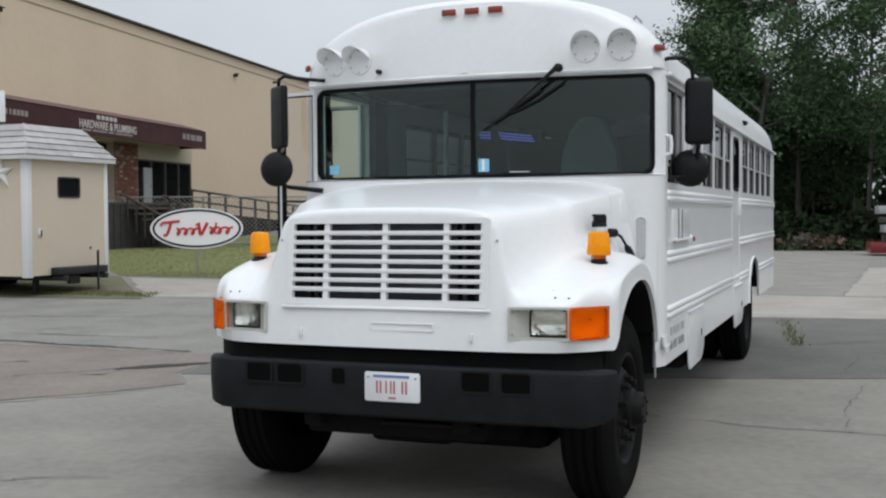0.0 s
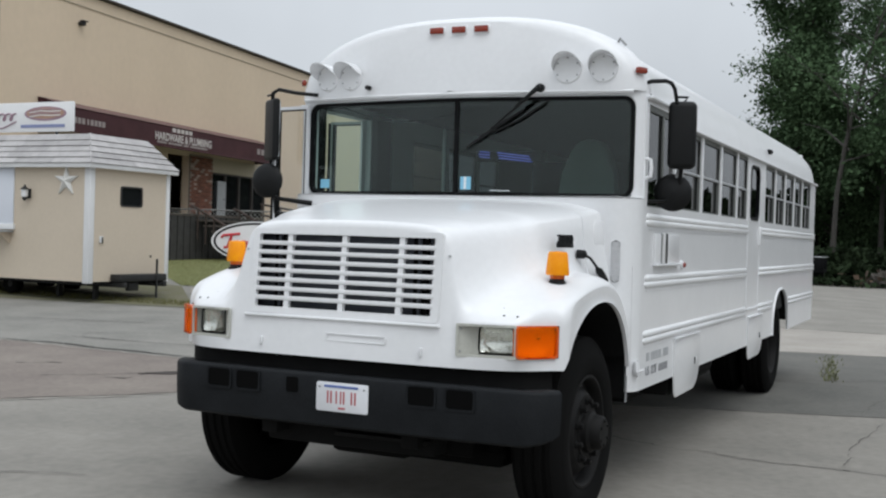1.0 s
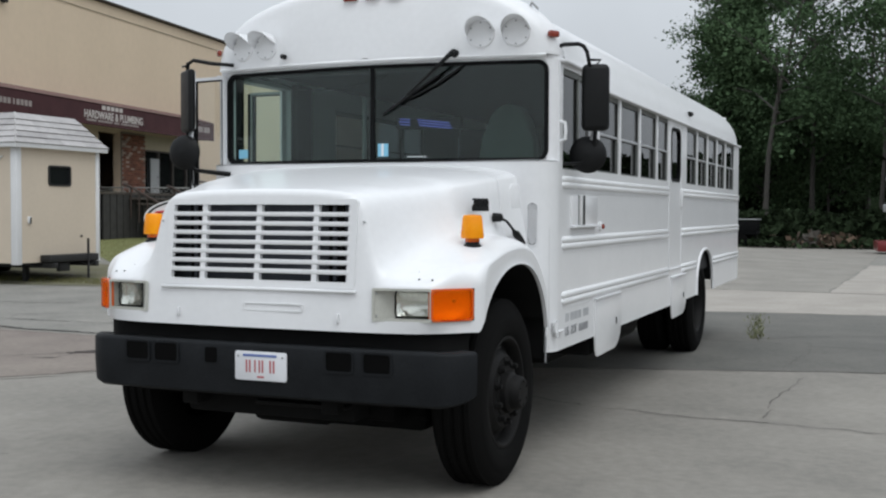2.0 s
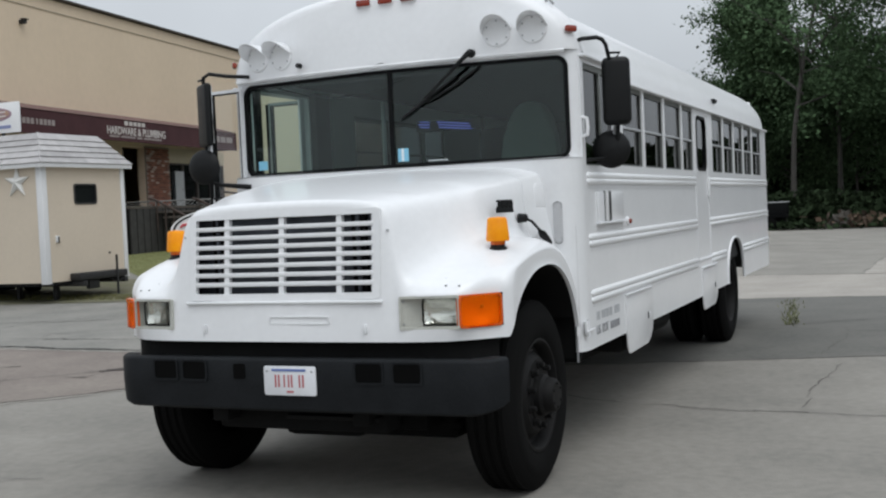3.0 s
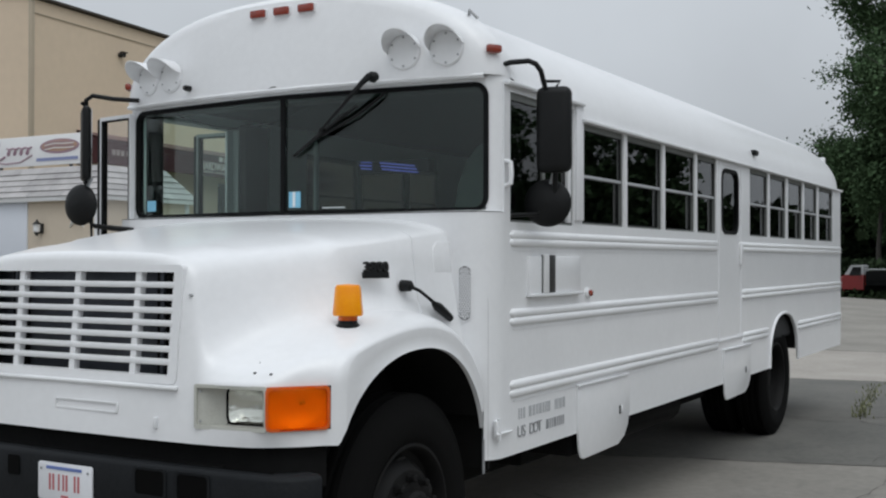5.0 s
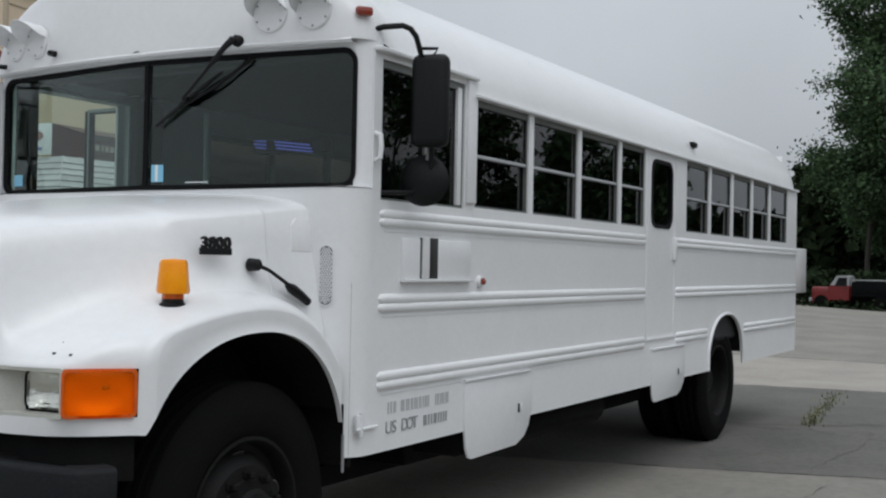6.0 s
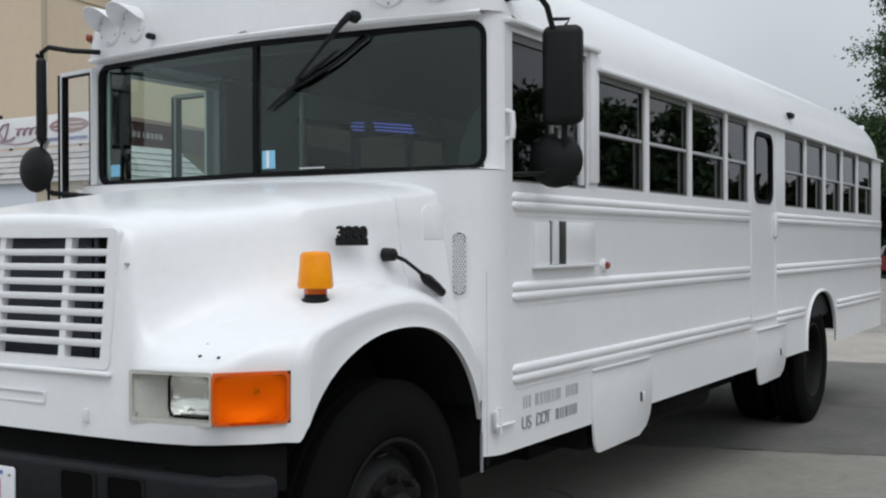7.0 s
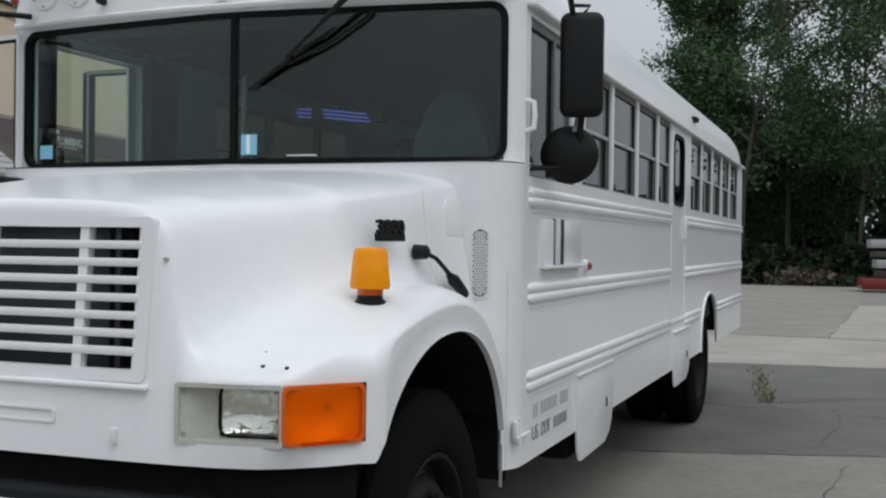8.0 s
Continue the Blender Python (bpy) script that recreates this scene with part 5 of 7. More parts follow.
for s in (1, -1):
    badge_m = flank_m(s, 0.873, 1.590, 0.978) @ Matrix.Diagonal((0.84, 0.84, 1, 1))
    badge = part("badge", box((-0.084, -0.038, -0.012), (0.084, -0.004, 0.004), 0.004, None, badge_m), PLASTIC, bus, "black model number badge")
    for k, ch in enumerate("3800"):
        lettering("digit", ch, PLASTIC, badge, badge_m @ Matrix.Translation((-0.06 + 0.04 * k, 0.016, 0)), 0.054, 0.016, bold=0.0022)
    latch = part("hood_latch", tube([(s * 1.020, 1.08, 1.52), (s * 1.046, 1.12, 1.50), (s * 1.052, 1.20, 1.460), (s * 1.058, 1.26, 1.425)], [0.009, 0.008, 0.008, 0.011], 8), PLASTIC, bus, "black rubber hood latch")
    part("keeper", tube([(s * 1.056, 1.225, 1.440), (s * 1.060, 1.255, 1.424), (s * 1.068, 1.31, 1.392), (s * 1.072, 1.352, 1.366)], [0.012, 0.023, 0.020, 0.017], 8), PLASTIC, latch)
    part("anchor", lathe([(0.027, -0.03), (0.024, 0.015), (0.012, 0.025)], Matrix.Translation((s * 1.015, 1.07, 1.522)) @ Matrix.Rotation(radians(90 * s), 4, "Y"), 16), PLASTIC, latch)

vent_cx = 1.098
for s in (1, -1):
    vp = lambda u, v, w, s=s: (lambda q: (s * (q[0] + 0.7 * w), q[1] - 0.7 * w, v))(plan_low(vent_cx + u))
    v = part("cowl_vent", ring(round_rect(-0.034, 1.350, 0.034, 1.613, 0.033, 6), round_rect(-0.029, 1.355, 0.029, 1.608, 0.028, 6), vp, 0.008), WHITE, bus, "oval mesh vent on the cowl corner")
    part("backing", prism(round_rect(-0.031, 1.355, 0.031, 1.608, 0.030, 6), lambda u, vv, w: vp(u, vv, w + 0.001), 0.002), VENTGREY, v)
    bm = bmesh.new()
    for k in range(-4, 17):
        for d in (1, -1):
            pts = []
            for q in spans(-0.028, 0.028, 6):
                z = 1.36 + k * 0.020 + d * q * 1.7
                lim = 0.029
                zt, zb = 1.606 - 0.029, 1.357 + 0.029
                okz = zb <= z <= zt or (z > zt and (z - zt) ** 2 + q * q < lim**2) or (z < zb and (z - zb) ** 2 + q * q < lim**2)
                if okz:
                    pts.append(vp(q, z, 0.006))
            if len(pts) > 1:
                tube(pts, 0.0026, 4, bm)
    part("mesh", bm, WHITE_TRIM, v)

# mirrors


def mirror(s, top, conv, arm, turn, face, thick, wide):
    tx, ty, tz = top
    post = [(s * tx, ty + 0.03, tz - 0.02), (s * tx, ty + 0.02, 2.1), (s * (tx - 0.02), ty + 0.05, 1.95)]
    a = part("mirror", tube(arm + post, 0.013, 8), PLASTIC, bus, "tall black mirror on a bent arm with a round mirror below")
    m = Matrix.Translation((s * tx, ty, tz - 0.21)) @ Matrix.Rotation(radians(turn), 4, "Z")
    sh = part("housing", box((-wide, 0.045 - thick, -0.208), (wide, 0.045, 0.208), min(0.044, thick * 0.46), None, m, 4), PLASTIC, a)
    part("mirror_glass", box((0.022 - wide, 0.0455, -0.19), (wide - 0.022, 0.049, 0.19), 0.001, None, m), CHROME, sh)
    part("bracket", tube([m @ Vector((0.0, 0.02, 0.20)), m @ Vector((0.03, 0.0, 0.232)), m @ Vector((-0.05, 0.0, 0.235))], 0.008, 6), PLASTIC, a)
    cx, cy, cz = conv
    cm = Matrix.Translation((s * cx, cy, cz)) @ Matrix.Rotation(radians(face), 4, "Z") @ Matrix.Rotation(radians(90), 4, "X")
    c = part("convex_mirror", lathe([(0.0001, 0.036), (0.05, 0.032), (0.09, 0.020), (0.112, 0.004), (0.117, -0.004), (0.112, -0.012), (0.09, -0.014)], cm, 32, shut=False), PLASTIC, a)
    part("mirror_glass", lathe([(0.110, -0.010), (0.08, -0.024), (0.04, -0.032), (0.0001, -0.034)], cm, 28, shut=False), CHROME, c)
    part("clamp", tube([(s * (tx - 0.02), ty + 0.05, tz - 0.40), (s * cx, cy + 0.0, cz + 0.02)], 0.012, 8), GREYMETAL, a)
    if s > 0:
        part("lower_arm", tube([(tx - 0.02, ty + 0.05, 1.96), (tx - 0.10, ty + 0.02, 1.86), (1.20, 1.66, 1.85)], 0.011, 8), PLASTIC, a)
    else:
        part("lower_arm", tube([(-tx + 0.02, ty + 0.05, 1.96), (-tx + 0.03, ty + 0.04, 1.845), (-tx + 0.06, ty + 0.04, 1.826), (-1.03, 1.435, 1.800)], [0.012, 0.012, 0.014, 0.018], 8), PLASTIC, a)
        part("stay_rod", tube([(-tx + 0.02, ty + 0.05, 1.86), (-tx + 0.025, ty + 0.05, 1.731), (-1.06, 1.435, 1.725)], 0.008, 6), PLASTIC, a)


mirror(1, (1.395, 1.79, 2.475), (1.335, 1.845, 1.915), [(1.190, 1.60, 2.49), (1.195, 1.605, 2.545), (1.205, 1.62, 2.568), (1.235, 1.64, 2.580), (1.315, 1.675, 2.585), (1.343, 1.695, 2.572), (1.358, 1.72, 2.54), (1.365, 1.755, 2.46)], 14, 14, 0.082, 0.086)
mirror(-1, (1.305, 1.305, 2.50), (1.305, 1.295, 1.945), [(-1.02, 1.46, 2.535), (-1.15, 1.39, 2.545), (-1.26, 1.34, 2.565), (-1.295, 1.325, 2.54)], -39, 5, 0.050, 0.108)

# open entry door leaves on the kerb side


def door_leaf(x0, x1, y0, y1, paint):
    ln = math.hypot(x1 - x0, y1 - y0)
    place = lambda u, v, w: (x0 + (x1 - x0) * u / ln - w * (y1 - y0) / ln, y0 + (y1 - y0) * u / ln + w * (x1 - x0) / ln, v)
    leaf = part("door_leaf", panel([0, ln], [0.80, 2.47], [(0.016, 1.45, ln - 0.022, 2.445), (0.016, 0.86, ln - 0.022, 1.40)], place, 0.028), paint, bus, "open folding door leaf with black rubber edge")
    for a, b in ((1.45, 2.445), (0.86, 1.40)):
        g = part("pane", panel([0.012, ln - 0.018], [a - 0.01, b + 0.01], [], lambda u, v, w: place(u, v, w + 0.012), 0.004), CLEARPANE, leaf)
        g.visible_shadow = False
        part("seal", ring([(0.014, a - 0.004), (ln - 0.020, a - 0.004), (ln - 0.020, b + 0.003), (0.014, b + 0.003)], [(0.020, a + 0.006), (ln - 0.036, a + 0.006), (ln - 0.036, b - 0.004), (0.020, b - 0.004)], lambda u, v, w: place(u, v, w - 0.003), 0.034), GASKET, leaf)
    part("rubber_edge", tube([place(ln + 0.012, 0.82, 0.014), place(ln + 0.012, 2.46, 0.014)], 0.018, 8), GASKET, leaf)


door_leaf(-1.116, -1.412, 1.520, 1.566, WHITE_TRIM)
# rear leaf, in a darker grey than the front one
door_leaf(-1.235, -1.53, 2.505, 2.51, LEAFGREY)

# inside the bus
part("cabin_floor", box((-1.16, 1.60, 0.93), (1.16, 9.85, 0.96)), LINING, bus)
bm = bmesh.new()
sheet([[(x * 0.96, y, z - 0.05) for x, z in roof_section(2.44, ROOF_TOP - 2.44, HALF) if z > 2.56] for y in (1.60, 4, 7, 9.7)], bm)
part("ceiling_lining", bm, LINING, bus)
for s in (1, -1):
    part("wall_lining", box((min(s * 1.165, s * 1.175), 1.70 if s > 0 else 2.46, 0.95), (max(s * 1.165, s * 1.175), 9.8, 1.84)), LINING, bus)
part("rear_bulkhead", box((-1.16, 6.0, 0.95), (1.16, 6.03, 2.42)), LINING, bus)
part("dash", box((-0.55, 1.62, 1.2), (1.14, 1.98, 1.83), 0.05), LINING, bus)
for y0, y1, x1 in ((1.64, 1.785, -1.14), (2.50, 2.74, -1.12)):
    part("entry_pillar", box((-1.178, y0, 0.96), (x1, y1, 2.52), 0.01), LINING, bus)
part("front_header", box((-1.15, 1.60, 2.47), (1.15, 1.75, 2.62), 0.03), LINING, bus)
seat = part("driver_seat", box((0.20, 2.45, 1.30), (0.66, 2.92, 1.45), 0.05), SEATCLOTH, bus, "grey-green driver seat")
part("backrest", prism([(0.21, 1.42), (0.65, 1.42), (0.655, 1.85), (0.63, 2.10), (0.585, 2.26), (0.52, 2.34), (0.43, 2.365), (0.34, 2.34), (0.275, 2.26), (0.23, 2.10), (0.205, 1.85)], lambda u, v, w: (u, 2.98 - w + 0.08 * (v - 1.42), v), 0.12, bevel=0.035), SEATCLOTH, seat)
part("seat_base", box((0.28, 2.55, 0.96), (0.60, 2.88, 1.32), 0.03), CHASSIS, seat)
st = part("steering_wheel", tube([Matrix.Translation((0.58, 2.12, 1.72)) @ Matrix.Rotation(radians(-50), 4, "X") @ Vector((0.23 * math.cos(a), 0.23 * math.sin(a), 0)) for a in [k * math.tau / 28 for k in range(28)]], 0.014, 8, closed=True), PLASTIC, bus)
part("steering_column", tube([(0.58, 2.12, 1.72), (0.58, 1.92, 1.50)], 0.03, 10), PLASTIC, st)
part("cross_bar", box((0.36, 2.11, 1.71), (0.80, 2.13, 1.73), 0.004, None, None), PLASTIC, st)
part("grab_rail", tube([(-0.55, 2.5, 0.96), (-0.55, 2.5, 2.4)], 0.018, 10), GREYMETAL, bus)
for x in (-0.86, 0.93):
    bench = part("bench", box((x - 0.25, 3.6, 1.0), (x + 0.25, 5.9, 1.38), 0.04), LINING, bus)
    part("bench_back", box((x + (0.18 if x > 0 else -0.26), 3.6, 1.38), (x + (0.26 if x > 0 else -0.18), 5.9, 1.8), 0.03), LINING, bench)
part("cable", tube([(-1.02, 1.68, 2.49), (-0.78, 1.70, 2.421), (-0.66, 1.70, 2.385), (-0.545, 1.70, 2.371), (-0.42, 1.70, 2.374), (-0.319, 1.70, 2.382), (-0.16, 1.70, 2.405), (0.02, 1.68, 2.45)], 0.006, 6), PLASTIC, bus)
led = part("led_strip", tube([(-0.36, 2.70, 2.232), (-0.27, 2.70, 2.224)], 0.0045, 6), LED, bus, "blue-violet strip lights inside the cabin")
for dz in (0.020, 0.0, -0.020):
    if dz:
        part("led_bar", tube([(-0.35, 2.70, 2.232 + dz), (-0.27, 2.70, 2.224 + dz)], 0.004, 6), LED, led)
    part("led_bar", tube([(-0.20 - 0.4 * dz, 2.70, 2.222 + dz), (0.06 - 0.6 * dz, 2.70, 2.192 + dz)], 0.0045, 6), LED, led)
part("strip_rail", box((-0.40, 2.74, 2.18), (0.12, 2.83, 2.26)), LINING, led)
st1 = part("sticker", panel([0.072, 0.142], [1.903, 1.985], [], lambda u, v, w: wind_place(u, v, w + 0.001), 0.002), STICKER, windshield, "pale blue inspection sticker")
part("sticker_band", panel([0.096, 0.112], [1.906, 1.984], [], lambda u, v, w: wind_place(u, v, w - 0.001), 0.001), STICKER_W, st1)
part("sticker", panel([-1.03, -0.955], [1.91, 1.97], [], lambda u, v, w: wind_place(u, v, w + 0.001), 0.002), STICKER, windshield)
part("paper_strip", panel([0.27, 0.40], [1.897, 1.902], [], lambda u, v, w: wind_place(u, v, w + 0.001), 0.002), STICKER_W, windshield)

# ---- food trailer ----
TZ = 0.12
trailer = thing("food_trailer", "beige food trailer with white trim and shingled mansard roof", "trailer")
X1, X0, Y0, Y1 = -13.10, -19.4, 12.30, 14.76
ZB, ZT = 0.48, 2.86
front = panel([X0, X1], [ZB, ZT], [(-18.6, 1.50, -15.18, 2.78)], lambda u, v, w: (u, Y0 + w, v), 0.06)
part("front_wall", front, TRAILER, trailer)
end = panel([Y0, Y1], [ZB, ZT], [(13.22, 2.07, 13.86, 2.455)], lambda u, v, w: (X1 - w, u, v), 0.06)
part("end_wall", end, TRAILER, trailer)
part("back_wall", box((X0, Y1 - 0.06, ZB), (X1 - 0.06, Y1, ZT)), TRAILER, trailer)
part("far_end_wall", box((X0, Y0 + 0.06, ZB), (X0 + 0.06, Y1 - 0.06, ZT)), TRAILER, trailer)
part("trailer_floor", box((X0, Y0, ZB - 0.05), (X1, Y1, ZB - 0.002)), CHASSIS, trailer)
for x, y, wx, wy in ((X1, Y0, 0.13, 0.13), (X1, Y1, 0.10, 0.13)):
    part("corner_trim", box((x - wx, y - 0.02 if y == Y0 else y - 0.10, ZB - 0.03), (x + 0.02, y + wy if y == Y0 else y + 0.02, ZT + 0.01), 0.008), TRIMWHITE, trailer)
hatch = part("serving_hatch", box((-18.65, Y0 - 0.03, 1.60), (-15.16, Y0 + 0.02, 2.82), 0.01), HATCHWHITE, trailer, "closed white serving hatch")
part("hatch_rail", box((-18.7, Y0 - 0.06, 1.50), (-15.12, Y0 + 0.03, 1.62), 0.01), TRIMWHITE, hatch)
shelf = part("counter_shelf", box((-18.6, Y0 - 0.36, 1.44), (-15.14, Y0 - 0.02, 1.475), 0.008), GREYMETAL, trailer)
for x in (-15.3, -17.0):
    part("shelf_bracket", prism([(Y0, 1.44), (Y0 - 0.26, 1.44), (Y0 - 0.22, 1.37), (Y0, 1.20)], lambda u, v, w: (x + w, u, v), 0.05), TRAILER, shelf)
w = part("end_window", ring(round_rect(13.20, 2.05, 13.88, 2.475, 0.06, 4), round_rect(13.235, 2.085, 13.845, 2.44, 0.05, 4), lambda u, v, ww: (X1 + 0.02 - ww, u, v), 0.04), IRON, trailer, "small black rounded window")
part("pane", prism(round_rect(13.22, 2.07, 13.86, 2.455, 0.05, 4), lambda u, v, ww: (X1 - 0.012 - ww, u, v), 0.006), DARKGLASS, w)
part("door_latch", box((X1, 12.60, 1.28), (X1 + 0.03, 12.69, 1.42), 0.006), TRIMWHITE, trailer)
part("latch_handle", box((X1 + 0.03, 12.645, 1.27), (X1 + 0.05, 12.67, 1.40), 0.004), IRON, trailer)
part("outlet", box((X1, 14.17, 0.98), (X1 + 0.02, 14.22, 1.02), 0.004), IRON, trailer)
star = part("wall_star", prism([((0.33 if k % 2 == 0 else 0.120) * math.sin(k * math.pi / 5) - 13.72, (0.33 if k % 2 == 0 else 0.120) * math.cos(k * math.pi / 5) + 2.53) for k in range(10)], lambda u, v, ww: (u, Y0 - ww, v), 0.03), STARPAINT, trailer, "white barn star")
bm = bmesh.new()
cen = bm.verts.new((-13.72, Y0 - 0.10, 2.53))
rim = [bm.verts.new(((0.33 if k % 2 == 0 else 0.120) * math.sin(k * math.pi / 5) - 13.72, Y0 - 0.03, (0.33 if k % 2 == 0 else 0.120) * math.cos(k * math.pi / 5) + 2.53)) for k in range(10)]
for k in range(10):
    bm.faces.new((cen, rim[k], rim[(k + 1) % 10]))
part("facets", bm, STARPAINT, star)
lan = part("wall_lantern", box((-14.82, Y0 - 0.05, 2.16), (-14.68, Y0 - 0.0, 2.36), 0.012), IRON, trailer, "small black wall lantern with a pale glass")
part("lantern_roof", lathe([(0.10, 0), (0.04, 0.05), (0.008, 0.09)], Matrix.Translation((-14.75, Y0 - 0.12, 2.34)), 8), IRON, lan)
part("lantern_glass", lathe([(0.045, 0.0), (0.066, 0.02), (0.070, 0.16)], Matrix.Translation((-14.75, Y0 - 0.12, 2.18)), 8), SIGNWHITE, lan)
part("lantern_foot", lathe([(0.02, -0.05), (0.05, 0.0), (0.05, 0.02)], Matrix.Translation((-14.75, Y0 - 0.12, 2.16)), 8), IRON, lan)
part("lantern_arm", tube([(-14.75, Y0 - 0.03, 2.30), (-14.75, Y0 - 0.12, 2.44), (-14.75, Y0 - 0.12, 2.42)], 0.012, 6), IRON, lan)
taps = part("water_taps", tube([(-16.75, Y0 - 0.04, 1.24), (-16.60, Y0 - 0.07, 1.26), (-16.45, Y0 - 0.07, 1.12), (-16.30, Y0 - 0.07, 1.14), (-16.14, Y0 - 0.03, 1.22)], 0.030, 8), RUSTPIPE, trailer, "rusty brown water taps and pipes")
for x, z in ((-16.62, 1.28), (-16.40, 1.02), (-16.18, 1.20)):
    part("valve", lathe([(0.05, -0.03), (0.06, 0.0), (0.05, 0.03)], Matrix.Translation((x, Y0 - 0.09, z)) @ Matrix.Rotation(radians(90), 4, "X"), 10), RUSTPIPE, taps)
    part("spout", tube([(x, Y0 - 0.07, z), (x + 0.02, Y0 - 0.11, z - 0.10), (x + 0.02, Y0 - 0.11, z - 0.18)], 0.020, 6), RUSTPIPE, taps)
# mansard: eave board, shingle courses, flat top
EX, EY, UX, UY = X1 + 0.13, Y0 - 0.13, X1 - 0.36, Y0 + 0.36
part("mansard_roof", sheet([[(X0, EY, 2.90), (EX, EY, 2.90), (EX, Y1 + 0.14, 2.90)], [(X0, UY, 3.52), (UX, UY, 3.52), (UX, Y1 - 0.36, 3.52)]]), SHINGLE, trailer)
part("roof_deck", box((X0, UY, 3.50), (UX, Y1 - 0.3, 3.53)), SHINGLE, trailer)
part("eave_board", box((X0, EY - 0.02, 2.80), (EX + 0.02, EY + 0.03, 2.915), 0.006), TRIMWHITE, trailer)
part("eave_board", box((EX - 0.03, EY + 0.03, 2.80), (EX + 0.02, Y1 + 0.14, 2.915), 0.006), TRIMWHITE, trailer)
part("soffit", box((X0, EY, 2.83), (EX, Y1 + 0.12, 2.86)), TRIMWHITE, trailer)
rnd = random.Random(5)
for k in range(5):
    t0, t1 = k / 5 - 0.03, (k + 1) / 5
    def at(t):
        return EX + (UX - EX) * t, EY + (UY - EY) * t, 2.90 + 0.62 * t
    x0, y0, z0 = at(t0)
    x1, y1, z1 = at(t1)
    a = X0
    while a < x0:
        b = min(a + rnd.uniform(0.5, 1.1), x0)
        if x0 - b < 0.3:
            b = x0
        d = 0.030 + rnd.uniform(0, 0.012)
        e0, e1 = min(b, x0), min(b, x1) if b >= x0 else b
        bm = bmesh.new()
        q = [(a, y0 - d, z0 + 0.02), (e0 + (d if b >= x0 else -0.006), y0 - d, z0 + 0.02), (e1 if b >= x0 else b - 0.006, y1 - 0.012, z1 + 0.008), (a, y1 - 0.012, z1 + 0.008)]
        lowq = [(a, y0 + 0.002, z0 - 0.004), (e0 - 0.006, y0 + 0.002, z0 - 0.004)]
        sheet([[lowq[0], lowq[1]], [q[0], q[1]], [q[3], q[2]]], bm)
        part("shingle", bm, SHINGLE, trailer, smooth=False)
        a = b
    c = EY + (UY - EY) * t0
    yend = Y1 + 0.14 - 0.50 * t0
    while c < yend:
        b = min(c + rnd.uniform(0.5, 1.1), yend)
        if yend - b < 0.3:
            b = yend
        d = 0.030 + rnd.uniform(0, 0.012)
        first_, last_ = c <= EY + (UY - EY) * t0 + 1e-6, b >= yend
        cu = (EY + (UY - EY) * t1) if first_ else c
        bu = (Y1 + 0.14 - 0.50 * t1) if last_ else b - 0.006
        bm = bmesh.new()
        sheet([[(x0 - 0.002, c, z0 - 0.004), (x0 - 0.002, b - 0.006, z0 - 0.004)], [(x0 + d, c - (d if first_ else 0), z0 + 0.02), (x0 + d, b - 0.006, z0 + 0.02)], [(x1 + 0.012, cu, z1 + 0.008), (x1 + 0.012, bu, z1 + 0.008)]], bm)
        part("shingle", bm, SHINGLE, trailer, smooth=False)
        c = b
part("hip_cap", tube([(EX + 0.01, EY - 0.01, 2.92), (UX, UY, 3.53)], 0.022, 6), SHINGLE, trailer)
# sign board on the roof
sy = 13.05
BX = -17.52


def script(x0, z0, loops, step, tall, slant=0.35, n=14):
    """A running hand of loops, as a line of points (u, v)."""
    return [(x0 + step * k / n + 0.36 * step * math.sin(math.tau * k / n) + slant * tall * math.cos(math.tau * k / n), z0 + tall * math.cos(math.tau * k / n)) for k in range(loops * n + 1)]


board = part("roof_sign", box((BX, sy, 3.63), (BX + 3.20, sy + 0.06, 4.27), 0.01), SIGNWHITE, trailer, "white roof sign with mauve script and a brown picture")
part("script_stroke", tube([(BX + 0.30, sy - 0.012, 3.86), (BX + 0.20, sy - 0.012, 4.00), (BX + 0.34, sy - 0.012, 4.13), (BX + 0.52, sy - 0.012, 4.16), (BX + 0.48, sy - 0.012, 4.02), (BX + 0.40, sy - 0.012, 3.84), (BX + 0.26, sy - 0.012, 3.80), (BX + 0.56, sy - 0.012, 3.80), (BX + 0.72, sy - 0.012, 3.86)], 0.022, 6), SIGNPURPLE, board)
part("script_stroke", tube([(u, sy - 0.012, v) for u, v in script(BX + 0.74, 3.96, 4, 0.20, 0.075)], 0.018, 6), SIGNPURPLE, board)
part("script_tail", tube([(BX + 0.22, sy - 0.012, 3.76), (BX + 0.75, sy - 0.012, 3.70), (BX + 1.20, sy - 0.012, 3.72), (BX + 1.58, sy - 0.012, 3.86)], 0.014, 6), SIGNPURPLE, board)
oval = lambda cx, cz, a, b, n=24: [(cx + a * math.cos(k * math.tau / n), cz + b * math.sin(k * math.tau / n)) for k in range(n)]
on_board = lambda d: (lambda u, v, ww: (u, sy - d - ww, v))
pcx = BX + 2.42
part("picture_edge", prism(oval(pcx, 4.02, 0.60, 0.155) , on_board(0.002), 0.006), SIGNPURPLE, board)
part("picture", prism(oval(pcx, 4.03, 0.54, 0.120), on_board(0.008), 0.006), SIGNORANGE, board)
for dz, tone in ((0.075, SIGNPURPLE), (0.035, SIGNWHITE), (-0.01, SIGNPURPLE), (-0.055, SIGNWHITE)):
    part("picture_band", tube([(pcx - 0.44, sy - 0.016, 4.03 + dz - 0.02), (pcx - 0.15, sy - 0.016, 4.045 + dz), (pcx + 0.15, sy - 0.016, 4.03 + dz), (pcx + 0.44, sy - 0.016, 4.035 + dz)], 0.011, 5), tone, board)
part("sign_bar", box((BX + 1.72, sy - 0.014, 3.72), (BX + 2.98, sy - 0.002, 3.785)), SIGNBLUE, board)
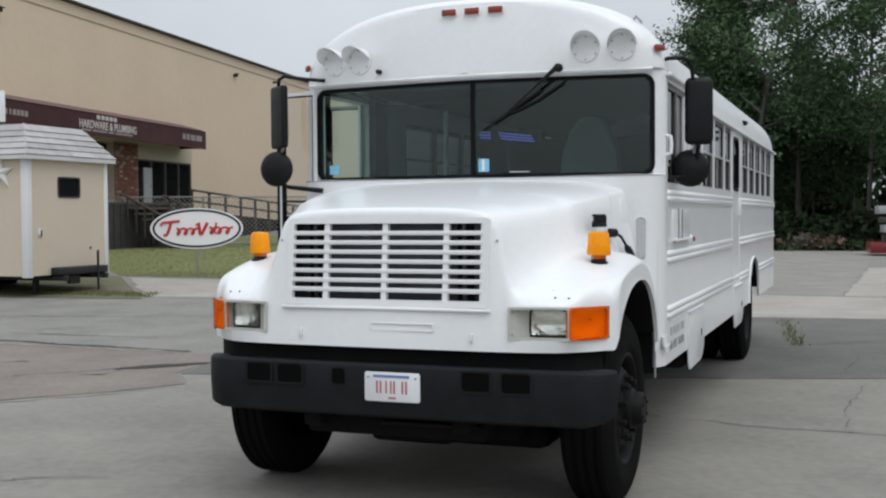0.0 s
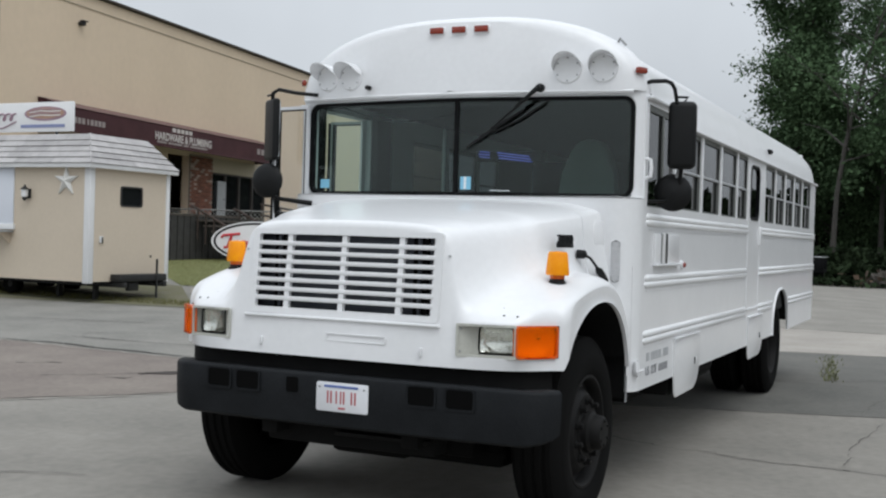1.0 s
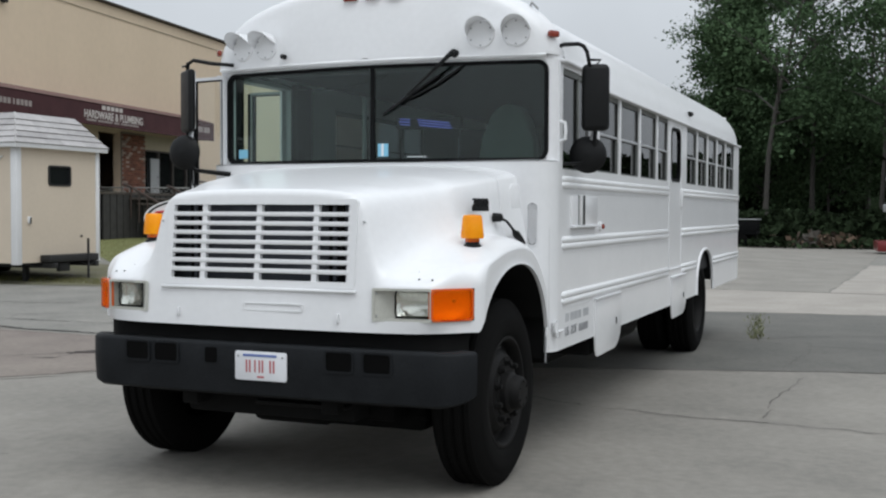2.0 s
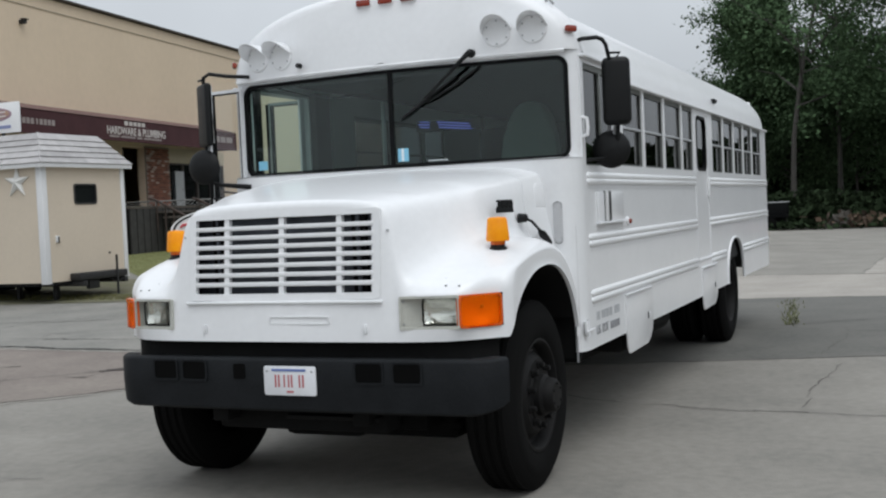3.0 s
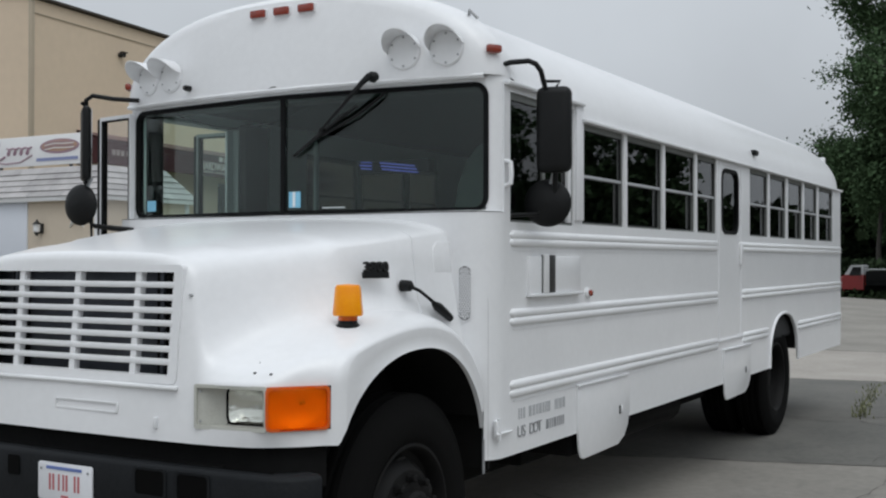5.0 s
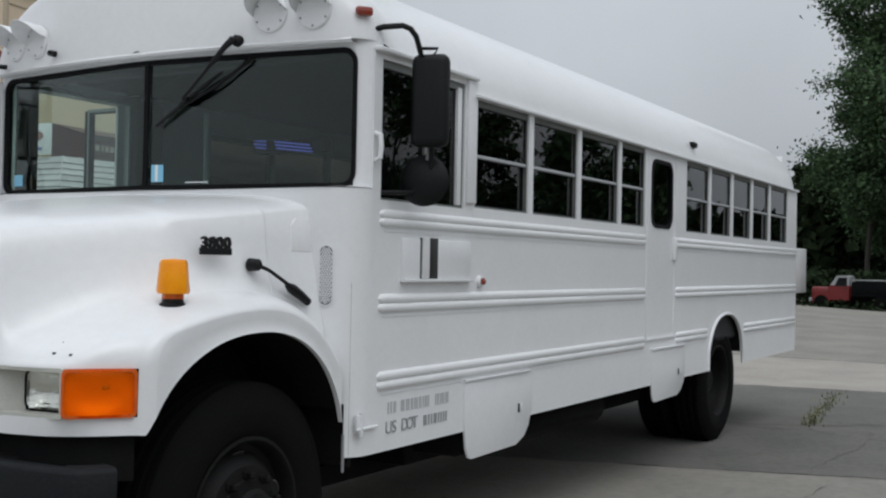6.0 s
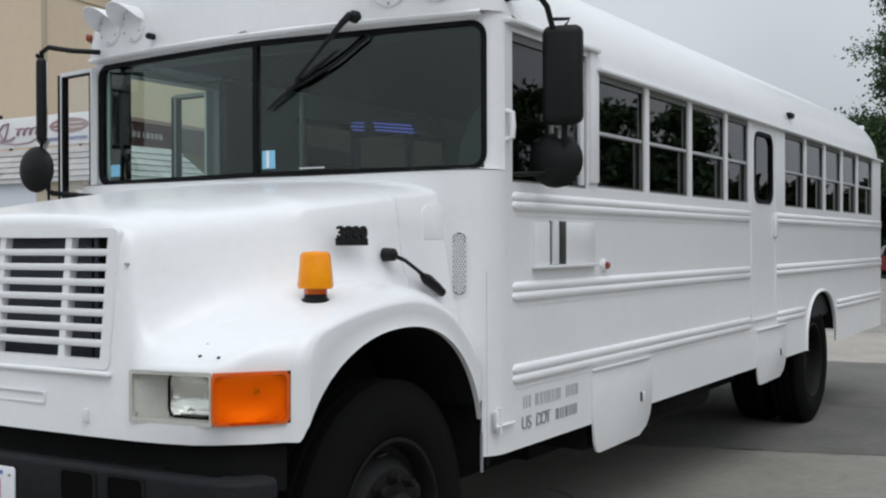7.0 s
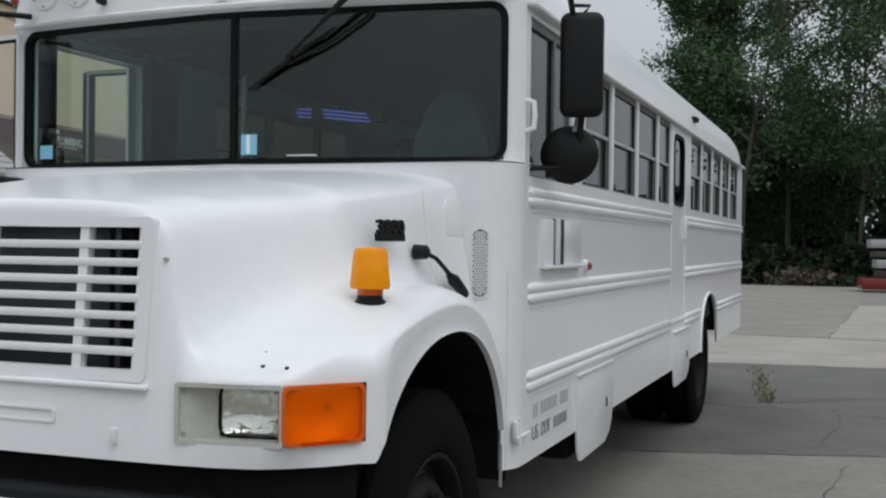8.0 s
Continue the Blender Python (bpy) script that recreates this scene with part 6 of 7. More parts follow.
for x in (BX + 0.45, BX + 2.65):
    part("sign_leg", box((x, sy + 0.06, 3.5), (x + 0.05, sy + 0.11, 4.1)), IRON, board)
part("sign_lamp", box((BX + 0.03, sy - 0.02, 4.28), (BX + 0.17, sy + 0.12, 4.37), 0.02), IRON, board)
# running gear and tongue
for y in (13.05, 14.30):
    part("chassis_beam", box((X0 + 0.2, y - 0.05, 0.36), (X1 + 0.34, y + 0.05, 0.47), 0.01), IRON, trailer)
part("tongue_box", box((X1 + 0.02, 12.93, 0.48), (X1 + 0.30, 14.40, 0.63), 0.02), IRON, trailer, "black steel tongue frame")
part("jack", tube([(X1 + 0.30, 14.06, TZ), (X1 + 0.30, 14.06, 0.95)], 0.026, 10), IRON, trailer)
part("tongue_hanger", box((X1 + 0.10, 13.30, 0.28), (X1 + 0.20, 13.62, 0.47), 0.02), IRON, trailer)
part("safety_chain", tube([(X1 + 0.24, 13.9, 0.46), (X1 + 0.27, 14.1, 0.36), (X1 + 0.28, 14.3, 0.47)], 0.014, 6), IRON, trailer)
part("jack_crank", tube([(X1 + 0.30, 14.06, 0.93), (X1 + 0.37, 13.98, 0.95)], 0.014, 6), IRON, trailer)
for x, y in ((-15.6, 12.75), (-16.4, 12.75), (-15.6, 14.5), (-16.4, 14.5)):
    m = Matrix.Translation((x, y, TZ + 0.22)) @ Matrix.Rotation(radians(90), 4, "X")
    wh = part("wheel", lathe([(0.12, -0.09), (0.20, -0.10), (0.225, -0.06), (0.225, 0.06), (0.20, 0.10), (0.12, 0.09)], m, 28), RUBBER, trailer)
    part("rim", lathe([(0.125, 0.08), (0.09, 0.085), (0.03, 0.10)], m, 20), IRON, wh)
for x in (-13.6, -14.6, -18.0):
    part("support_block", box((x, 12.98, TZ - 0.05), (x + 0.09, 13.10, 0.42), 0.01), IRON, trailer)

# ---- hardware shop ----
TURN_B = radians(8.0)
SHOP = Matrix.Translation((-21.8, 17.8, 0)) @ Matrix.Rotation(TURN_B, 4, "Z")
shop = thing("hardware_shop", "large tan metal-sided shop with a long maroon awning", "building", SHOP)
EAVE, LEN, DEEP = 8.90, 42.0, 26.0
wallp = panel([0.0, LEN], [0.3, EAVE], [(9.2, 2.05, 10.68, 4.35), (12.34, 2.05, 16.95, 3.86)], lambda u, v, w: (-w, u, v), 0.3)
part("long_wall", wallp, TAN, shop)
part("gable_wall", box((-DEEP, 0.0, 0.3), (-0.3, 0.3, EAVE)), TAN, shop)
part("back_wall", box((-DEEP, LEN - 0.3, 0.3), (-0.3, LEN, EAVE)), TAN, shop)
part("far_wall", box((-DEEP, 0.3, 0.3), (-DEEP + 0.3, LEN - 0.3, EAVE)), TAN, shop)
bm = sheet([[(-DEEP / 2, -0.1, EAVE + 1.6), (-DEEP / 2, LEN + 0.1, EAVE + 1.6)], [(0.12, -0.1, EAVE + 0.06), (0.12, LEN + 0.1, EAVE + 0.06)]])
sheet([[(-DEEP / 2, -0.1, EAVE + 1.6), (-DEEP / 2, LEN + 0.1, EAVE + 1.6)], [(-DEEP - 0.1, -0.1, EAVE + 0.06), (-DEEP - 0.1, LEN + 0.1, EAVE + 0.06)]], bm)
part("roof", bm, ROOFEDGE, shop)
part("gable_fill", prism([(-DEEP, EAVE), (0, EAVE), (-DEEP / 2, EAVE + 1.6)], lambda u, v, w: (u, w, v), 0.2), TAN, shop)
part("eave_gutter", box((-0.05, -0.12, EAVE + 0.02), (0.14, LEN, EAVE + 0.10), 0.02), ROOFEDGE, shop)
part("fascia", box((0.0, -0.02, EAVE - 0.40), (0.03, LEN, EAVE - 0.37), 0.006), TAN_TRIM, shop)
part("corner_trim", box((-0.02, -0.05, 0.3), (0.06, 0.10, EAVE - 0.05), 0.01), TAN_TRIM, shop)
for y, z in ((3.84, 7.95), (21.54, 8.1)):
    lamp = part("wall_lamp", box((0.0, y - 0.09, z - 0.06), (0.18, y + 0.09, z + 0.06), 0.02), IRON, shop)
    part("lamp_visor", box((0.08, y - 0.12, z + 0.06), (0.24, y + 0.12, z + 0.09), 0.01), ROOFEDGE, lamp)
# awning
AW0, AW1, OUT = 1.9, 16.0, 1.15
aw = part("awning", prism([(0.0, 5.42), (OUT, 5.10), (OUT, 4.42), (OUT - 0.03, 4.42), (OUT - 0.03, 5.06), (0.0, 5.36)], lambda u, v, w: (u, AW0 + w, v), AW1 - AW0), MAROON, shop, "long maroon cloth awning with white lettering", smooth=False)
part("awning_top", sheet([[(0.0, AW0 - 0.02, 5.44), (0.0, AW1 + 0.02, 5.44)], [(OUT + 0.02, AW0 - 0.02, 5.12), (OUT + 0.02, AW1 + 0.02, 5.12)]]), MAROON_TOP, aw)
for y in (AW0, AW1 - 0.03):
    part("awning_end", prism([(0.0, 5.40), (OUT - 0.02, 5.08), (OUT - 0.02, 4.42), (0.0, 4.42)], lambda u, v, w: (u, y + w, v), 0.03), MAROON, aw)
part("awning_valance", box((OUT - 0.02, AW0, 4.38), (OUT + 0.012, AW1, 4.44), 0.008), MAROON, aw)
face = lambda y, z: Matrix.Translation((OUT + 0.006, y, z)) @ Matrix.Rotation(radians(90), 4, "Z") @ Matrix.Rotation(radians(90), 4, "X")
lettering("awning_words", "HARDWARE & PLUMBING", LETTER, aw, face(8.36, 4.715) @ Matrix.Diagonal((0.88, 1, 1, 1)), 0.27, 0.01, bold=0.006)
for y, w_ in ((7.3, 0.22), (7.6, 0.20), (7.87, 0.20), (8.14, 0.20), (8.41, 0.20)):
    part("name_bar", box((OUT, y + 0.25, 4.93), (OUT + 0.008, y + 0.25 + w_, 5.07)), LETTER, aw)
for y, w_ in ((6.6, 0.6), (7.3, 0.9), (8.3, 0.35), (8.75, 1.2)):
    part("small_bar", box((OUT, y, 4.50), (OUT + 0.008, y + w_, 4.565)), LETTER_DIM, aw)
for y, w_ in ((2.06, 0.15), (2.26, 0.15), (2.46, 0.15), (2.72, 0.08), (2.88, 0.15), (3.08, 0.15), (3.28, 0.15), (3.48, 0.15)):
    part("number_bar", box((OUT, y, 4.67), (OUT + 0.008, y + w_, 4.84)), LETTER_DIM, aw)
for y, w_ in ((13.9, 0.25), (14.25, 0.25), (14.6, 0.4), (15.1, 0.5)):
    part("word_bar", box((OUT, y, 4.68), (OUT + 0.008, y + w_, 4.90)), LETTER_DIM, aw)
# shop front under the awning
part("entry_recess", box((-1.3, 9.2, 2.0), (-1.2, 10.68, 4.4)), IRON, shop)
en = part("entry_door", box((-0.9, 9.4, 2.08), (-0.84, 10.5, 4.2), 0.01), DARKGLASS, shop)
part("door_frame", ring([(9.3, 2.05), (10.6, 2.05), (10.6, 4.3), (9.3, 4.3)], [(9.4, 2.15), (10.5, 2.15), (10.5, 4.2), (9.4, 4.2)], lambda u, v, w: (-0.80 - w, u, v), 0.08), ROOFEDGE, en)
for k, (a, b) in enumerate(((12.34, 13.50), (13.50, 14.65), (14.65, 15.80), (15.80, 16.95))):
    wn_ = part("window", ring([(a, 2.05), (b, 2.05), (b, 3.86), (a, 3.86)], [(a + 0.06, 2.11), (b - 0.06, 2.11), (b - 0.06, 3.80), (a + 0.06, 3.80)], lambda u, v, w: (0.02 - w, u, v), 0.10), ROOFEDGE, shop)
    part("pane", box((-0.06, a + 0.05, 2.10), (-0.05, b - 0.05, 3.81)), DARKGLASS, wn_)
sd = part("service_door", box((-0.03, 12.86, 2.06), (0.035, 13.50, 3.55), 0.01), DOORPAINT, shop, "pale grey service door")
part("door_knob", lathe([(0.035, 0), (0.035, 0.06)], Matrix.Translation((0.035, 13.34, 2.85)) @ Matrix.Rotation(radians(90), 4, "Y"), 10), GREYMETAL, sd)
part("header_panel", box((0.002, 12.34, 3.87), (0.03, 17.0, 4.42)), CREAM, shop)
# deck, stairs, ramp and rails before the entry
deck = thing("entry_deck", "raised wooden deck with stairs and brown rails", "deck", SHOP @ Matrix.Translation((0, 0, -0.22)))
part("deck_boards", box((0.35, 5.2, 2.28), (2.6, 11.7, 2.36)), DECKWOOD, deck)
part("deck_skirt", box((2.45, 5.2, 0.7), (2.55, 11.7, 2.28)), CHASSIS, deck)
for k in range(16):
    y = 5.25 + 0.405 * k
    part("skirt_board", box((2.55, y, 0.6), (2.585, y + 0.34, 2.27), 0), SKIRTGREY, deck, smooth=False)
for k in range(7):
    part("stair_tread", box((2.6 + 0.28 * k, 6.75, 2.12 - 0.18 * k), (2.9 + 0.28 * k, 9.55, 2.18 - 0.18 * k), 0.01), DECKWOOD, deck)
for y in (6.67, 9.6):
    part("stair_rail", tube([(2.45, y, 2.62), (2.65, y, 2.56), (4.6, y, 1.55)], 0.05, 6), WOODRAIL, deck)
    for k in range(7):
        x = 2.7 + 0.3 * k
        part("baluster", box((x, y - 0.02, 1.55 - 0.52 * (x - 2.65)), (x + 0.04, y + 0.02, 2.55 - 0.52 * (x - 2.65)), 0), WOODRAIL, deck, smooth=False)
rp = [(2.5, 11.7, 2.86), (2.5, 17.7, 2.58), (2.5, 28.0, 2.10)]
part("ramp", sheet([[(0.8, y, z - 0.75) for _, y, z in rp], [(2.5, y, z - 0.75) for _, y, z in rp]]), DECKWOOD, deck)
part("ramp_side", sheet([[(2.46, y, 0.5) for _, y, z in rp], [(2.46, y, z - 0.75) for _, y, z in rp]]), CHASSIS, deck)
for dz in (0.0, -0.40):
    part("ramp_rail", tube([(x, y, z + dz) for x, y, z in rp], 0.045, 6), WOODRAIL, deck)
for k in range(10):
    y = 11.75 + 1.5 * k
    z = 2.86 - 0.0467 * (y - 11.7)
    part("ramp_post", box((2.47, y, 0.6), (2.55, y + 0.1, z), 0), WOODRAIL, deck, smooth=False)

# ---- lawn, verge, oval sign, fence ----


def patch(name, poly_rows, mat, z, label, cat):
    bm = sheet([[(x, y, lift(x, y) + z) for x, y in row] for row in poly_rows])
    return tagged(finish(name, bm, mat, smooth=True), label, cat, kind="structure")


def lerp_rows(a, b, c, d, nu, nv):
    """Rows of a patch whose corners are a, b (near) and c, d (far)."""
    rows = []
    for j in range(nv + 1):
        t = j / nv
        p, q = (a[0] + (c[0] - a[0]) * t, a[1] + (c[1] - a[1]) * t), (b[0] + (d[0] - b[0]) * t, b[1] + (d[1] - b[1]) * t)
        rows.append([(p[0] + (q[0] - p[0]) * k / nu, p[1] + (q[1] - p[1]) * k / nu) for k in range(nu + 1)])
    return rows


patch("lawn", lerp_rows((-14.4, 16.9), (-2.0, 19.6), (-26, 27), (-14, 44), 24, 24), GRASS, 0.012, "strip of mown grass before the shop", "lawn")
patch("verge", lerp_rows((-30, 7.8), (-11.0, 13.1), (-30, 16.5), (-14.3, 16.8), 24, 10), SOIL, 0.010, "gritty verge with weeds under the trailer", "verge")


def blades(name, n, area, h, mat, label, seed, wild=0.0):
    r = np.random.RandomState(seed)
    verts, faces = [], []
    for k in range(n):
        u, v = r.rand(2)
        a, b, c, d = area
        px = (a[0] * (1 - u) + b[0] * u) * (1 - v) + (c[0] * (1 - u) + d[0] * u) * v
        py = (a[1] * (1 - u) + b[1] * u) * (1 - v) + (c[1] * (1 - u) + d[1] * u) * v
        if wild:
            px, py = px + r.randn() * wild, py + r.randn() * wild
        pz = lift(px, py)
        ang, hh, w = r.rand() * math.tau, h * (0.5 + r.rand()), 0.006 + 0.007 * r.rand()
        dx, dy = math.cos(ang) * w, math.sin(ang) * w
        lx, ly = r.randn(2) * hh * 0.3
        i = len(verts)
        verts += [(px - dx, py - dy, pz), (px + dx, py + dy, pz), (px + lx, py + ly, pz + hh)]
        faces.append((i, i + 1, i + 2))
    me = bpy.data.meshes.new(name)
    me.from_pydata(verts, [], faces)
    me.materials.append(mat)
    return tagged(new(name, me), label, "grass", kind="stuff")


blades("lawn_grass", 60000, ((-14.4, 16.9), (-4.0, 19.1), (-24, 26), (-14, 40)), 0.03, BLADE, "short green grass blades of the lawn", 1)
blades("verge_grass", 7000, ((-24, 11.0), (-11.0, 13.4), (-24, 12.2), (-11.3, 14.2)), 0.05, BLADE, "thin weeds along the road edge", 2)

osign = thing("oval_sign", "white oval hardware sign with black rim on a post", "sign", Matrix.Translation((-12.55, 17.4, 0)) @ Matrix.Rotation(radians(33), 4, "Z"))
ell = lambda a, b, n=48: [(a * math.cos(k * math.tau / n), 1.365 + b * math.sin(k * math.tau / n)) for k in range(n)]
part("sign_board", prism(ell(1.08, 0.485), lambda u, v, w: (u, 0.03 - w, v), 0.06), SIGNWHITE, osign)
part("black_rim", ring(ell(1.03, 0.455), ell(0.975, 0.405), lambda u, v, w: (u, -0.032 - w, v), 0.006), SIGNBLACK, osign)
part("sign_post", box((-0.025, 0.03, 0.0), (0.025, 0.08, 1.2), 0.005), GALV, osign)
part("brush_stroke", tube([(-0.84, -0.036, 1.44), (-0.80, -0.036, 1.50), (-0.40, -0.036, 1.545)], 0.033, 6), SIGNRED, osign)
part("brush_stroke", tube([(-0.60, -0.036, 1.51), (-0.64, -0.036, 1.36), (-0.70, -0.036, 1.22), (-0.78, -0.036, 1.21)], 0.035, 6), SIGNRED, osign)
part("brush_stroke", tube([(u, -0.036, v) for u, v in script(-0.50, 1.295, 3, 0.165, 0.075)], 0.026, 6), SIGNRED, osign)
part("brush_stroke", tube([(-0.02, -0.036, 1.44), (0.04, -0.036, 1.50), (0.07, -0.036, 1.22), (0.10, -0.036, 1.22), (0.24, -0.036, 1.50)], 0.035, 6), SIGNRED, osign)
part("brush_stroke", tube([(u, -0.036, v) for u, v in script(0.26, 1.315, 3, 0.185, 0.075)], 0.026, 6), SIGNRED, osign)
part("brush_stroke", tube([(0.45, -0.036, 1.50), (0.40, -0.036, 1.26), (0.47, -0.036, 1.25)], 0.024, 6), SIGNRED, osign)


fence = thing("chain_link_fence", "grey chain-link fence with steel posts", "fence")
F0, F1 = Vector((-34.0, 21.0, 0)), Vector((-10.0, 33.5, 0))
fp = lambda t: (F0 + (F1 - F0) * t)
FT = lambda p: lift(p.x, p.y)
n_post = 11
for k in range(n_post):
    p = fp(k / (n_post - 1))
    part("post", tube([(p.x, p.y, FT(p) - 0.1), (p.x, p.y, FT(p) + 1.75)], 0.035, 8), GALV, fence)
for h in (0.08, 1.72):
    part("rail", tube([(fp(t).x, fp(t).y, FT(fp(t)) + h) for t in spans(0, 1, 10)], 0.024, 6), GALV, fence)
bm = bmesh.new()
ln = (F1 - F0).length
for k in range(int(ln / 0.16)):
    for d in (1, -1):
        t0 = k * 0.16 / ln
        t1 = t0 + d * 1.62 / ln
        if 0 <= t1 <= 1:
            p, q = fp(t0), fp(t1)
            tube([(p.x, p.y, FT(p) + 0.08), (q.x, q.y, FT(q) + 1.70)], 0.008, 3, bm, caps=False)
tagged(part("wire_mesh", bm, GALV, fence, smooth=False), kind="stuff")

# ---- woods ----


def leaf_mesh(name, centres, sizes, seed, mat):
    """Many small, bent leaf sprays round the given centres, as one mesh."""
    r = np.random.RandomState(seed)
    n = len(centres)
    a = r.randn(n, 3)
    a /= np.linalg.norm(a, axis=1, keepdims=True)
    b = np.cross(a, r.randn(n, 3))
    b /= np.linalg.norm(b, axis=1, keepdims=True)
    s = sizes[:, None]
    v = np.stack([centres - a * s, centres - b * s * 0.55 + 0.1 * s, centres + a * s * 1.1, centres + b * s * 0.6 - 0.1 * s], 1).reshape(-1, 3)
    me = bpy.data.meshes.new(name)
    me.from_pydata(v.tolist(), [], np.arange(4 * n).reshape(-1, 4).tolist())
    me.materials.append(mat)
    return me


def tree(x, y, h, seed, leaves, spread=0.30, low=0.25, size=0.24, mat=LEAF, taper=0.72, lean=None, gaps=0.56, label="tall dark green leafy tree at the yard's edge"):
    r = np.random.RandomState(seed)
    t = thing("tree", label, "tree", Matrix.Translation((x, y, 0)), "trees round the yard")
    bend = r.randn(2) * 0.03 * h if lean is None else lean
    trunk = [(bend[0] * (k / 8) ** 2 + r.randn() * 0.05, bend[1] * (k / 8) ** 2, h * 0.92 * k / 8 - 0.2 * (k == 0)) for k in range(9)]
    r0 = 0.0080 * h
    part("trunk", tube(trunk, [r0 * (1.35 if k == 0 else 1 - 0.11 * k) for k in range(9)], 9), BARK, t)
    cents, sizes = [], []
    limbs = 26
    for k in range(limbs):
        f = low + (0.97 - low) * (k / (limbs - 1)) ** 0.9
        i = min(int(f / 0.92 * 8), 7)
        base = Vector(trunk[i]).lerp(Vector(trunk[min(i + 1, 8)]), 0.5)
        base.z = h * f * 0.92
        ang = k * 2.4 + r.randn() * 0.4
        reach = h * spread * (1.05 - taper * ((f - low) / (1 - low)) ** 1.4) * (0.65 + 0.6 * r.rand())
        rise = reach * (0.05 + 0.85 * r.rand())
        tip = base + Vector((math.cos(ang) * reach, math.sin(ang) * reach, rise))
        mid = base.lerp(tip, 0.5) + Vector((0, 0, 0.08 * reach))
        part("limb", tube([base, mid, tip], [0.035 + 0.008 * reach, 0.028, 0.010], 5), BARK, t)
        m = 8
        for q in range(m):
            if f > 0.36 and r.rand() < gaps:
                continue
            p = base.lerp(tip, 0.30 + 0.80 * (q + r.rand()) / m) + Vector(r.randn(3) * (0.12 * reach, 0.12 * reach, 0.06 * reach + 0.2))
            rad = 0.26 + 0.075 * reach * (0.5 + 0.9 * r.rand())
            cnt = max(4, int(leaves / (limbs * m) * (0.25 + 1.7 * r.rand() ** 1.3) * (1.3 if f < 0.40 else 0.66)))
            cloud_ = r.randn(cnt, 3)
            cents.append(np.array(p) + cloud_ * (rad, rad, rad * 0.8))
            sizes.append(size * (0.5 + 0.9 * r.rand(cnt)))
    me = leaf_mesh("crown", np.concatenate(cents), np.concatenate(sizes), seed + 1, mat)
    crown = new("crown", me)
    crown.parent = t
    tagged(crown, kind="stuff")
    return t


TREES = [(-6.2, 61, 19.5, 80000, 0.185, 0.22, None), (-6.6, 71, 24, 60000, 0.18, 0.2, None), (-3.2, 53.5, 19, 30000, 0.20, 0.34, (3.6, 0.5)), (-1.4, 61, 20, 36000, 0.24, 0.22, None), (1.4, 66, 21, 22000, 0.25, 0.25, None), (3.6, 60, 19, 40000, 0.25, 0.22, None), (2.4, 53.5, 17, 40000, 0.22, 0.30, None), (-0.6, 64, 11.5, 34000, 0.30, 0.2, None), (-4.6, 66, 11.0, 34000, 0.30, 0.2, None)]
for k, (x, y, h, n, sp, low, lean) in enumerate(TREES):
    tree(x, y, h, 11 + 7 * k, n, sp * (0.78 if k < 2 else 1), low=low, size=0.108, taper=0.25 if k < 2 else 0.62, lean=lean, gaps=0.22 if k < 2 else 0.62)
# trees along the far side of the yard, mirrored in the bus windows
for k, (x, y, h) in enumerate(((17.5, 51, 8.5), (21, 49, 8.5), (25.5, 48, 10), (29, 45, 15), (35, 41, 14), (34, 26, 13), (36, 12, 12), (40, -4, 12))):
    tree(x, y, h, 201 + 5 * k, 18000, 0.30, low=0.10, size=0.2)


def thicket(name, n, x0, x1, y0, y1, h, seed, mat, label, size=0.28, shape=1.0):
    r = np.random.RandomState(seed)
    m = 160
    cx, cy = x0 + (x1 - x0) * r.rand(m), y0 + (y1 - y0) * r.rand(m)
    ch = h * (0.35 + 0.65 * r.rand(m))
    who = r.randint(0, m, n)
    v = r.rand(n) ** shape
    p = np.stack([cx[who] + r.randn(n) * 0.7, cy[who] + r.randn(n) * 0.6, ch[who] * v], 1)
    me = leaf_mesh(name, p, size * (0.5 + 0.9 * r.rand(n)), seed + 1, mat)
    return tagged(new(name, me), label, "undergrowth", kind="stuff")


# low and rear foliage, its shade carried by the dark leaf colour
thicket("undergrowth", 26000, -10.5, 3.6, 51, 57, 1.7, 5, UNDER, "undergrowth at the foot of the woods, shade put into its colour", 0.20)
thicket("undergrowth_beside", 60000, 3.8, 34, 50, 55, 4.6, 15, UNDER, "tall bushes at the edge of the woods, shade put into their colour", 0.34)
thicket("undergrowth_back", 36000, -12.0, 0.8, 70, 82, 9.5, 6, UNDER, "woods behind the yard, their deep shade put into the colour", 0.55)
# two unseen hedges, added to hold low sky light off the ground
thicket("undergrowth_side", 20000, 34, 40, -12, 44, 5.0, 8, UNDER, "unseen dark hedge beside the yard, added to cut low light", 0.5)
thicket("undergrowth_front", 20000, -34, 38, -46, -40, 3.4, 12, UNDER, "unseen dark hedge behind the camera, added to cut low light", 0.5)
thicket("dry_brush", 350, 0.1, 0.6, 46.2, 47.0, 0.7, 7, BROWNBRUSH, "dry brown brush beside the rubble", 0.16)
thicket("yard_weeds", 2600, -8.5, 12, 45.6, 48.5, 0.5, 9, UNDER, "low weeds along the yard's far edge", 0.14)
bm = sheet([[(x, y, 0.02) for x in (-40, -14, 0, 20, 40)] for y in (45, 60, 90)])
tagged(finish("forest_floor", bm, LITTER), "dark leaf-littered ground under the trees", "ground", kind="structure")

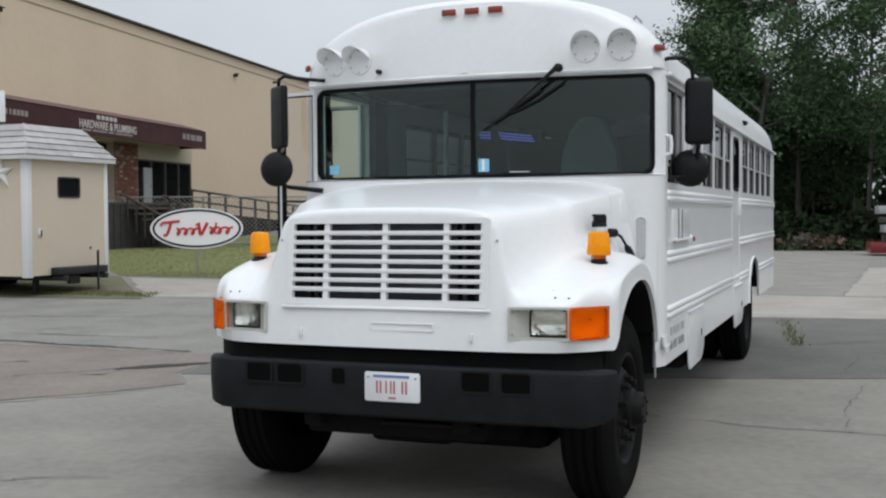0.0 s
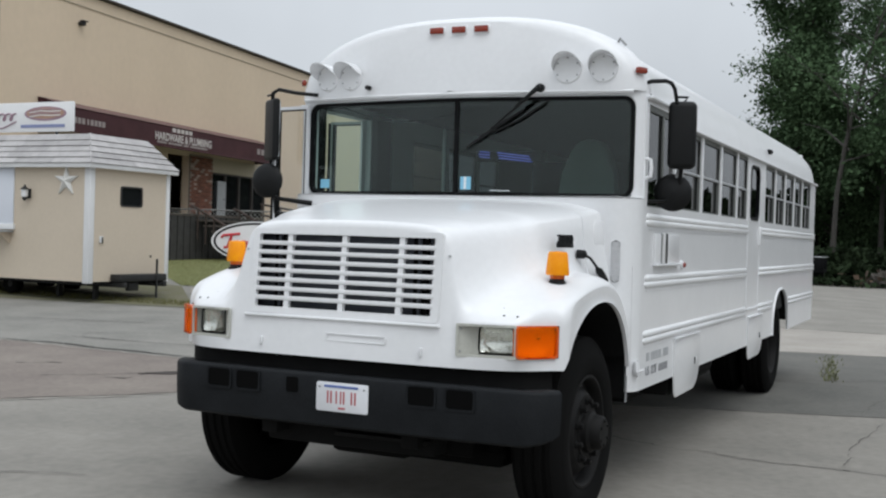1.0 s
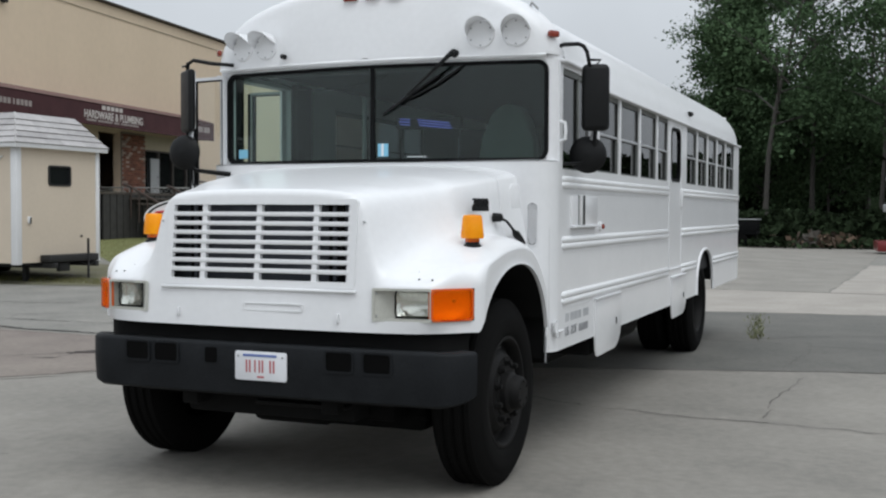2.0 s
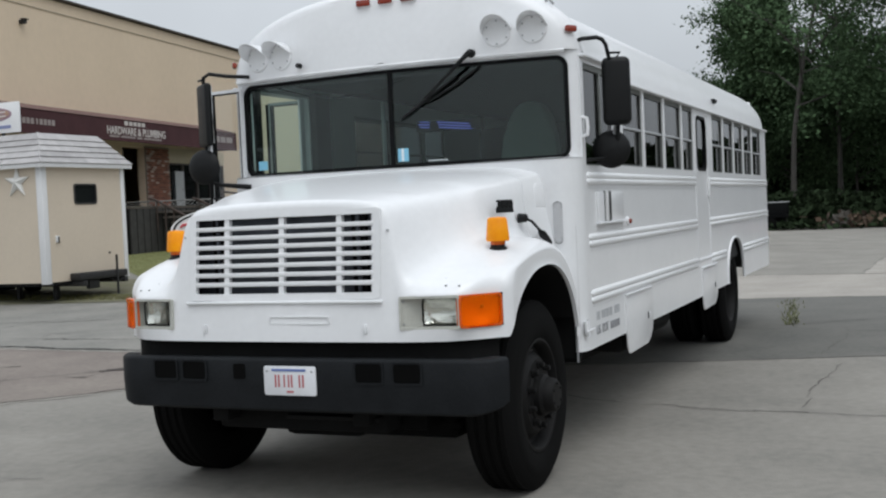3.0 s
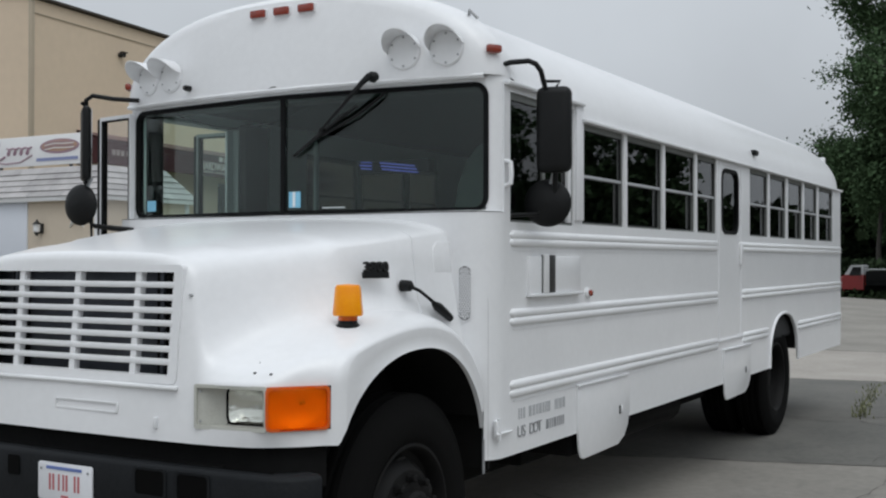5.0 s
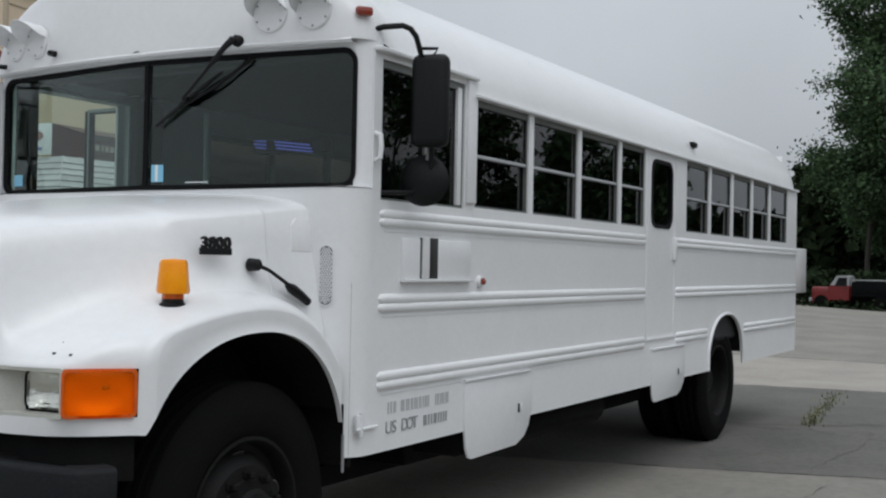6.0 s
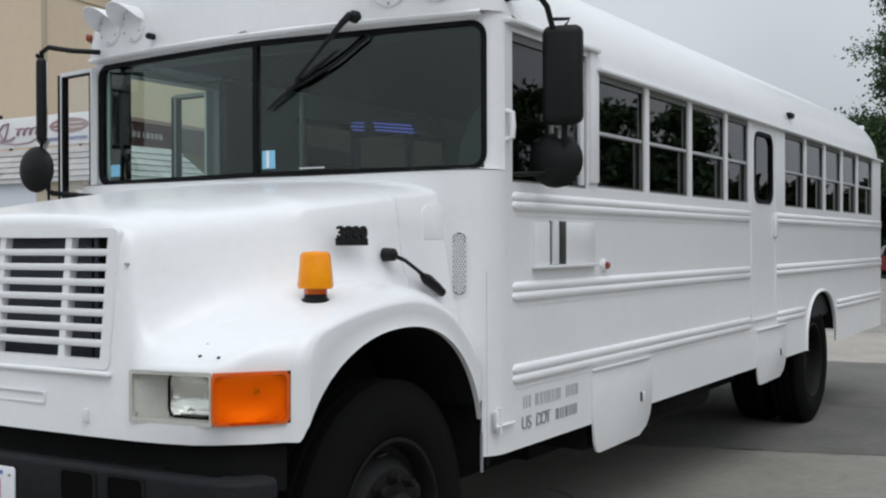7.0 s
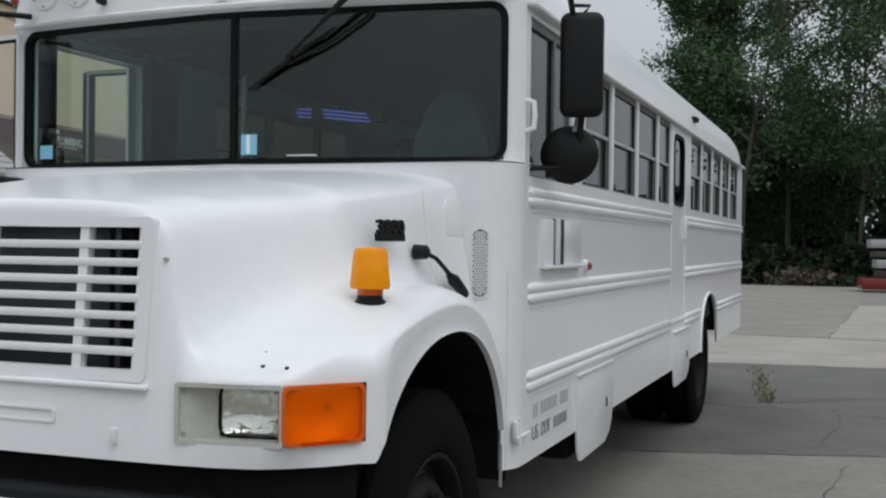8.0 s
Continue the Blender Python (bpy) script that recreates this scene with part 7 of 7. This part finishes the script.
# rubble heap
rub = random.Random(4)
heap = thing("rubble_heap", "heap of grey rubble and broken concrete", "rubble", Matrix.Translation((-0.4, 46.4, 0)))
for k in range(30):
    a, d = rub.uniform(0, math.tau), rub.uniform(0, 1) ** 0.7
    px, py = 0.55 * d * math.cos(a), 0.5 * d * math.sin(a)
    s_ = rub.uniform(0.10, 0.26)
    bm = bmesh.new()
    bmesh.ops.create_icosphere(bm, subdivisions=1, radius=s_)
    for v in bm.verts:
        v.co = Vector((v.co.x * rub.uniform(0.7, 1.3), v.co.y * rub.uniform(0.7, 1.3), v.co.z * rub.uniform(0.5, 1.0))) + Vector((px, py, 0.08 + 0.75 * (1 - d) * rub.random()))
    part("rock", bm, ROCK, heap, smooth=False)

# ---- parked vehicles at the far edge ----


def small_wheel(parent, x, y, r=0.42, w=0.24):
    m = Matrix.Translation((x, y, r)) @ Matrix.Rotation(radians(90), 4, "X")
    q = part("wheel", lathe([(r * 0.55, -w / 2), (r * 0.9, -w / 2), (r, -w / 2 + 0.05), (r, w / 2 - 0.05), (r * 0.9, w / 2), (r * 0.55, w / 2)], m, 28), RUBBER, parent)
    part("rim", lathe([(r * 0.56, w / 2 - 0.02), (r * 0.4, w / 2 - 0.06), (r * 0.15, w / 2 - 0.01)], m, 20), GREYMETAL, q)


ft = thing("flatbed_truck", "red flatbed truck with cab top paled for reflected sky and dark bed", "truck", Matrix.Translation((-6.1, 46.6, 0)) @ Matrix.Diagonal((0.72, 0.72, 0.72, 1)))
part("hood", box((0.0, -0.85, 0.62), (1.05, 0.85, 1.30), 0.10, None, None, 3), TRUCKRED, ft)
part("cab", prism([(0.95, 0.55), (2.10, 0.55), (2.10, 1.40), (1.04, 1.40), (0.95, 1.30)], lambda u, v, w: (u, -0.88 + w, v), 1.76, bevel=0.03), TRUCKRED, ft)
# upper cab coloured pale for the sky reflected in its glass
part("cab_top", prism([(1.04, 1.40), (2.10, 1.40), (2.10, 1.92), (1.95, 1.98), (1.40, 1.96)], lambda u, v, w: (u, -0.86 + w, v), 1.72, bevel=0.03), GREYMETAL, ft, "cab top, sky reflection put into its pale grey")
part("side_glass", prism([(1.30, 1.36), (1.98, 1.36), (1.98, 1.86), (1.52, 1.86)], lambda u, v, w: (u, -0.895 + w, v), 0.02), DARKGLASS, ft)
part("front_glass", sheet([[(1.03, -0.75, 1.40), (1.03, 0.75, 1.40)], [(1.375, -0.70, 1.92), (1.375, 0.70, 1.92)]]), DARKGLASS, ft)
part("bumper", box((-0.14, -0.9, 0.42), (0.02, 0.9, 0.66), 0.03), GREYMETAL, ft)
part("door_handle", box((1.85, -0.91, 1.20), (2.0, -0.885, 1.24)), IRON, ft)
part("fender", prism([(0.10, 0.40)] + [(0.55 + 0.55 * math.cos(radians(a)), 0.42 + 0.56 * math.sin(radians(a))) for a in range(160, 19, -14)] + [(1.0, 0.40)], lambda u, v, w: (u, -0.90 + w, v), 0.06), TRUCKRED, ft)
part("bed", box((2.25, -0.95, 0.78), (4.75, 0.95, 0.95), 0.02), TRUCKDARK, ft)
for y in (-0.97, 0.93):
    part("bed_side", box((2.25, y, 0.95), (4.75, y + 0.05, 1.62), 0.01), TRUCKDARK, ft)
    part("top_rail", box((2.2, y - 0.02, 1.69), (4.80, y + 0.06, 1.75), 0.01), GREYMETAL, ft, "pale metal top rail")
part("chassis_rail", box((0.3, -0.4, 0.5), (4.7, 0.4, 0.76)), CHASSIS, ft)
for x in (0.56, 3.8):
    small_wheel(ft, x, -0.82)
    small_wheel(ft, x, 0.82)

bt = thing("box_trailer", "white box trailer with a dark vent band", "trailer", Matrix.Translation((-8.9, 47.0, 0)))
part("body", box((0.0, -1.0, 0.62), (2.15, 1.0, 2.55), 0.04), TRIMWHITE, bt)
part("door_frame", ring([(0.9, 0.7), (2.0, 0.7), (2.0, 2.4), (0.9, 2.4)], [(0.96, 0.76), (1.94, 0.76), (1.94, 2.34), (0.96, 2.34)], lambda u, v, w: (u, -1.0 - w, v), 0.015), GREYMETAL, bt)
part("vent", box((0.95, -1.02, 1.62), (1.95, -0.995, 1.88), 0.004), IRON, bt)
part("top_vent", box((0.95, -1.02, 2.22), (1.95, -0.995, 2.32), 0.004), IRON, bt)
part("step", box((0.2, -1.06, 0.45), (2.1, -0.9, 0.6), 0.02), IRON, bt)
for x in (0.55, 1.5):
    small_wheel(bt, x, -0.85, 0.34, 0.2)

rt = thing("red_trailer", "low red equipment trailer loaded with grey pallets", "trailer", Matrix.Translation((2.35, 40.5, 0)) @ Matrix.Rotation(radians(6), 4, "Z"))
part("deck_frame", box((0.0, -0.9, 0.10), (4.4, 0.9, 0.50), 0.03), TRUCKRED, rt)
for k, (x, z, w_, h_) in enumerate(((0.55, 0.50, 1.9, 0.28), (0.50, 0.86, 2.1, 0.30), (0.42, 1.24, 2.3, 0.22), (0.30, 1.58, 2.5, 0.30))):
    part("pallet", box((x, -0.7, z), (x + w_, 0.7, z + h_), 0.03), GREYMETAL if k % 2 else ROCK, rt)
    part("spacer", box((x + 0.2, -0.6, z + h_), (x + w_ - 0.2, 0.6, z + h_ + 0.10)), TRUCKDARK, rt)
for x in (1.6, 2.5):
    small_wheel(rt, x, 0.95, 0.3, 0.18)
part("load_strap", box((1.2, -0.73, 0.5), (1.26, -0.70, 1.9)), IRON, rt)

# weed growing from the joint
def weed():
    r = np.random.RandomState(77)
    w = thing("weed", "small yellow-green weed growing from a crack", "weed", Matrix.Translation((1.62, 8.9, lift(1.62, 8.9))))
    for k in range(5):
        a, h = k * 1.26 + r.rand() * 0.6, 0.08 + 0.09 * r.rand()
        tip = (math.cos(a) * h * 0.4, math.sin(a) * h * 0.8, h)
        mid = (tip[0] * 0.3, tip[1] * 0.3, h * 0.6)
        stem = part("stem", tube([(0, 0, 0), mid, tip], 0.003, 5), WEEDLEAF, w)
        bm = bmesh.new()
        for i in range(9):
            f = 0.25 + 0.75 * i / 8
            b = r.rand() * math.tau
            c = Vector((tip[0] * f * f, tip[1] * f * f, h * f))
            d = Vector((math.cos(b), math.sin(b), 0.3)) * 0.035
            e = Vector((-math.sin(b), math.cos(b), 0)) * 0.010
            bm.faces.new([bm.verts.new(p) for p in (c, c + d * 0.5 + e, c + d, c + d * 0.5 - e)])
        part("leaves", bm, WEEDLEAF, stem)


weed()
blades("joint_weeds", 220, ((1.54, 8.75), (1.64, 8.75), (1.16, 12.3), (1.22, 12.3)), 0.045, WEEDLEAF, "low yellow-green weeds and moss along a crack", 5, 0.05)

# ---- brick pier of the shop ----
pier = part("brick_pier", box((0.0, 10.68, 1.95), (0.06, 12.34, 4.42)), MORTAR, shop, "red brick pier with pale bricks")
br = random.Random(3)
bw, bh = 0.235, 0.082
brick_me = {}
for pale in (0, 1):
    bm = box((0, 0, 0), (0.045, bw - 0.014, bh - 0.014), 0.006, None, None, 1)
    me = bpy.data.meshes.new("brick")
    bm.to_mesh(me)
    bm.free()
    me.materials.append(BRICK_PALE if pale else BRICK)
    brick_me[pale] = me
for j in range(29):
    for i in range(7):
        y = 10.68 + i * bw + (0.5 * bw if j % 2 else 0)
        if y + bw > 12.35:
            continue
        ob = new("brick", brick_me[1 if br.random() < 0.14 else 0])
        ob.parent = pier
        ob.location = (0.05 + br.uniform(0, 0.008), y, 1.98 + j * bh)
